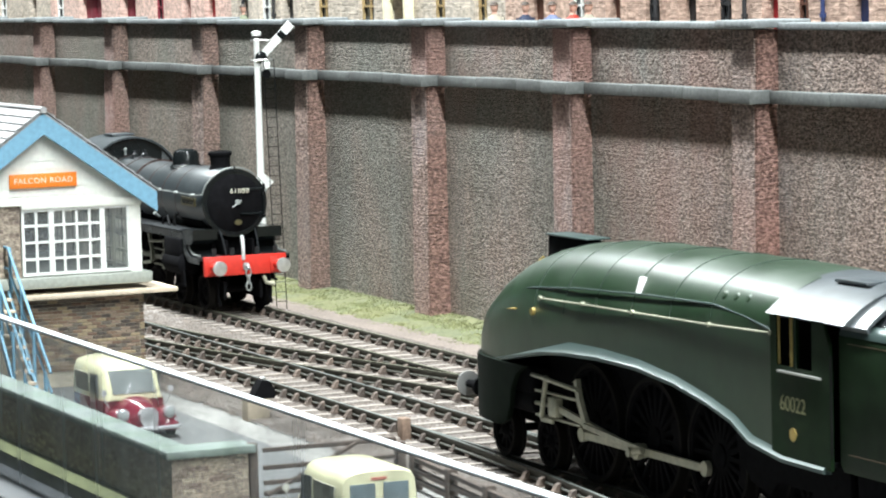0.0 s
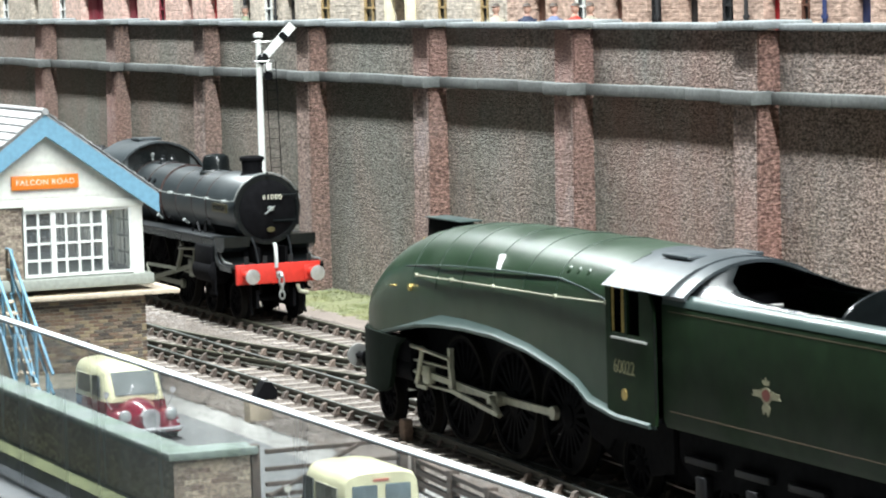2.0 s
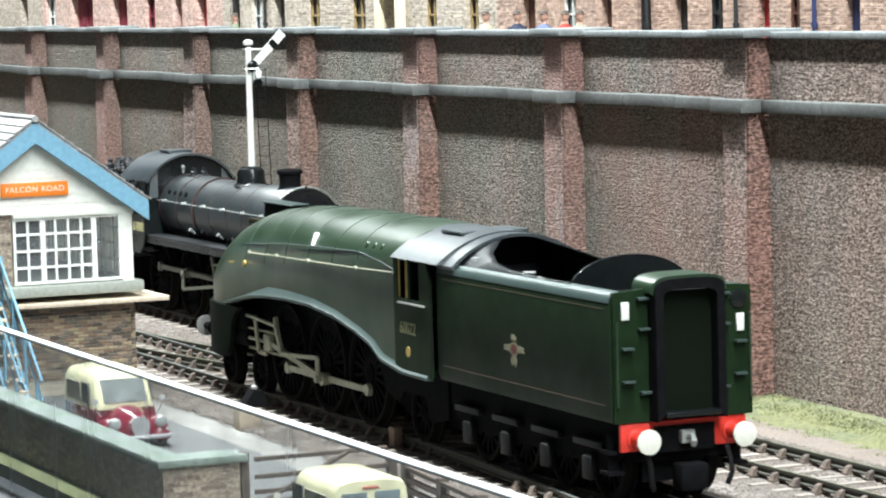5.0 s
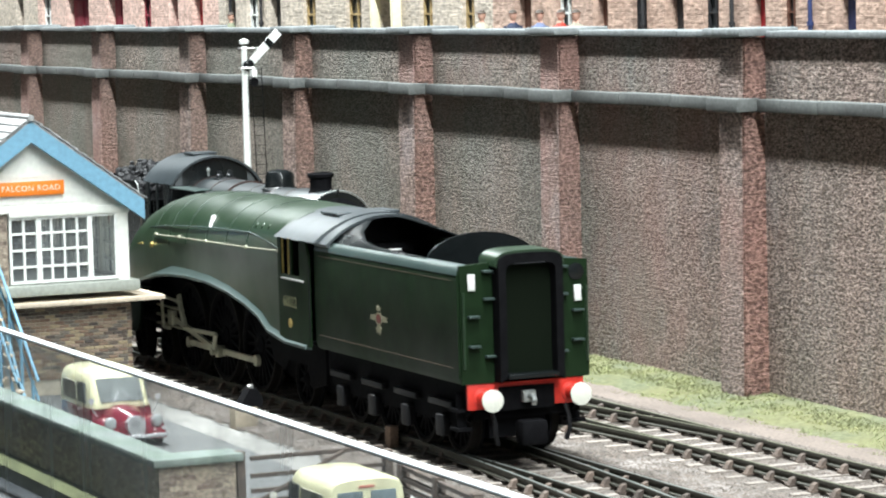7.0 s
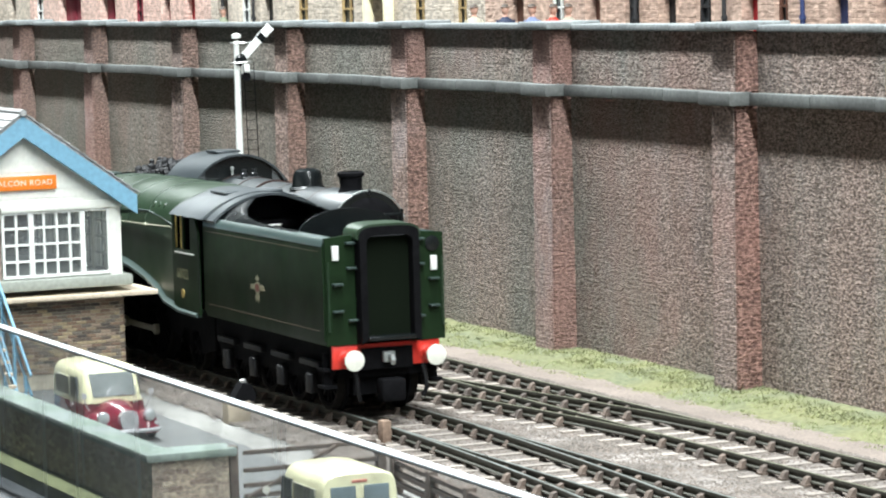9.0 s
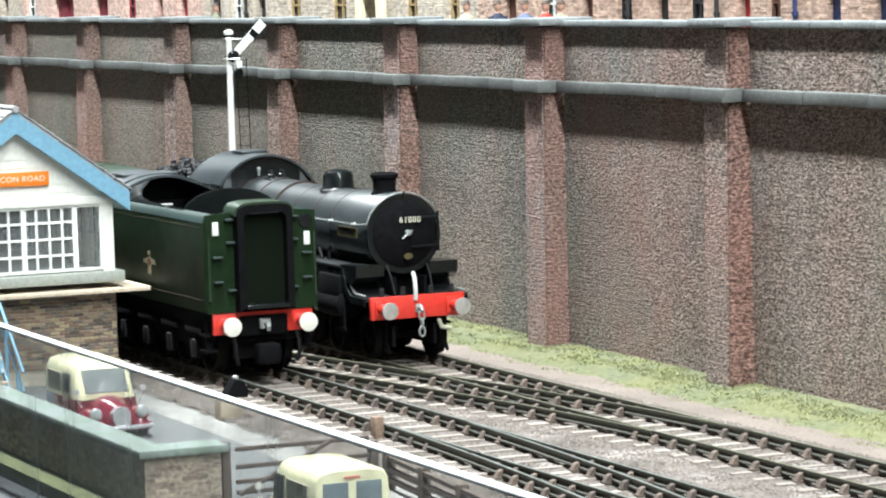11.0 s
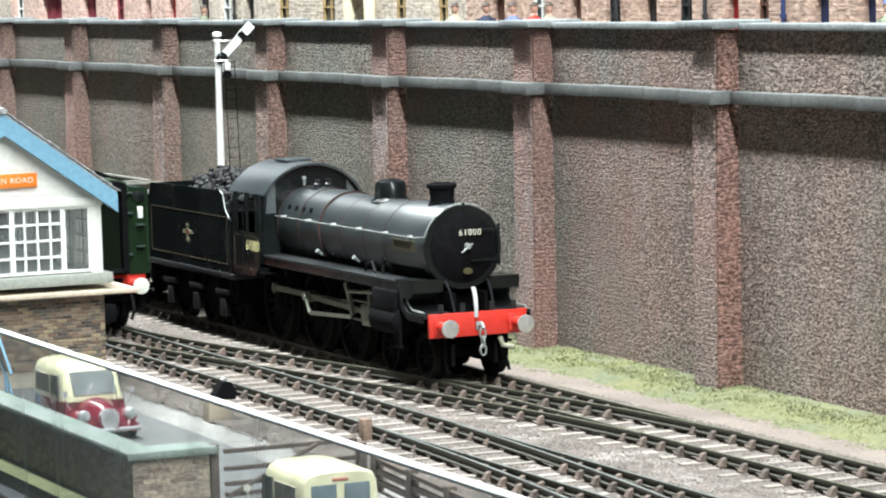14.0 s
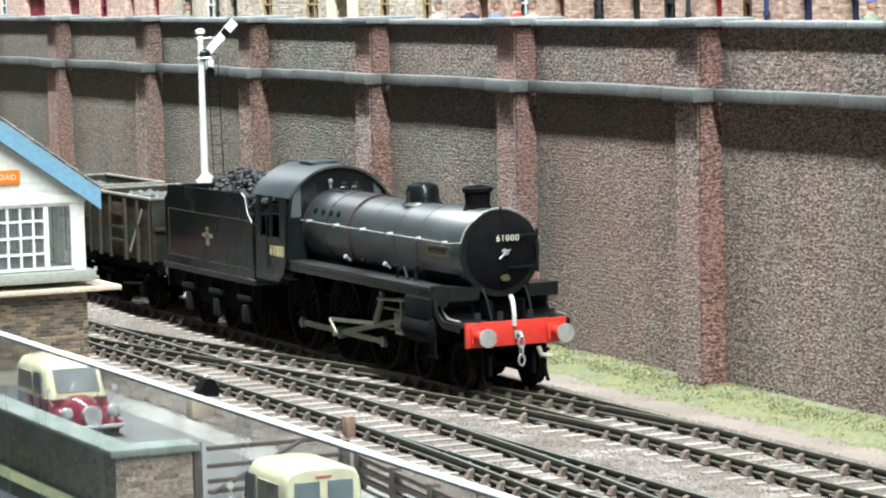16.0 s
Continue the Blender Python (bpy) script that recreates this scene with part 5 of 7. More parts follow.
def coal_heap(parent, x0, x1, w, z, h, material, count, seed, size=2.0):
    rnd = random.Random(seed)
    bm = bmesh.new()
    for _ in range(count):
        x, y = rnd.uniform(x0, x1), rnd.uniform(-w, w)
        rise = h * (1 - (y / w) ** 2) * min(1, (x - x0) / 8 + 0.3, (x1 - x) / 8 + 0.3)
        c = Vector((x, y, z + rise * rnd.uniform(0.75, 1.05)))
        s = rnd.uniform(0.5, 1.0) * size
        r = bmesh.ops.create_icosphere(bm, subdivisions=1, radius=s)
        for v in r["verts"]:
            v.co = c + v.co * rnd.uniform(0.65, 1.15)
    return part("coal_load", bm, material, parent, "heap of broken black coal", smooth=None)


def black_engine():
    e = thing("steam_locomotive", "black tender locomotive with a red buffer beam", "locomotive", (-1024, YB, 0))
    zc = 36.4
    bm = bmesh.new()
    lathe(bm, (-133, 0, zc), (1, 0, 0), [(0, 11.5), (36, 11.4), (36.2, 11.05), (87, 11.05), (87.2, 11.6), (116.2, 11.6), (116.9, 11.2)], 56)
    part("boiler", bm, M_BOILER, e, "satin black boiler and smokebox")
    for x in (-131.5, -114, -97, -80.5, -63, -46.2):
        bm = bmesh.new()
        ring(bm, (x, 0, zc), (1, 0, 0), [(0, 10.9), (0, 11.68 if x > -50 or x < -96 else 11.13), (0.5, 11.68 if x > -50 or x < -96 else 11.13), (0.5, 10.9)], 48)
        part("boiler_band", bm, M_LINED, e, "dark boiler band with thin red lining")
    bm = bmesh.new()
    ring(bm, (-16.6, 0, zc), (1, 0, 0), [(0, 9.6), (0, 11.75), (0.6, 11.7), (0.8, 10.2), (0.5, 9.6)], 56)
    part("smokebox_ring", bm, M_BLACK, e)
    bm = bmesh.new()
    lathe(bm, (-16.2, 0, zc), (1, 0, 0), [(0, 10.0), (0.5, 9.9), (1.3, 8.2), (2.2, 4.5), (2.5, 0.4)], 48)
    door = part("smokebox_door", bm, M_BLACKM, e, "dished black smokebox door")
    bm = bmesh.new()
    for z in (-3.8, 4.6):
        tube(bm, [(-14.0, 9.8, zc + z), (-13.4, 3, zc + z), (-13.4, -0.5 if z > 0 else 1.0, zc + z)], 0.42, 6)
    rod(bm, (-14, 10.0, zc - 5.5), (-14, 10.0, zc + 6.2), 0.45, 6)
    part("door_hinge", bm, M_BLACK, door)
    bm = bmesh.new()
    lathe(bm, (-13.8, 0.2, zc + 0.4), (1, 0, 0), [(0, 0.9), (1.4, 0.8)], 10)
    rod(bm, (-12.6, 0.2, zc + 0.4), (-12.3, -2.0, zc - 1.3), 0.26, 6)
    rod(bm, (-12.5, 0.2, zc + 0.4), (-12.2, 1.3, zc + 1.1), 0.26, 6)
    part("door_handle", bm, M_HANDRAIL, door, "bright steel door handles")
    bm = bmesh.new()
    lathe(bm, (-13.9, 0.3, zc - 6.6), (1, 0, 0), [(0, 1.5), (0.35, 1.4)], 14)
    for v in bm.verts:
        v.co.z = zc - 6.6 + (v.co.z - zc + 6.6) * 0.62
    part("works_plate", bm, M_DULLBRASS, door, "small oval brass plate")
    words("running_number", "61000", 2.35, M_LETTER, door, facing(-13.0, 0.6, zc + 4.2, "+x") @ Matrix.Translation((0, 0, 0.0006)), "cream running number on the door", 1.2)
    bm = bmesh.new()
    lathe(bm, (-29.8, 0, zc + 10.6), (0, 0, 1), [(0, 4.3), (0.9, 3.8), (2.0, 3.35), (4.9, 3.6), (5.3, 4.2), (6.2, 4.25), (6.6, 3.8), (6.7, 3.1), (5.2, 2.6)], 28)
    part("chimney", bm, M_BLACKM, e, "flared black chimney")
    bm = bmesh.new()
    lathe(bm, (-67.0, 0, zc + 10.2), (0, 0, 1), [(0, 6.0), (0.9, 5.0), (1.8, 4.8), (4.4, 4.7), (5.6, 4.1), (6.3, 2.6), (6.5, 0.3)], 28)
    part("dome", bm, M_BLACK, e, "rounded black steam dome")
    bm = bmesh.new()
    for y in (-1.8, 1.8):
        lathe(bm, (-121, y, zc + 11), (0, 0, 1), [(0, 1.2), (1.6, 1.2), (1.9, 0.8), (3.0, 0.8)], 12)
    box(bm, -124, -118, -3.4, 3.4, zc + 10.6, zc + 11.6, 0.3)
    part("safety_valve", bm, M_PLATE, e, "pair of small black safety valves")
    for side in (-1, 1):
        bm = bmesh.new()
        pts = [(-131, side * 12.3, zc + 2.8), (-44, side * 12.2, zc + 2.8), (-22, side * 12.3, zc + 2.8)]
        pts += [(-16.0, side * 12.2 * math.cos(a), zc + 12.2 * math.sin(a)) for a in [radians(q) for q in (16, 32, 48, 64, 80, 90)]]
        tube(bm, pts, 0.2, 6)
        for x in (-125, -104, -84, -64, -44, -26):
            lathe(bm, (x, side * 10.9, zc + 2.8), (0, side, 0), [(0, 0.55), (1.4, 0.45), (1.9, 0.5)], 8)
        part("handrail", bm, M_HANDRAIL, e, "thin steel handrail along the boiler")
        bm = bmesh.new()
        loft(bm, [[(x, side * (11.55 + t), z) for x, z in ((-38, zc - 1.2), (-23.5, zc - 1.2), (-23.5, zc + 1.7), (-38, zc + 1.7))] for t in (-0.3, 0.5)])
        plate = part("nameplate", bm, M_DULLBRASS, e, "small dull brass nameplate")
        bm = bmesh.new()
        for k in range(9):
            x = -36.8 + k * 1.35
            box(bm, x, x + 0.8, side * 12.05 - 0.06, side * 12.05 + 0.06, zc - 0.5, zc + 1.0)
        part("lettering_bars", bm, M_BLACK, plate)
        for x in (-95, -82, -66):
            bm = bmesh.new()
            lathe(bm, (x, side * 11.0, zc - 7.0), (0.35, side, 0.75), [(0, 0.4), (2.0, 0.4), (2.1, 0.65), (2.7, 0.65)], 10)
            part("washout_valve", bm, M_HANDRAIL if x != -82 else M_BLACKM, e)
        for x in (-124, -118, -112, -106):
            bm = bmesh.new()
            lathe(bm, (x, side * 9.6, zc + 5.6), (0, side, 0.55), [(0, 0.8), (0.8, 0.8)], 10)
            part("washout_plug", bm, M_BLACKM, e)
        # running plate with its dropped front
        bm = bmesh.new()
        a, c = sorted((side * 16.6, side * 8.6))
        box(bm, -131.5, -26, a, c, 26.4, 27.3, 0.15)
        part("running_plate", bm, M_PLATE, e, "flat black running plate")
        bm = bmesh.new()
        a, c = sorted((side * 16.4, side * 16.0))
        prism(bm, [(-133, 26.4), (-133, 24.3), (-33, 24.3), (-27, 23.0), (-23.5, 19.5), (-19, 16.8), (-8, 16.6), (-8, 18.6), (-19, 18.8), (-21.5, 20.5), (-24.6, 26.4)], a, c, "y")
        part("valance", bm, M_BLACK, e)
        bm = bmesh.new()
        a, c = sorted((side * 16.2, side * 6.2))
        loft(bm, [[(x, y, z) for x, z in ((-27, 26.5), (-24.6, 26.4), (-21.5, 20.5), (-19, 18.9), (-8, 18.7), (-8, 17.8), (-19, 17.9), (-22.6, 20.0), (-25.6, 25.6), (-27, 25.7))] for y in (a, c)])
        part("front_apron", bm, M_PLATE, e, "curved black front apron")
        bm = bmesh.new()
        a, c = sorted((side * 16.4, side * 7.0))
        prism(bm, [(-27.5, 22.6), (-17.0, 22.6), (-14.4, 24.4), (-14.2, 27.9), (-27.5, 27.5)], a + 0.2, c - 0.2, "y")
        part("lubricator_box", bm, M_BLACK, e, "black box over the front footplate")
        bm = bmesh.new()
        tube(bm, [(-14.5, side * 6.4, 27.4), (-11.8, side * 6.2, 24.4), (-9.5, side * 6.0, 19.0)], 0.3, 6)
        part("front_handrail", bm, M_PLATE, e)
        bm = bmesh.new()
        box(bm, -30, -22, side * 16.6 - 0.3, side * 16.6 + 0.3, 8.2, 9.0)
        box(bm, -28, -24, side * 16.2 - 0.3, side * 16.2 + 0.3, 8.6, 18)
        part("footstep", bm, M_BLACKM, e)
        # cylinders
        bm = bmesh.new()
        lathe(bm, (-43, side * 14.2, 15.6), (1, 0, 0), [(0, 3.4), (0.3, 4.1), (18, 4.1), (18.4, 3.3), (19.2, 2.4)], 22)
        a, c = sorted((side * 12.2, side * 17.4))
        box(bm, -42.5, -25.5, a, c, 15.5, 24.4, 0.8)
        part("cylinder", bm, M_BLACKM, e, "black outside cylinder")
    bm = bmesh.new()
    box(bm, -128, -12, -5.2, -4.4, 8.5, 24)
    box(bm, -128, -12, 4.4, 5.2, 8.5, 24)
    box(bm, -131, -8, -10, 10, 17.0, 17.8)
    prism(bm, [(-7.6, 17), (7.6, 17), (7.2, 25), (10.2, 30.5), (-10.2, 30.5), (-7.2, 25)], -45, -21, "x")
    box(bm, -110, -64, -8, 8, 12, 30)
    part("frames", bm, M_BLACKM, e, "black main frames and saddle")
    bm = bmesh.new()
    box(bm, -8.2, -7.0, -14.8, 14.8, 12.4, 19.0, 0.12)
    beam = part("buffer_beam", bm, M_RED, e, "bright red buffer beam")
    for side in (-1, 1):
        bm = bmesh.new()
        box(bm, -7.0, -6.4, side * 11.2 - 2.3, side * 11.2 + 2.3, 13.1, 17.9, 0.15)
        part("buffer_base", bm, M_RED, beam)
    buffers(e, 0, 1, 15.5, -7, M_STEEL, M_RED, 2.5)
    coupling(e, -7.0, 1, 15.2)
    for y in (-11.0, -4.4, 4.4, 11.0):
        bm = bmesh.new()
        prism(bm, [(-8.0, 18.9), (-7.4, 18.9), (-7.2, 21.6), (-7.8, 21.6)], y - 0.7, y + 0.7, "y")
        part("lamp_iron", bm, M_PLATE, e)
    bm = bmesh.new()
    tube(bm, [(-15.8, 0, zc + 11.0), (-15.2, 0, zc + 11.4), (-15.0, 0, zc + 12.6)], 0.35, 8)
    part("lamp_iron", bm, M_PLATE, e)
    for side in (-1, 1):
        bm = bmesh.new()
        tube(bm, [(-22.8, side * 15.4, 26.6), (-19.8, side * 15.6, 21.2), (-16.5, side * 15.6, 19.6), (-9.0, side * 15.6, 19.4)], 0.3, 8)
        part("apron_edge", bm, M_HANDRAIL, e, "bright worn apron edge")
        bm = bmesh.new()
        tube(bm, [(-46, side * 12.0, 27.5), (-46, side * 11.9, 30.5), (-44, side * 11.6, 32.0)], 0.55, 8)
        tube(bm, [(-58, side * 12.4, 27.4), (-57, side * 12.4, 29.4), (-54, side * 11.9, 30.4), (-51, side * 12.2, 27.4)], 0.45, 8)
        part("lubricator_pipe", bm, M_OILY, e, "black oil pipes on the footplate")
    bm = bmesh.new()
    lathe(bm, (-127.5, -3.6, zc + 12.0), (0, 0, 1), [(0, 0.4), (1.6, 0.4), (1.8, 0.7), (2.6, 0.6), (2.8, 0.2)], 12)
    part("whistle", bm, M_HANDRAIL, e, "dull steel whistle before the cab")
    bm = bmesh.new()
    tube(bm, [(-6.6, -0.8, 17.6), (-6.4, -0.8, 20.2), (-7.2, -0.6, 22.6), (-8.6, -0.2, 24.2), (-10.4, 0.2, 25.2)], 0.62, 10)
    part("heating_hose", bm, M_HOSE, e, "pale curved heating hose over the beam")
    bm = bmesh.new()
    tube(bm, [(-8.4, 7.0, 11.4), (-7.6, 7.6, 9.2), (-6.4, 10.2, 8.6)], 0.75, 8)
    part("brake_pipe", bm, M_ROD, e)
    bm = bmesh.new()
    for y in (-9.3, 9.3):
        tube(bm, [(-9, y, 12), (-9.2, y, 5), (-7.5, y, 2.2)], 0.5, 6)
    part("guard_iron", bm, M_BLACKM, e)
    bm = bmesh.new()
    box(bm, -50, -10, -7.0, -6.0, 4, 10)
    box(bm, -50, -10, 6.0, 7.0, 4, 10)
    box(bm, -32, -28, -7, 7, 5, 12)
    part("bogie_frame", bm, M_BLACKM, e)
    wheels(e, (-18.5, -43.5), 6.4, 10, "b")
    wheels(e, (-71, -100, -133), 12.4, 18, "b")
    rods(e, (-71, -100, -133), 12.4, 4.3, "b", -41, 15.6, M_RODDARK)
    bm = bmesh.new()
    prism(bm, [(-156, 20), (-104, 20), (-108, 9), (-122, 5), (-150, 5), (-156, 9)], -7.4, 7.4, "y")
    part("ashpan", bm, M_BLACKM, e, "black ashpan under the firebox")
    bm = bmesh.new()
    box(bm, -240, -160, -12.6, 12.6, 9.5, 18.0)
    box(bm, -236, -164, -7.4, 7.4, 4.5, 10)
    part("tender_well", bm, M_BLACKM, e)
    # cab
    for side in (-1, 1):
        bm = bmesh.new()
        a, c = sorted((side * 17.3, side * 16.6))
        prism(bm, [(-131.6, 33.6), (-131.6, 27), (-134, 22.4), (-138, 20.2), (-157, 20.2), (-157, 33.6)], a, c, "y")
        prism(bm, [(-131.6, 33.6), (-136, 33.6), (-136, 46.0), (-131.6, 46.0)], a, c, "y")
        prism(bm, [(-152.4, 33.6), (-157, 33.6), (-157, 40.5), (-154.5, 46.0), (-152.4, 46.0)], a, c, "y")
        prism(bm, [(-143.3, 33.6), (-144.5, 33.6), (-144.5, 46.0), (-143.3, 46.0)], a, c, "y")
        part("cab_side", bm, M_BLACK, e, "black cab side sheets with windows")
    bm = bmesh.new()
    ro, ri = arc(0, 36.6, 19.0, 30, 150, 20), arc(0, 36.6, 18.3, 150, 30, 20)
    poly = [(y, 45.8 + (z - 46.1) * 0.98) for y, z in ro + ri]
    prism(bm, poly, -161, -129.8, "x")
    roof = part("cab_roof", bm, M_CABROOF, e, "curved grey-black cab roof")
    bm = bmesh.new()
    box(bm, -151, -141, -4.5, 4.5, 55.0, 55.9, 0.3)
    part("ventilator", bm, M_CABROOF, roof)
    bm = bmesh.new()
    front = arc(0, 36.6, 18.4, 30, 150, 20)
    prism(bm, [(16.6, 27)] + [(y, 45.6 + (z - 46.1)) for y, z in front] + [(-16.6, 27)], -132.4, -131.4, "x")
    part("cab_front", bm, M_BLACK, e, "black arched cab front")
    for side in (-1, 1):
        bm = bmesh.new()
        prism(bm, [(side * 11.9, 40), (side * 15.3, 40), (side * 14.6, 46), (side * 11.9, 50)], -131.38, -131.2, "x")
        part("front_window", bm, M_DARKGLASS, e)
        bm = bmesh.new()
        for x in (-145.6, -157.6):
            rod(bm, (x, side * 17.7, 24), (x, side * 17.7, 42), 0.18, 6)
        part("cab_handrail", bm, M_BLACK, e)
        words("cab_number", "61000", 4.7, M_GOLD, e, facing(-138.6 if side < 0 else -138.6, side * 17.33, 29.4, "-y" if side < 0 else "+y"), "cream cab number", 1.0)
        bm = bmesh.new()
        y = side * 17.34
        for x0, x1, z0, z1 in ((-155, -134.6, 32.4, 32.6), (-155, -137.2, 22.0, 22.2), (-155, -154.8, 22.0, 32.6), (-134.8, -134.6, 25.2, 32.6)):
            box(bm, x0, x1, y - 0.04, y + 0.04, z0, z1)
        part("cab_lining", bm, M_LINING, e, "thin red lining")
    bm = bmesh.new()
    box(bm, -157, -132.5, -16, 16, 20, 21)
    box(bm, -136, -132.6, -9, 9, 21, 46)
    part("cab_interior", bm, M_BLACKM, e)
    # tender
    for side in (-1, 1):
        bm = bmesh.new()
        a, c = sorted((side * 16.8, side * 16.1))
        prism(bm, [(-242, 19.2), (-242, 40.4), (-240.0, 41.0), (-238, 44.8), (-168.5, 45.4), (-166, 44.2), (-164.2, 39.5), (-160.5, 36.6), (-159.5, 36), (-159.5, 19.2)], a, c, "y")
        part("tender_side", bm, M_BLACK, e, "black tender side sheet")
    bm = bmesh.new()
    box(bm, -242, -241.3, -16.1, 16.1, 19.2, 40.2)
    part("tender_back", bm, M_BLACK, e)
    bm = bmesh.new()
    box(bm, -239, -238.4, -16.1, 16.1, 40, 44.6)
    part("coal_plate", bm, M_BLACK, e)
    bm = bmesh.new()
    box(bm, -161, -160, -16.1, 16.1, 19.2, 34)
    part("tender_front", bm, M_BLACK, e)
    bm = bmesh.new()
    box(bm, -240.5, -160.5, -16.0, 16.0, 38.2, 39)
    part("coal_deck", bm, M_BLACKM, e)
    coal_heap(e, -222, -168, 13.5, 40, 9.5, M_COAL, 420, 4, 1.9)
    bm = bmesh.new()
    box(bm, -244, -158, -17.2, 17.2, 17.4, 19.2, 0.2)
    part("tender_footplate", bm, M_PLATE, e, "black tender footplate edge")
    for side in (-1, 1):
        bm = bmesh.new()
        tube(bm, [(-169, side * 16.7, 45.5), (-166.2, side * 16.7, 44.4), (-164.4, side * 16.7, 39.6), (-160.6, side * 16.7, 36.7)], 0.22, 8)
        part("tender_beading", bm, M_HANDRAIL, e, "bright curved beading")
        bm = bmesh.new()
        y = side * 16.84
        for x0, x1, z0, z1 in ((-238, -163, 37.0, 37.25), (-238, -163, 22.0, 22.25), (-238.2, -238, 22, 37.2), (-163.2, -163, 22, 37.2)):
            box(bm, x0, x1, y - 0.05, y + 0.05, z0, z1)
        part("tender_lining", bm, M_LINING, e)
        crest(e, -201.2, side * 16.86, 30.0, 4.0, side)
        bm = bmesh.new()
        a, c = sorted((side * 14.6, side * 13.6))
        prism(bm, [(-242, 17.4), (-242, 12), (-228, 11), (-226, 8), (-206, 8), (-203, 11), (-199, 8), (-180, 8), (-177, 11), (-173, 8), (-160, 10), (-160, 17.4)], a, c, "y")
        part("tender_frame", bm, M_BLACKM, e)
        for x in (-222, -196, -170):
            bm = bmesh.new()
            a, c = sorted((side * 14.6, side * 16.8))
            box(bm, x - 2.2, x + 2.2, a, c, 5.0, 10.5, 0.4)
            box(bm, x - 6, x + 6, a, c - side * 0.6 if side > 0 else c, 12.0, 13.6, 0.3)
            rod(bm, (x - 5.8, side * 15.6, 12.5), (x - 5.8, side * 15.6, 16.8), 0.4, 6)
            rod(bm, (x + 5.8, side * 15.6, 12.5), (x + 5.8, side * 15.6, 16.8), 0.4, 6)
            part("axlebox", bm, M_OILY, e, "black axlebox with its spring")
    bm = bmesh.new()
    box(bm, -243.5, -242, -16, 16, 11, 18)
    part("rear_beam", bm, M_BLACK, e)
    buffers(e, -250, -1, 15.4, -243.5, M_STEEL, M_BLACK)
    wheels(e, (-222, -196, -170), 8.2, 12, "b")
    return e


M_OILY = mat("oily_gloss_black", (0.006, 0.006, 0.007), 0.6, spec=0.2, vary=0.3, fine=600, coarse=80, bump=0.1)
M_HOSE = mat("pale_hose", (0.52, 0.54, 0.53), 0.5, vary=0.15, bump=0)
M_RODDARK = mat("grimy_rods", (0.20, 0.21, 0.165), 0.42, 0.25, vary=0.25, fine=500, coarse=60, bump=0.02)
M_DULLBRASS = mat("dull_brass", (0.14, 0.12, 0.06), 0.45, 0.5, vary=0.2, bump=0)
M_LINED = mat("lined_band", (0.052, 0.028, 0.024), 0.45, vary=0.2, bump=0)
M_PLATE = mat("running_plate_black", (0.017, 0.019, 0.021), 0.36, spec=0.4, vary=0.2, fine=400, coarse=50, bump=0.03)
M_CREST_R, M_CREST_Y = mat("crest_red", (0.17, 0.04, 0.032), 0.5, bump=0), mat("crest_gold", (0.25, 0.235, 0.15), 0.5, bump=0)


def crest(parent, x, y, z, s, side):
    """A heraldic transfer as plain coloured shapes."""
    def piece(name, col, poly, depth):
        bm = bmesh.new()
        prism(bm, [(x + u * s * 1.2, z + w * s * 0.85) for u, w in poly], y - depth, y + depth, "y")
        part(name, bm, col, parent, smooth=None)
    disc = [(0.42 * math.cos(k * math.pi / 8), 0.05 + 0.42 * math.sin(k * math.pi / 8)) for k in range(16)]
    piece("crest_wheel", M_CREST_Y, disc, 0.03)
    piece("crest_emblem", M_CREST_R, [(u * 0.72, 0.05 + (w - 0.05) * 0.72) for u, w in disc], 0.05)
    for d in (-1, 1):
        piece("crest_scroll", M_CREST_Y, [(d * 0.42, 0.3), (d * 1.0, 0.22), (d * 0.92, 0.08), (d * 1.05, -0.08), (d * 0.42, -0.1)], 0.04)
    piece("crest_lion", M_CREST_Y, [(-0.3, -0.55), (-0.16, -0.36), (0.2, -0.38), (0.34, -0.6), (0.2, -0.95), (0.02, -0.75), (-0.12, -1.0), (-0.22, -0.8)], 0.04)
    piece("crest_crown", M_CREST_Y, [(-0.2, 0.56), (0.2, 0.56), (0.27, 0.84), (0.1, 0.74), (0.0, 0.95), (-0.1, 0.74), (-0.27, 0.84)], 0.04)


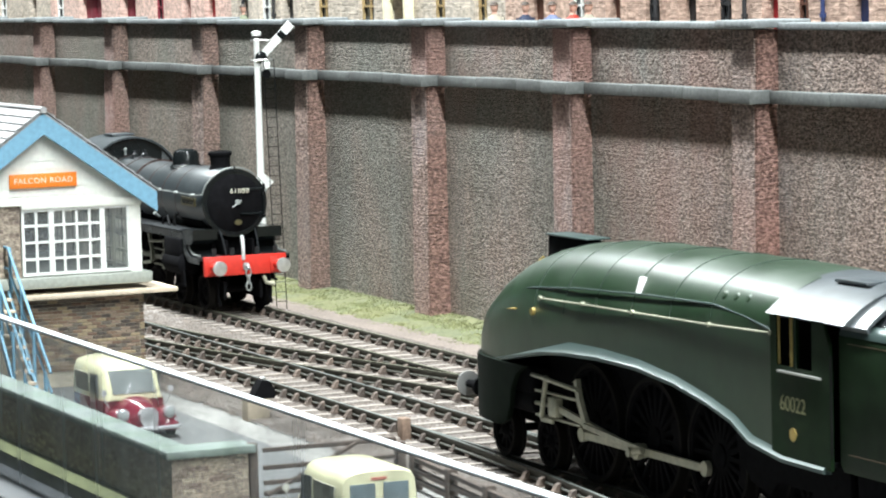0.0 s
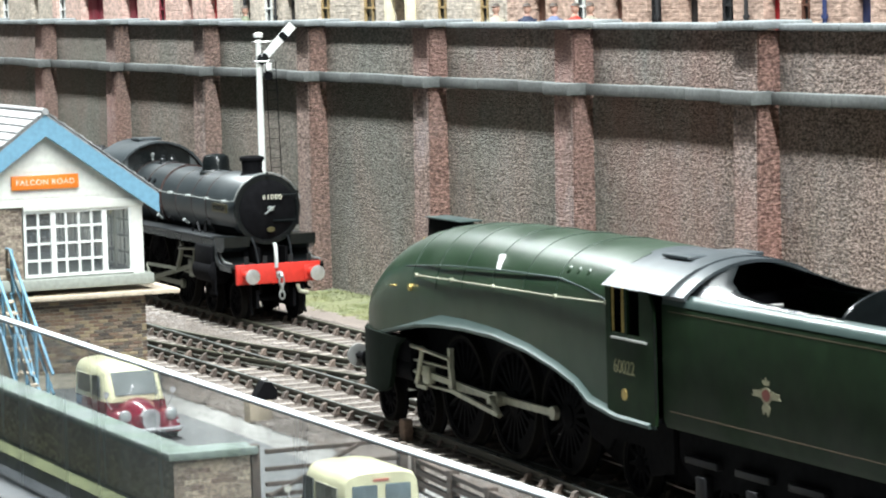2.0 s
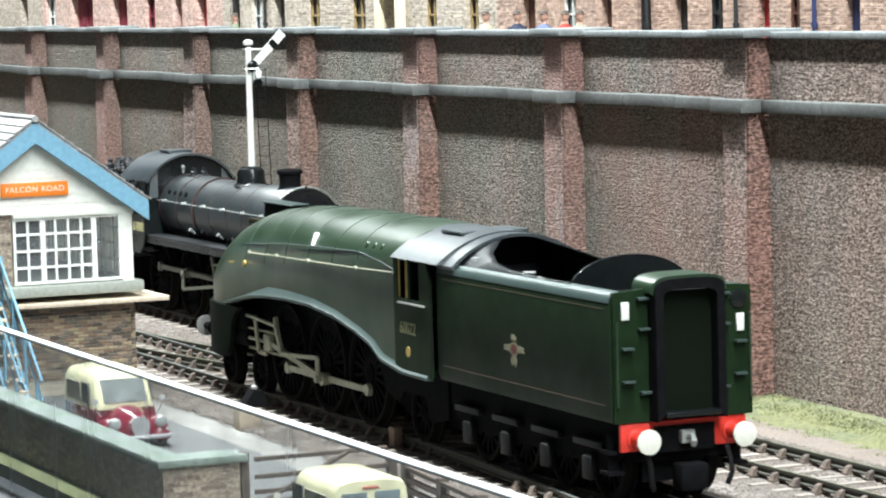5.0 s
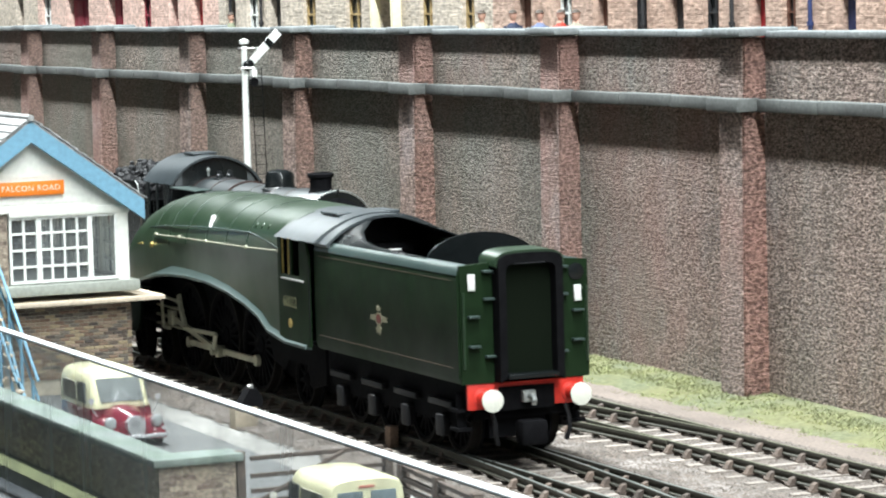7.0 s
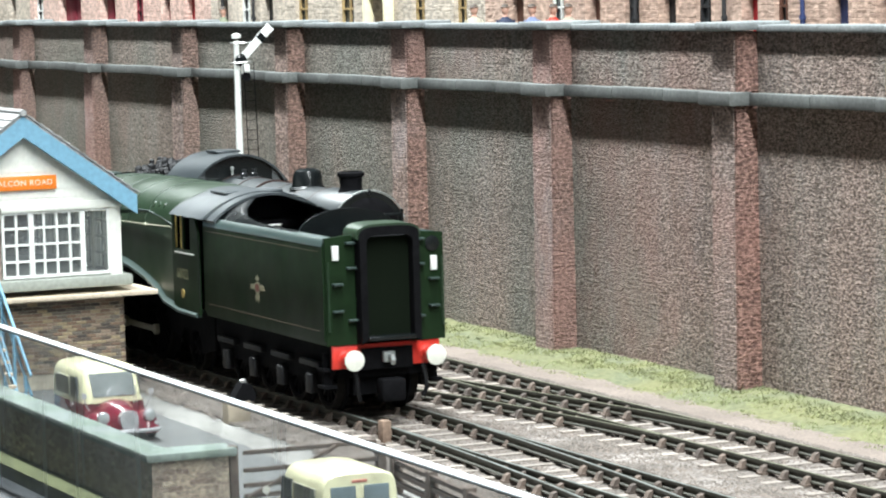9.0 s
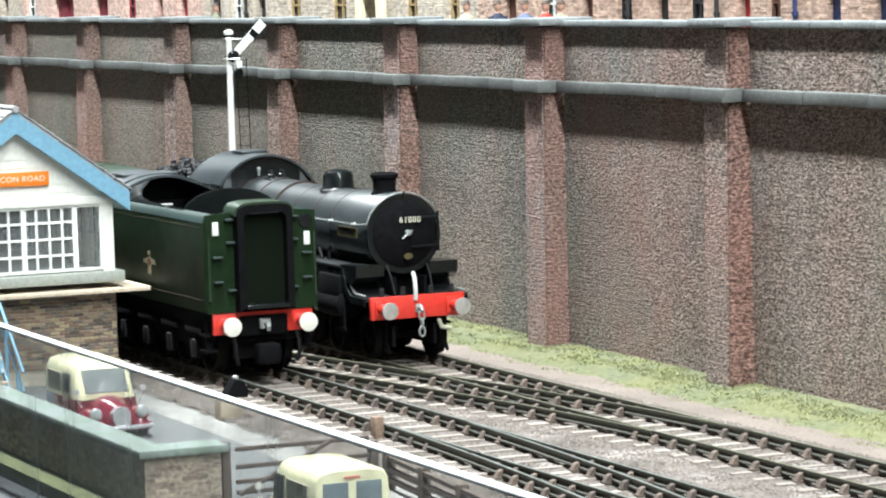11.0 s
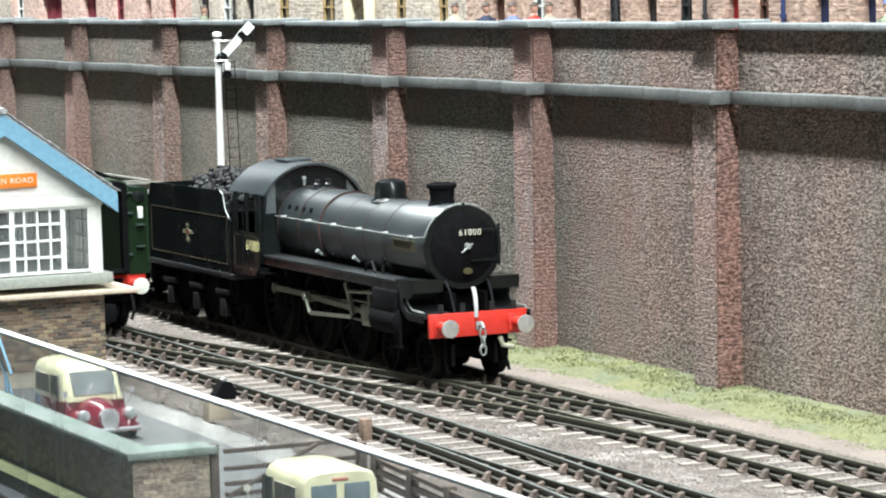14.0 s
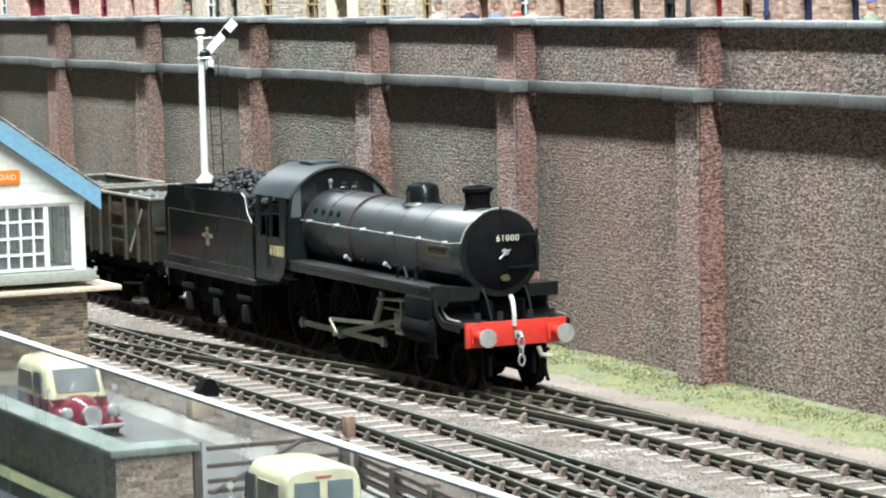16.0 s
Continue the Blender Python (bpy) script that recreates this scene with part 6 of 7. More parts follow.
def green_engine():
    e = thing("streamlined_locomotive", "dark green streamlined tender locomotive with red rear beam", "locomotive", (-414, YA, 0), 180)
    tagged(e, "dark green streamlined tender locomotive with red rear beam", "locomotive")
    # casing: sections along the engine, half outline from the skirt edge over the top
    table = [  # x, half width, skirt z, shoulder z, top z
        (122.6, 17.4, 18.6, 42.5, 53.0), (131, 17.4, 20.6, 42.3, 53.2), (140, 17.4, 24.0, 42.0, 53.4), (150, 17.4, 26.2, 41.0, 53.4), (165, 17.3, 28.6, 39.5, 53.4),
        (182, 17.2, 30.0, 38.0, 53.4), (200, 17.0, 30.2, 36.5, 53.3), (217, 16.8, 29.6, 35.2, 52.8), (232, 16.7, 28.2, 34.0, 51.6), (244, 16.6, 26.6, 33.0, 49.8),
        (254, 16.2, 25.0, 31.8, 47.2), (262, 15.6, 23.6, 30.2, 44.0), (270, 14.2, 22.6, 28.2, 39.6), (277, 11.6, 22.0, 26.0, 34.4), (281, 8.6, 21.8, 24.6, 30.0), (284, 4.0, 21.6, 23.4, 26.0)]
    loops = []
    for x, w, zs, sh, top in table:
        half = [(w, zs), (w, zs + (sh - zs) * 0.5), (w, sh)]
        for i in range(1, 13):
            a = radians(90 * i / 12)
            half.append((w * math.cos(a) ** 0.85, sh + (top - sh) * math.sin(a) ** 0.95))
        half[-1] = (0.0, top)
        loops.append([(x, y, z) for y, z in half] + [(x, -y, z) for y, z in half[-2::-1]])
    bm = bmesh.new()
    loft(bm, loops)
    part("casing", bm, M_GREEN, e, "glossy dark green streamlined casing", smooth=50)
    for side in (-1, 1):
        # bright-edged curved running plate
        edge = [(104.0, 18.4), (120.0, 18.6), (133.0, 20.4), (140, 23.6), (150, 26.0), (165, 28.4), (182, 29.9), (200, 30.1), (217, 29.5), (232, 28.2), (244, 26.4), (254, 24.8), (262, 23.4)]
        bm = bmesh.new()
        loft(bm, [[(x, side * y, z + d) for y, d in ((16.6 - max(0, x - 217) * 0.06, -0.9), (18.5 - max(0, x - 217) * 0.06, -0.7), (18.5 - max(0, x - 217) * 0.06, 0.0), (17.6 - max(0, x - 217) * 0.06, 0.7), (16.8 - max(0, x - 217) * 0.06, 2.2))] for x, z in edge])
        part("curved_valance", bm, M_EDGE, e, "polished curved running plate edge")
        bm = bmesh.new()
        pts = [(124.5, 17.9, 42.3), (150, 17.75, 41.6), (185, 17.3, 41.0), (210, 17.0, 40.6), (233, 16.4, 40.0)]
        tube(bm, [(x, side * y, z) for x, y, z in pts], 0.19, 6)
        for x, y, z in pts:
            lathe(bm, (x, side * (y - 1.2), z), (0, side, 0), [(0, 0.5), (1.4, 0.5)], 8)
        part("handrail", bm, M_ROD, e, "thin steel handrail")
        bm = bmesh.new()
        tube(bm, [(125, side * 17.5, 42.8), (136, side * 17.0, 44.4), (150, side * 16.6, 45.6), (180, side * 16.4, 45.0), (215, side * 15.9, 43.6), (240, side * 14.9, 41.8), (250, side * 14.2, 40.4)], 0.22, 6)
        part("casing_seam", bm, M_EDGE, e)
        bm = bmesh.new()
        loft(bm, [[(x, side * y, z) for x, y, z in ((183.6, 15.2 + t, 45.0), (185.6, 15.2 + t, 45.0), (186.4, 13.8 + t, 48.2), (184.4, 13.8 + t, 48.2))] for t in (0.0, 0.75)])
        part("name_panel", bm, M_WHITE, e, "small white panel on the casing")
        for x in (137, 142, 147):
            bm = bmesh.new()
            lathe(bm, (x, side * 14.4, 47.0), (0, side, 0.55), [(0, 1.0), (1.2, 1.0), (1.5, 0.6)], 10)
            part("washout_cover", bm, M_GREEN, e)
        bm = bmesh.new()
        rod(bm, (246, side * 16.3, 36.6), (256, side * 15.2, 35.6), 0.25, 6)
        lathe(bm, (236, side * 16.2, 36.8), (0, side, 0), [(0, 0.9), (0.9, 0.9)], 10)
        part("lamp_iron", bm, M_BRASS, e, "small brass fitting")
        bm = bmesh.new()
        loft(bm, [[(261 + d * 0.3, side * (13.9 + d), z) for z in (30.0, 33.2)] + [(262.4 + d * 0.3, side * (13.5 + d), z) for z in (33.2, 30.0)] for d in (0.0, 0.8)])
        part("front_lamp_plate", bm, M_WHITE, e)
        # dark front skirt round the buffers
        bm = bmesh.new()
        loft(bm, [[(x, side * y, z) for x, y in ((250 - bow, 16.5), (257, 16.7), (265, 16.0), (273, 14.4), (280, 10.8), (279, 9.6), (272, 13.0), (264, 14.6), (257, 15.4), (250 - bow, 15.2))] for z, bow in ((9.0, -6.0), (10.5, -2.5), (14.0, -0.5), (18.0, 0.5), (21.5, 3.0), (23.8, 8.0))])
        part("front_skirt", bm, M_SKIRT, e, "dark front skirt")
        bm = bmesh.new()
        lathe(bm, (242, side * 11.4, 15.4), (1, 0, 0), [(0, 2.6), (0.4, 3.2), (20, 3.2), (21, 2.4)], 22)
        a, c = sorted((side * 8.5, side * 14.2))
        box(bm, 243, 262, a, c, 17, 23, 0.8)
        part("cylinder", bm, M_BLACKM, e)
    bm = bmesh.new()
    loft(bm, [[(x, y, z) for y, z in ((-6, z0), (6, z0), (6, z1), (-6, z1))] for x, z0, z1 in ((268, 10.5, 22), (279, 12, 21))])
    part("nose_plate", bm, M_BLACKM, e)
    for x in (150, 168, 186, 204, 220, 236):
        lo = [r for r in table if r[0] <= x][-1]
        hi = [r for r in table if r[0] >= x][0]
        t = 0 if hi[0] == lo[0] else (x - lo[0]) / (hi[0] - lo[0])
        w, zs, sh, top = [p + (q - p) * t for p, q in zip(lo[1:], hi[1:])]
        line = []
        for i in range(0, 25):
            a = radians(8 + 164 * i / 24)
            cs = math.cos(a)
            line.append((x, (w + 0.02) * math.copysign(abs(cs) ** 0.85, cs), sh + (top - sh + 0.06) * math.sin(a) ** 0.95))
        bm = bmesh.new()
        tube(bm, line, 0.16, 5)
        part("casing_band", bm, M_SEAM, e)
    bm = bmesh.new()
    loft(bm, [[(x, s * w, z) for s, w, z in ((-1, w0, z0), (-1, w1, z1), (1, w1, z1), (1, w0, z0))] for x, w0, w1, z0, z1 in ((238, 2.0, 1.6, 48.0, 51.8), (241, 2.6, 2.2, 47.6, 52.1), (256, 3.0, 2.6, 43.6, 51.9), (257.4, 2.8, 2.4, 43.0, 51.7))])
    ch = part("chimney", bm, M_BLACKM, e, "flat-sided black streamlined chimney")
    bm = bmesh.new()
    box(bm, 236, 258, -3.1, 3.1, 51.8, 52.2, 0.15)
    part("chimney_plate", bm, M_EDGE, ch)
    bm = bmesh.new()
    tube(bm, [(266, -2, 44), (266, 0, 46), (266, 2, 44)], 0.3, 6)
    part("whistle", bm, M_BRASS, e)
    buffers(e, 286, 1, 15.0, 277, M_STEEL, M_BLACKM)
    # frames, wheels
    bm = bmesh.new()
    for y in (-5.2, 4.4):
        box(bm, 108, 272, y, y + 0.8, 8, 24)
    box(bm, 110, 262, -9, 9, 18, 30)
    part("frames", bm, M_BLACKM, e)
    wheels(e, (266, 241), 6.3, 10, "a")
    wheels(e, (217.5, 188.5, 159.5), 13.3, 20, "a")
    wheels(e, (124,), 7.4, 10, "a")
    rods(e, (217.5, 188.5, 159.5), 13.3, 4.3, "a", 243, 15.4, M_ROD)
    # cab
    for side in (-1, 1):
        bm = bmesh.new()
        a, c = sorted((side * 17.9, side * 17.2))
        prism(bm, [(102.0, 18.4), (124.4, 18.7), (124.4, 36.4), (102.0, 36.4)], a, c, "y")
        prism(bm, [(122.0, 36.4), (124.4, 36.4), (124.4, 46.6), (122.0, 46.6)], a, c, "y")
        prism(bm, [(102.0, 36.4), (108.5, 36.4), (108.5, 46.6), (104.5, 46.6), (102.0, 42)], a, c, "y")
        prism(bm, [(114.4, 36.4), (115.6, 36.4), (115.6, 46.6), (114.4, 46.6)], a, c, "y")
        part("cab_side", bm, M_GREENSHADE, e, "dark green cab side with windows")
    for side in (-1, 1):
        bm = bmesh.new()
        rod(bm, (116.4, side * 17.5, 36.6), (116.4, side * 17.5, 46), 0.55, 8)
        rod(bm, (121.6, side * 17.5, 36.6), (121.6, side * 17.5, 46), 0.25, 8)
        part("window_trim", bm, M_BRASS, e, "brass window trim")
        bm = bmesh.new()
        box(bm, 105, 121, side * 18.1 - 0.35, side * 18.1 + 0.35, 35.2, 35.6)
        part("window_ledge", bm, M_STEEL, e)
        words("cab_number", "60022", 4.2, M_NUMBER, e, facing(116.0, side * 17.93, 29.2, "-y" if side < 0 else "+y"), "faded cream cab number", 0.95)
        bm = bmesh.new()
        lathe(bm, (116.0, side * 17.6, 23.6), (0, side, 0), [(0, 1.3), (0.45, 1.3)], 12)
        part("route_disc", bm, M_BRASS, e)
        bm = bmesh.new()
        rod(bm, (101.6, side * 17.8, 21), (101.6, side * 17.8, 40), 0.2, 6)
        part("cab_handrail", bm, M_OILY, e)
    bm = bmesh.new()
    ro = [(17.9, 46.2)] + arc(0, 25.5, 27.8, 48, 132, 18) + [(-17.9, 46.2)]
    ri = [(-17.2, 45.6)] + arc(0, 25.5, 27.0, 131, 49, 18) + [(17.2, 45.6)]
    prism(bm, ro + ri, 95.5, 124.8, "x")
    roof = part("cab_roof", bm, M_CABROOF, e, "smooth grey-black cab roof")
    bm = bmesh.new()
    box(bm, 103, 115, 4, 9, 52.2, 53.0, 0.3)
    box(bm, 103, 115, -9, -4, 52.2, 53.0, 0.3)
    part("ventilator", bm, M_CABROOF, roof)
    bm = bmesh.new()
    box(bm, 102.0, 124, -17, 17, 19, 20)
    box(bm, 122.0, 123.6, -16.8, 16.8, 20, 46)
    part("cab_interior", bm, M_BLACKM, e)
    bm = bmesh.new()
    prism(bm, [(103, 20), (158, 20), (152, 8), (140, 4.5), (106, 4.5)], -7.4, 7.4, "y")
    for y in (-13.2, 12.4):
        prism(bm, [(103, 19), (148, 19), (142, 11), (134, 9), (131, 12), (117, 12), (114, 6), (103, 8)], y, y + 0.8, "y")
    part("ashpan", bm, M_BLACKM, e, "black ashpan and trailing frame")
    bm = bmesh.new()
    box(bm, 9, 98, -12.6, 12.6, 9.5, 18.6)
    box(bm, 12, 95, -7.4, 7.4, 4.5, 10)
    part("tender_well", bm, M_BLACKM, e)
    # corridor tender
    side_top = [(7.0, 45.9), (20, 46.0), (40, 46.1), (60, 46.2), (75, 46.3), (99, 46.4)]
    for side in (-1, 1):
        bm = bmesh.new()
        prof = [(16.2, 18.4), (16.9, 20.0), (16.9, 43.6), (16.6, 44.8), (15.6, 45.8), (14.2, 46.3), (14.0, 45.6), (15.3, 45.0), (16.1, 43.4), (16.1, 20.0)]
        loft(bm, [[(x, side * y, z) for y, z in prof] for x in (7.0, 100.0)])
        part("tender_side", bm, M_GREENSHADE, e, "dark green tender side")
        bm = bmesh.new()
        loft(bm, [[(x, side * y, z) for y, z in ((16.95, 44.0), (16.7, 45.0), (15.6, 46.05), (14.3, 46.5), (14.0, 46.1), (15.4, 45.6), (16.4, 44.4))] for x in (7.4, 99.8)])
        part("tender_beading", bm, M_EDGE, e, "bright rounded top edge")
        bm = bmesh.new()
        up = [(30, 46.5), (50, 46.7), (64, 47.0), (74, 47.8), (82, 49.4), (88, 51.4), (92, 52.3), (99, 52.3)]
        def lean(z, r):
            return math.sqrt(max(0.5, r * r - (z - 28.0) ** 2)) - 2.4
        loft(bm, [[(x, side * lean(46.2 + (z - 46.2) * k, 25.2), 46.2 + (z - 46.2) * k) for k in (0, 0.35, 0.7, 1.0)] + [(x, side * lean(46.2 + (z - 46.2) * k, 24.7), 46.2 + (z - 46.2) * k) for k in (1.0, 0.7, 0.35, 0)] for x, z in up])
        part("coal_plate", bm, M_BLACK, e, "curved black coal side plate", smooth=60)
        bm = bmesh.new()
        y = side * 16.94
        for z in (22.0, 42.6):
            box(bm, 10, 97, y - 0.05, y + 0.05, z, z + 0.18)
        part("tender_lining", bm, M_LINEGREEN, e)
        crest(e, 56.0, side * 16.97, 29.6, 4.6, side)
        bm = bmesh.new()
        a, c = sorted((side * 14.4, side * 13.4))
        prism(bm, [(8, 18.4), (8, 11.5), (14, 8), (92, 8), (98, 12), (98, 18.4)], a, c, "y")
        part("tender_frame", bm, M_BLACKM, e)
        for x in (21, 42.5, 64, 85.5):
            bm = bmesh.new()
            a, c = sorted((side * 14.4, side * 16.6))
            box(bm, x - 2.0, x + 2.0, a, c, 4.8, 10.0, 0.4)
            box(bm, x - 7, x + 7, a + 0.3, c - 0.3, 12.0, 13.6, 0.3)
            part("axlebox", bm, M_OILY, e, "black axlebox with its spring")
        bm = bmesh.new()
        a, c = sorted((side * 16.6, side * 13.0))
        box(bm, 9, 14, a, c, 7.0, 7.8)
        box(bm, 9, 14, a, c, 11.5, 12.3)
        box(bm, 11, 12, a + 0.6, c - 0.6, 7.0, 16)
        part("footstep", bm, M_BLACKM, e)
        # rear end plates with lamp irons
        bm = bmesh.new()
        a, c = sorted((side * 16.5, side * 7.6))
        prism(bm, [(a, 18.4), (c, 18.4), (c, 46.9 if side < 0 else 46.2), (a, 46.2 if side < 0 else 46.9)] if side < 0 else [(a, 18.4), (c, 18.4), (c, 46.2), (a, 46.9)], 6.2, 7.2, "x")
        part("rear_panel", bm, M_GREENSHADE, e, "dark green tender rear panel")
        bm = bmesh.new()
        box(bm, 5.7, 6.2, side * 13.7 - 0.9, side * 13.7 + 0.9, 40.4 if side > 0 else 36.4, 44.2 if side > 0 else 40.2, 0.1)
        part("lamp_plate", bm, M_WHITE, e, "white lamp plate")
        for y, z in ((13.5, 34), (13.4, 27), (9.6, 44.5), (9.4, 38), (9.2, 24.5)):
            bm = bmesh.new()
            box(bm, 4.6, 6.2, side * y - 1.4, side * y + 1.4, z, z + 0.55, 0.1)
            part("step_bracket", bm, M_EDGE, e)
        bm = bmesh.new()
        rod(bm, (5.6, side * 15.9, 22), (5.6, side * 15.9, 40), 0.3, 6)
        part("rear_handrail", bm, M_GREEN, e)
    bm = bmesh.new()
    pr = [(8.3, 18.6), (8.3, 45.0)] + [(8.3 * math.copysign(abs(math.cos(radians(a))) ** 0.45, math.cos(radians(a))), 46.0 + 2.9 * math.sin(radians(a)) ** 0.7) for a in range(0, 181, 15)] + [(-8.3, 45.0), (-8.3, 18.6)]
    inn = [(-6.4, 20.0), (-6.4, 43.0)] + [(6.4 * math.copysign(abs(math.cos(radians(a))) ** 0.45, math.cos(radians(a))), 44.4 + 2.2 * math.sin(radians(a)) ** 0.7) for a in range(180, -1, -15)] + [(6.4, 43.0), (6.4, 20.0)]
    prism(bm, pr + inn, 2.2, 6.0, "x")
    conn = part("corridor_connection", bm, M_BLACKM, e, "dark corridor connection frame")
    bm = bmesh.new()
    prism(bm, [(6.4, 19.0), (6.4, 46), (-6.4, 46), (-6.4, 19.0)], 5.4, 6.1, "x")
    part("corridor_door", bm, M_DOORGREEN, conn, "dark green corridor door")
    bm = bmesh.new()
    box(bm, 1.4, 5.0, -6.6, 6.6, 19.4, 20.6, 0.3)
    part("fall_plate", bm, M_BLACK, conn)
    bm = bmesh.new()
    loft(bm, [[(x, 9.0 * math.copysign(abs(math.cos(radians(a))) ** 0.5, math.cos(radians(a))), z + 3.5 * math.sin(radians(a)) ** 0.75) for a in range(0, 181, 12)] + [(x, 8.4 * math.copysign(abs(math.cos(radians(a))) ** 0.5, math.cos(radians(a))), z - 0.6 + 3.3 * math.sin(radians(a)) ** 0.75) for a in range(180, -1, -12)] for x, z in ((3.0, 46.0), (12.0, 46.2))])
    part("corridor_hood", bm, M_GREEN, e, "rounded green hood over the corridor")
    bm = bmesh.new()
    lathe(bm, (6.3, -13.4, 43.4), (-1, 0, 0), [(0, 2.0), (0.6, 2.0), (0.8, 1.3)], 18)
    part("water_filler", bm, M_BLACK, e)
    bm = bmesh.new()
    ho = [(16.6, 45.0)] + [(y, z) for y, z in arc(0, 28.0, 25.0, 46, 134, 18)] + [(-16.6, 45.0)]
    hi2 = [(-15.9, 44.6)] + [(y, z) for y, z in arc(0, 28.0, 24.3, 133, 47, 18)] + [(15.9, 44.6)]
    prism(bm, ho + hi2, 89.5, 99.6, "x")
    part("tender_front_hood", bm, M_CABROOF, e, "curved hood joining tender to cab roof")
    bm = bmesh.new()
    prism(bm, [(14.6, 43)] + [(14.6 * math.cos(radians(a)), 44.6 + 7.4 * math.sin(radians(a))) for a in range(0, 181, 10)] + [(-14.6, 43)], 30.6, 31.6, "x")
    part("coal_bulkhead", bm, M_BLACK, e, "arched black coal bulkhead")
    bm = bmesh.new()
    prism(bm, [(15.8, 42.8)] + arc(0, 28.0, 24.2, 48, 132, 18) + [(-15.8, 42.8)], 96.6, 97.4, "x")
    part("tender_front_plate", bm, M_BLACKM, e, "sooty arched plate behind the cab")
    bm = bmesh.new()
    box(bm, 7.5, 99, -16, 16, 36, 37)
    box(bm, 8, 30, -14, 14, 43.6, 44.4)
    box(bm, 97.8, 99, -15.8, 15.8, 19, 43)
    part("coal_space_floor", bm, M_BLACKM, e)
    bm = bmesh.new()
    rod(bm, (38, 4, 40.5), (60, 4, 43.5), 0.9, 14)
    part("fire_iron_tube", bm, M_PLATE, e)
    bm = bmesh.new()
    box(bm, 66, 80, -8, -2, 38, 42, 0.4)
    part("tank_housing", bm, M_BLACK, e)
    for k in range(3):
        bm = bmesh.new()
        tube(bm, [(74, 3, 41 + k * 2), (74, 9, 41 + k * 2)], 0.35, 6)
        part("footrung", bm, M_STEEL, e)
    coal_heap(e, 40, 66, 12, 36.5, 3.5, M_COAL, 150, 12, 1.6)
    bm = bmesh.new()
    box(bm, 6.6, 7.6, -15.0, 15.0, 12.2, 18.3, 0.15)
    beam = part("buffer_beam", bm, M_RED, e, "bright red rear buffer beam")
    # added black plate: stands for the shadow on the middle of the red beam
    bm = bmesh.new()
    box(bm, 6.1, 6.55, -7.2, 7.2, 11.6, 17.2, 0.1)
    part("drag_plate", bm, M_BLACKM, e, "black plate added as the shade on the beam's middle")
    buffers(e, 0, -1, 14.9, 6.6, M_BUFWHITE, M_RED, 2.7)
    bm = bmesh.new()
    box(bm, 4.4, 6.1, -1.6, 1.6, 13.4, 16.2, 0.3)
    tube(bm, [(4.4, 0, 14.8), (2.6, 0, 15.2), (1.8, 0, 14.2), (2.4, 0, 13.2)], 0.6, 8)
    part("draw_hook", bm, M_HANDRAIL, e, "grey steel draw hook")
    bm = bmesh.new()
    box(bm, 1.5, 6.4, -3.4, 3.4, 3.4, 9.4, 0.9)
    part("tension_lock", bm, M_BLACKM, e, "black coupling block")
    for y in (-9.6, 9.6):
        bm = bmesh.new()
        tube(bm, [(5.4, y, 12), (3.6, y, 9.5), (3.2, y, 6.5), (3.8, y * 0.92, 4)], 0.6, 8)
        part("brake_pipe", bm, M_OILY, e)
    wheels(e, (21, 42.5, 64, 85.5), 8.3, 12, "a")
    return e


M_SKIRT = mat("grimy_green_skirt", (0.006, 0.010, 0.0065), 0.8, spec=0.06, vary=0.2, fine=300, coarse=60, bump=0.02)
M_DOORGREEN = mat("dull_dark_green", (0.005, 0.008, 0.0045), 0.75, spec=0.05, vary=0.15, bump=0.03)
M_SEAM = mat("green_seam", (0.02, 0.04, 0.026), 0.45, vary=0.1, bump=0)
M_LINEGREEN = mat("faded_lining", (0.075, 0.05, 0.025), 0.5, vary=0.1, bump=0)
M_NUMBER = mat("faded_number", (0.20, 0.20, 0.10), 0.5, vary=0.1, bump=0)
M_BUFWHITE = mat("pale_buffer_head", (0.72, 0.72, 0.64), 0.45, vary=0.08, bump=0)


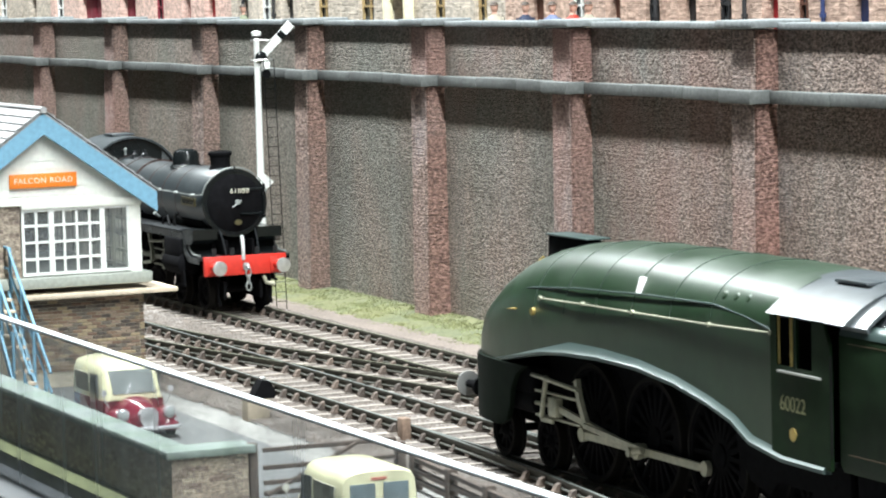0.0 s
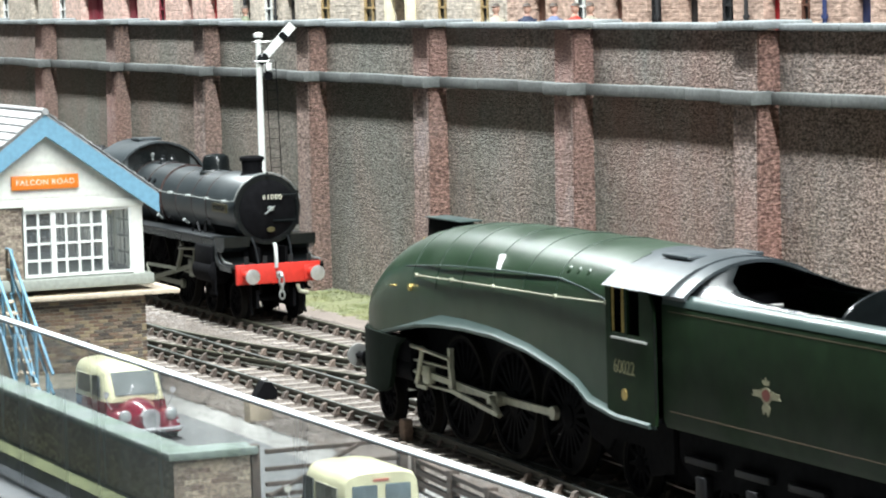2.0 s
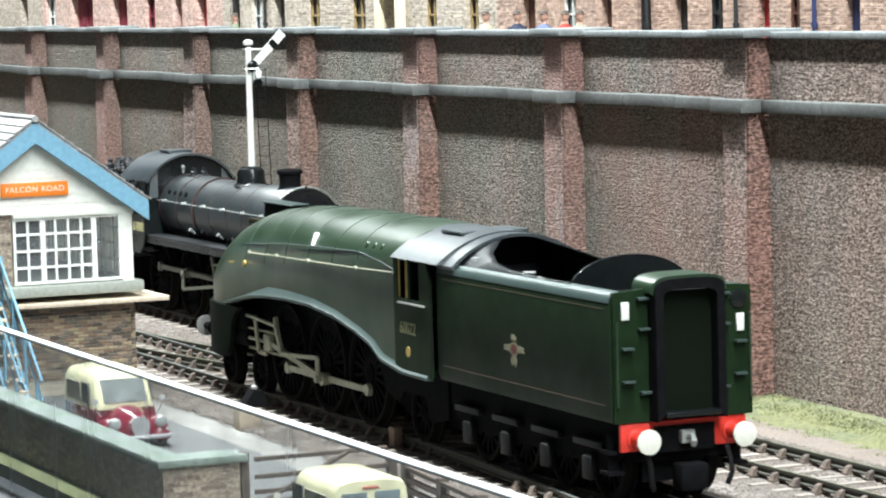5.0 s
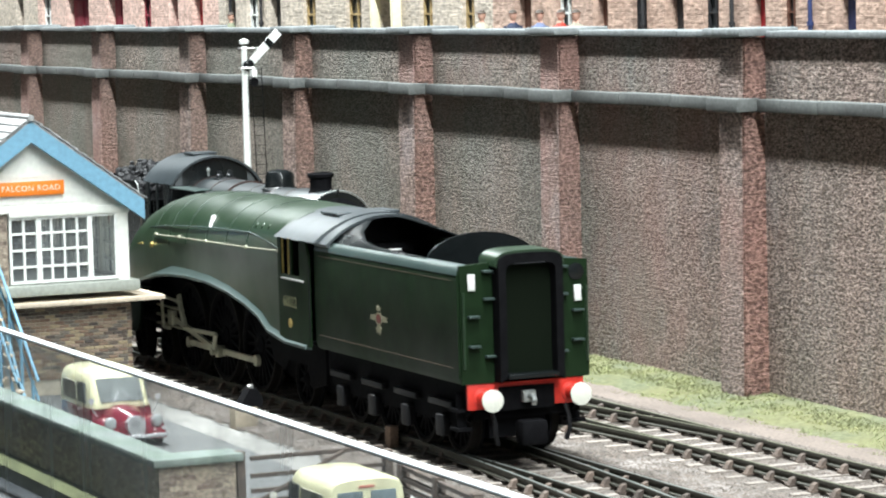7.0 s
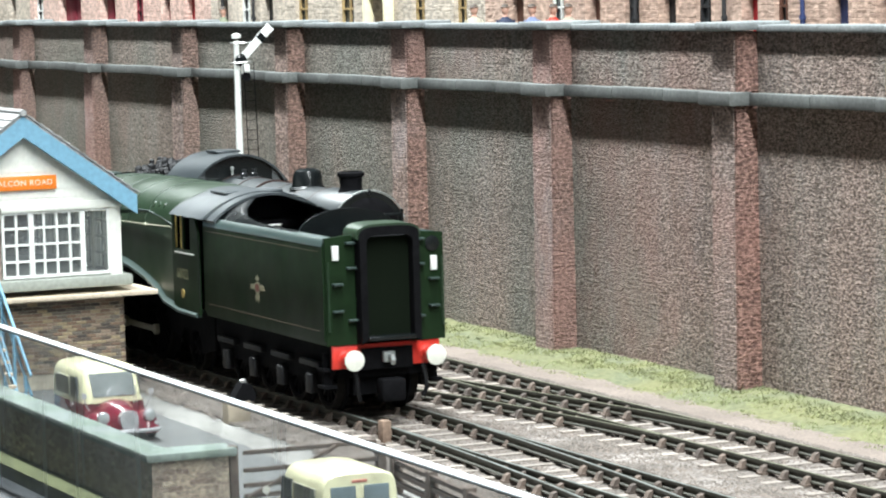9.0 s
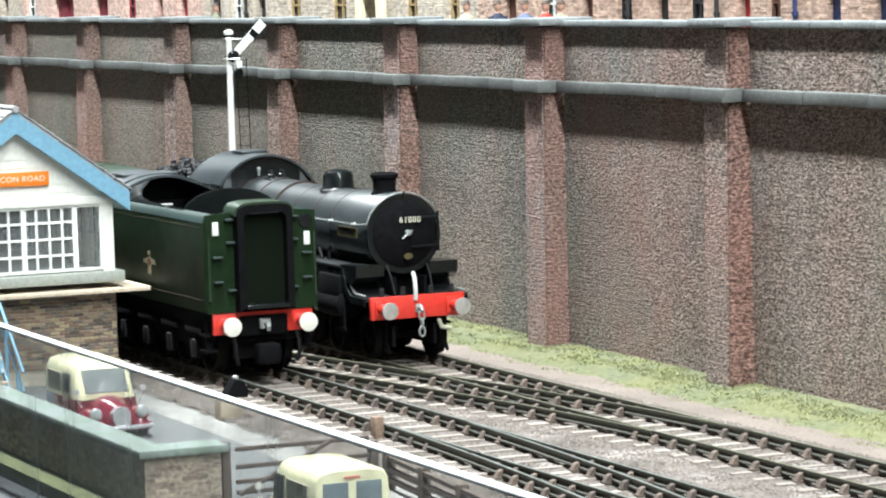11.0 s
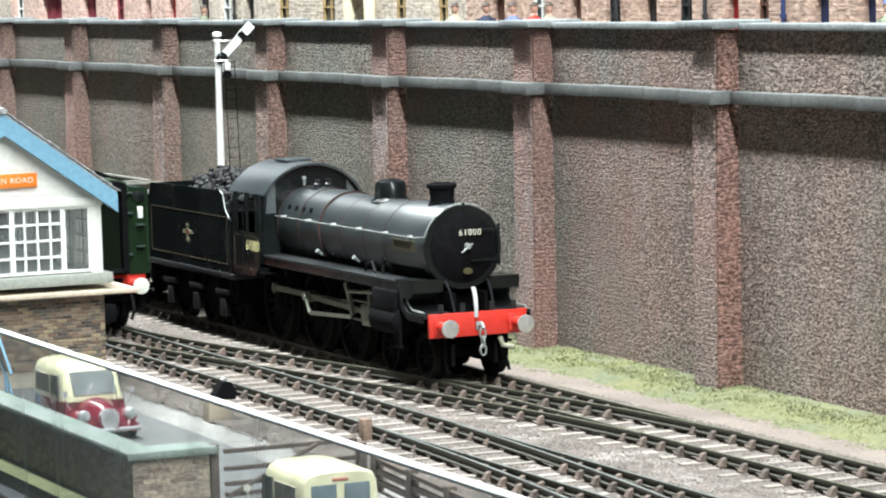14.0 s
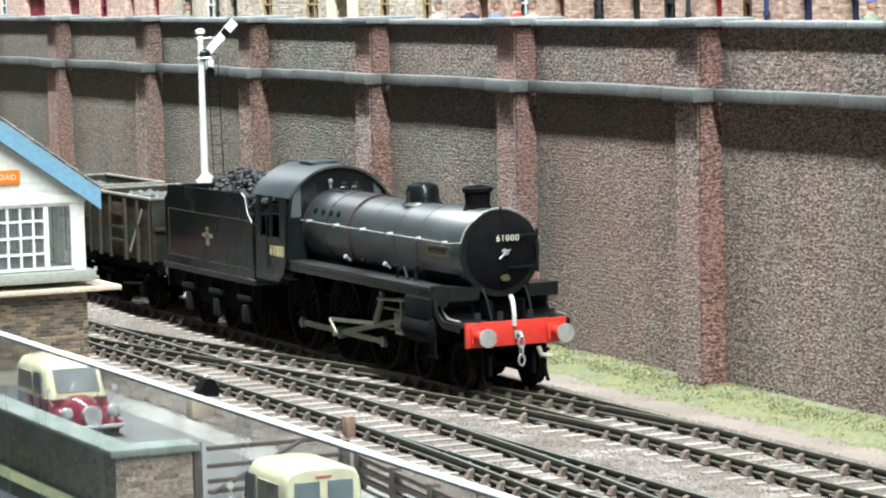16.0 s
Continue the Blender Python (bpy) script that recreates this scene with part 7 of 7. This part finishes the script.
def wagon(x):
    w = thing("mineral_wagon", "rusty grey steel mineral wagon loaded with coal", "wagon", (x, YB, 0), group="coal train")
    bm = bmesh.new()
    for side in (-1, 1):
        a, c = sorted((side * 16.4, side * 15.7))
        box(bm, -66, 0, a, c, 17.6, 38.6)
    for x0 in (-66, -0.7):
        box(bm, x0, x0 + 0.7, -15.7, 15.7, 17.6, 38.6)
    box(bm, -65.3, -0.7, -15.7, 15.7, 17.6, 18.6)
    part("steel_body", bm, M_WAGON, w, "rust-streaked grey steel body")
    bm = bmesh.new()
    for side in (-1, 1):
        a, c = sorted((side * 16.9, side * 15.5))
        box(bm, -66.4, 0.4, a, c, 38.3, 39.3, 0.2)
    box(bm, -66.6, -65.4, -15.5, 15.5, 38.3, 39.3, 0.2)
    box(bm, -0.6, 0.6, -15.5, 15.5, 38.3, 39.3, 0.2)
    part("top_rim", bm, M_RIM, w, "pale dusty top rim")
    for side in (-1, 1):
        bm = bmesh.new()
        y = side * 16.8
        a, c = sorted((y, y - side * 0.5))
        box(bm, -40.5, -26.5, a, c, 18.4, 36.0, 0.15)
        dr = part("side_door", bm, M_WAGON, w, "hinged steel side door")
        for z in (22.5, 27.0, 31.5):
            bm = bmesh.new()
            a, c = sorted((y + side * 0.5, y))
            box(bm, -39.5, -27.5, a, c, z, z + 1.0)
            part("door_rib", bm, M_WAGON, dr)
        for xx, out in ((-66, 0.0), (-54, 0.5), (-42, 0.6), (-26, 0.6), (-13, 0.5), (-1.4, 0.0)):
            bm = bmesh.new()
            a, c = sorted((y + side * out, y - side * 0.9))
            box(bm, xx, xx + 1.4, a, c, 16.8, 37.8)
            part("stanchion", bm, M_RUST, w, smooth=None)
        bm = bmesh.new()
        loft(bm, [[(xx, y + side * d, z) for xx, z in ((-22, 20), (-20.6, 19.4), (-6.4, 34.6), (-7.8, 35.2))] for d in (0.0, 0.12)])
        part("white_stripe", bm, M_STRIPE, w, "worn white diagonal stripe")
        bm = bmesh.new()
        box(bm, -67, 1, side * 13.2 - 0.6, side * 13.2 + 0.6, 14.0, 17.6)
        for xx in (-51, -15):
            a, c = sorted((side * 12.4, side * 15.2))
            box(bm, xx - 2, xx + 2, a, c, 4.5, 10, 0.4)
            prism(bm, [(xx - 7, 14), (xx - 3, 6), (xx + 3, 6), (xx + 7, 14)], side * 12.2, side * 12.8, "y")
            box(bm, xx - 6.5, xx + 6.5, a, c, 11, 12.4, 0.2)
        part("underframe", bm, M_BLACKM, w)
        bm = bmesh.new()
        tube(bm, [(-33, side * 15.4, 8), (-10, side * 16.2, 9.5), (-4, side * 16.4, 13)], 0.5, 6)
        part("brake_lever", bm, M_BLACKM, w)
    for xx, way in ((0.4, 1), (-66.4, -1)):
        bm = bmesh.new()
        for y in (-6.5, 5.3):
            box(bm, xx - 0.2, xx + 0.8 * way + (0.4 if way < 0 else 0), y, y + 1.2, 18.4, 37)
        box(bm, min(xx, xx + way * 0.7), max(xx, xx + way * 0.7), -15, 15, 28, 29.2)
        part("end_door_rib", bm, M_RUST, w)
        bm = bmesh.new()
        box(bm, min(xx, xx + way * 1.2), max(xx, xx + way * 1.2), -14.5, 14.5, 13, 17.6)
        part("headstock", bm, M_BLACKM, w)
        buffers(w, xx + way * 6.8, way, 15.0, xx + way * 1.2, M_BLACKM, M_BLACKM)
    coal_heap(w, -63, -3, 14, 33.0, 4.0, M_COALPALE, 330, int(-x), 2.2)
    wheels(w, (-51, -15), 6.3, 8, "w")
    return w


M_COALPALE = mat("dusty_coal", (0.10, 0.10, 0.10), 0.7, vary=0.6, fine=500, coarse=200, bump=0.4)
M_RIM = mat("dusty_rim", (0.24, 0.235, 0.20), 0.8, vary=0.3, fine=600, coarse=150, bump=0.1)
M_STRIPE = mat("worn_white", (0.34, 0.34, 0.31), 0.7, vary=0.3, fine=600, coarse=150, bump=0)

BLACK = black_engine()
GREEN = green_engine()
WAGONS = [(wagon(-1284), -258.5), (wagon(-1364), -338.5)]


# ---- what moves: both trains ----
def green_x(t):
    return -413.6 - 36.1725 * t - 0.104178 * t * t - 0.0160107 * t ** 3


def black_x(t):
    return -1024.36 + 15.4493 * t - 0.0153886 * t * t + 0.00409955 * t ** 3


def motions():
    beats = [i * 0.5 for i in range(33)]
    walk(GREEN, [(t, pose(green_x(t) * MM, YA * MM, 0, 0, 0, 180)) for t in beats])
    walk(BLACK, [(t, pose(black_x(t) * MM, YB * MM, 0)) for t in beats])
    for w, gap in WAGONS:
        walk(w, [(t, pose((black_x(t) + gap) * MM, YB * MM, 0)) for t in beats])

    def run(mover, t):
        return green_x(0) - green_x(t) if mover == "a" else black_x(t) - black_x(0)
    quick = [i * 0.2 for i in range(81)]
    for ob, x, y, r, start, mover in ROLLING:
        walk(ob, [(t, pose(x * MM, y * MM, r * MM, 0, start + math.degrees(run(mover, t) / r), 0)) for t in quick])
    for ob, x, y, z, crank, r, phase, mover, kind, extra in RODS:
        rows = []
        for t in quick:
            a = run(mover, t) / r + radians(phase)
            if kind == "turn":
                rows.append((t, pose(x * MM, y * MM, z * MM, 0, math.degrees(a), 0)))
                continue
            if kind in ("eccentric", "link"):
                b = a + radians(crank[1])
                px, pz = x + crank[0] * math.sin(b), z + crank[0] * math.cos(b)
                tilt = math.asin((extra[1] - pz) / extra[0])
                if kind == "eccentric":
                    rows.append((t, pose(px * MM, y * MM, pz * MM, 0, -math.degrees(tilt), 0)))
                else:
                    swing = max(-0.8, min(0.8, (px + extra[0] * math.cos(tilt) - x - extra[0]) / extra[2]))
                    rows.append((t, pose((x + extra[0]) * MM, y * MM, (extra[1] + extra[2]) * MM, 0, -math.degrees(math.asin(swing)), 0)))
                continue
            px, pz = x + crank * math.sin(a), z + crank * math.cos(a)
            if kind == "couple":
                rows.append((t, pose(px * MM, y * MM, pz * MM)))
                continue
            length, cz = extra
            tilt = math.asin((cz - pz) / length)
            if kind == "connect":
                rows.append((t, pose(px * MM, y * MM, pz * MM, 0, -math.degrees(tilt), 0)))
            elif kind == "lever":
                reach = px + length * math.cos(tilt) - x - length
                rows.append((t, pose((x + length + 5.0) * MM, y * MM, (cz + 6.4) * MM, 0, -math.degrees(math.atan2(reach, 9.5)), 0)))
            else:
                rows.append((t, pose((px + length * math.cos(tilt)) * MM, y * MM, cz * MM)))
        walk(ob, rows)


motions()
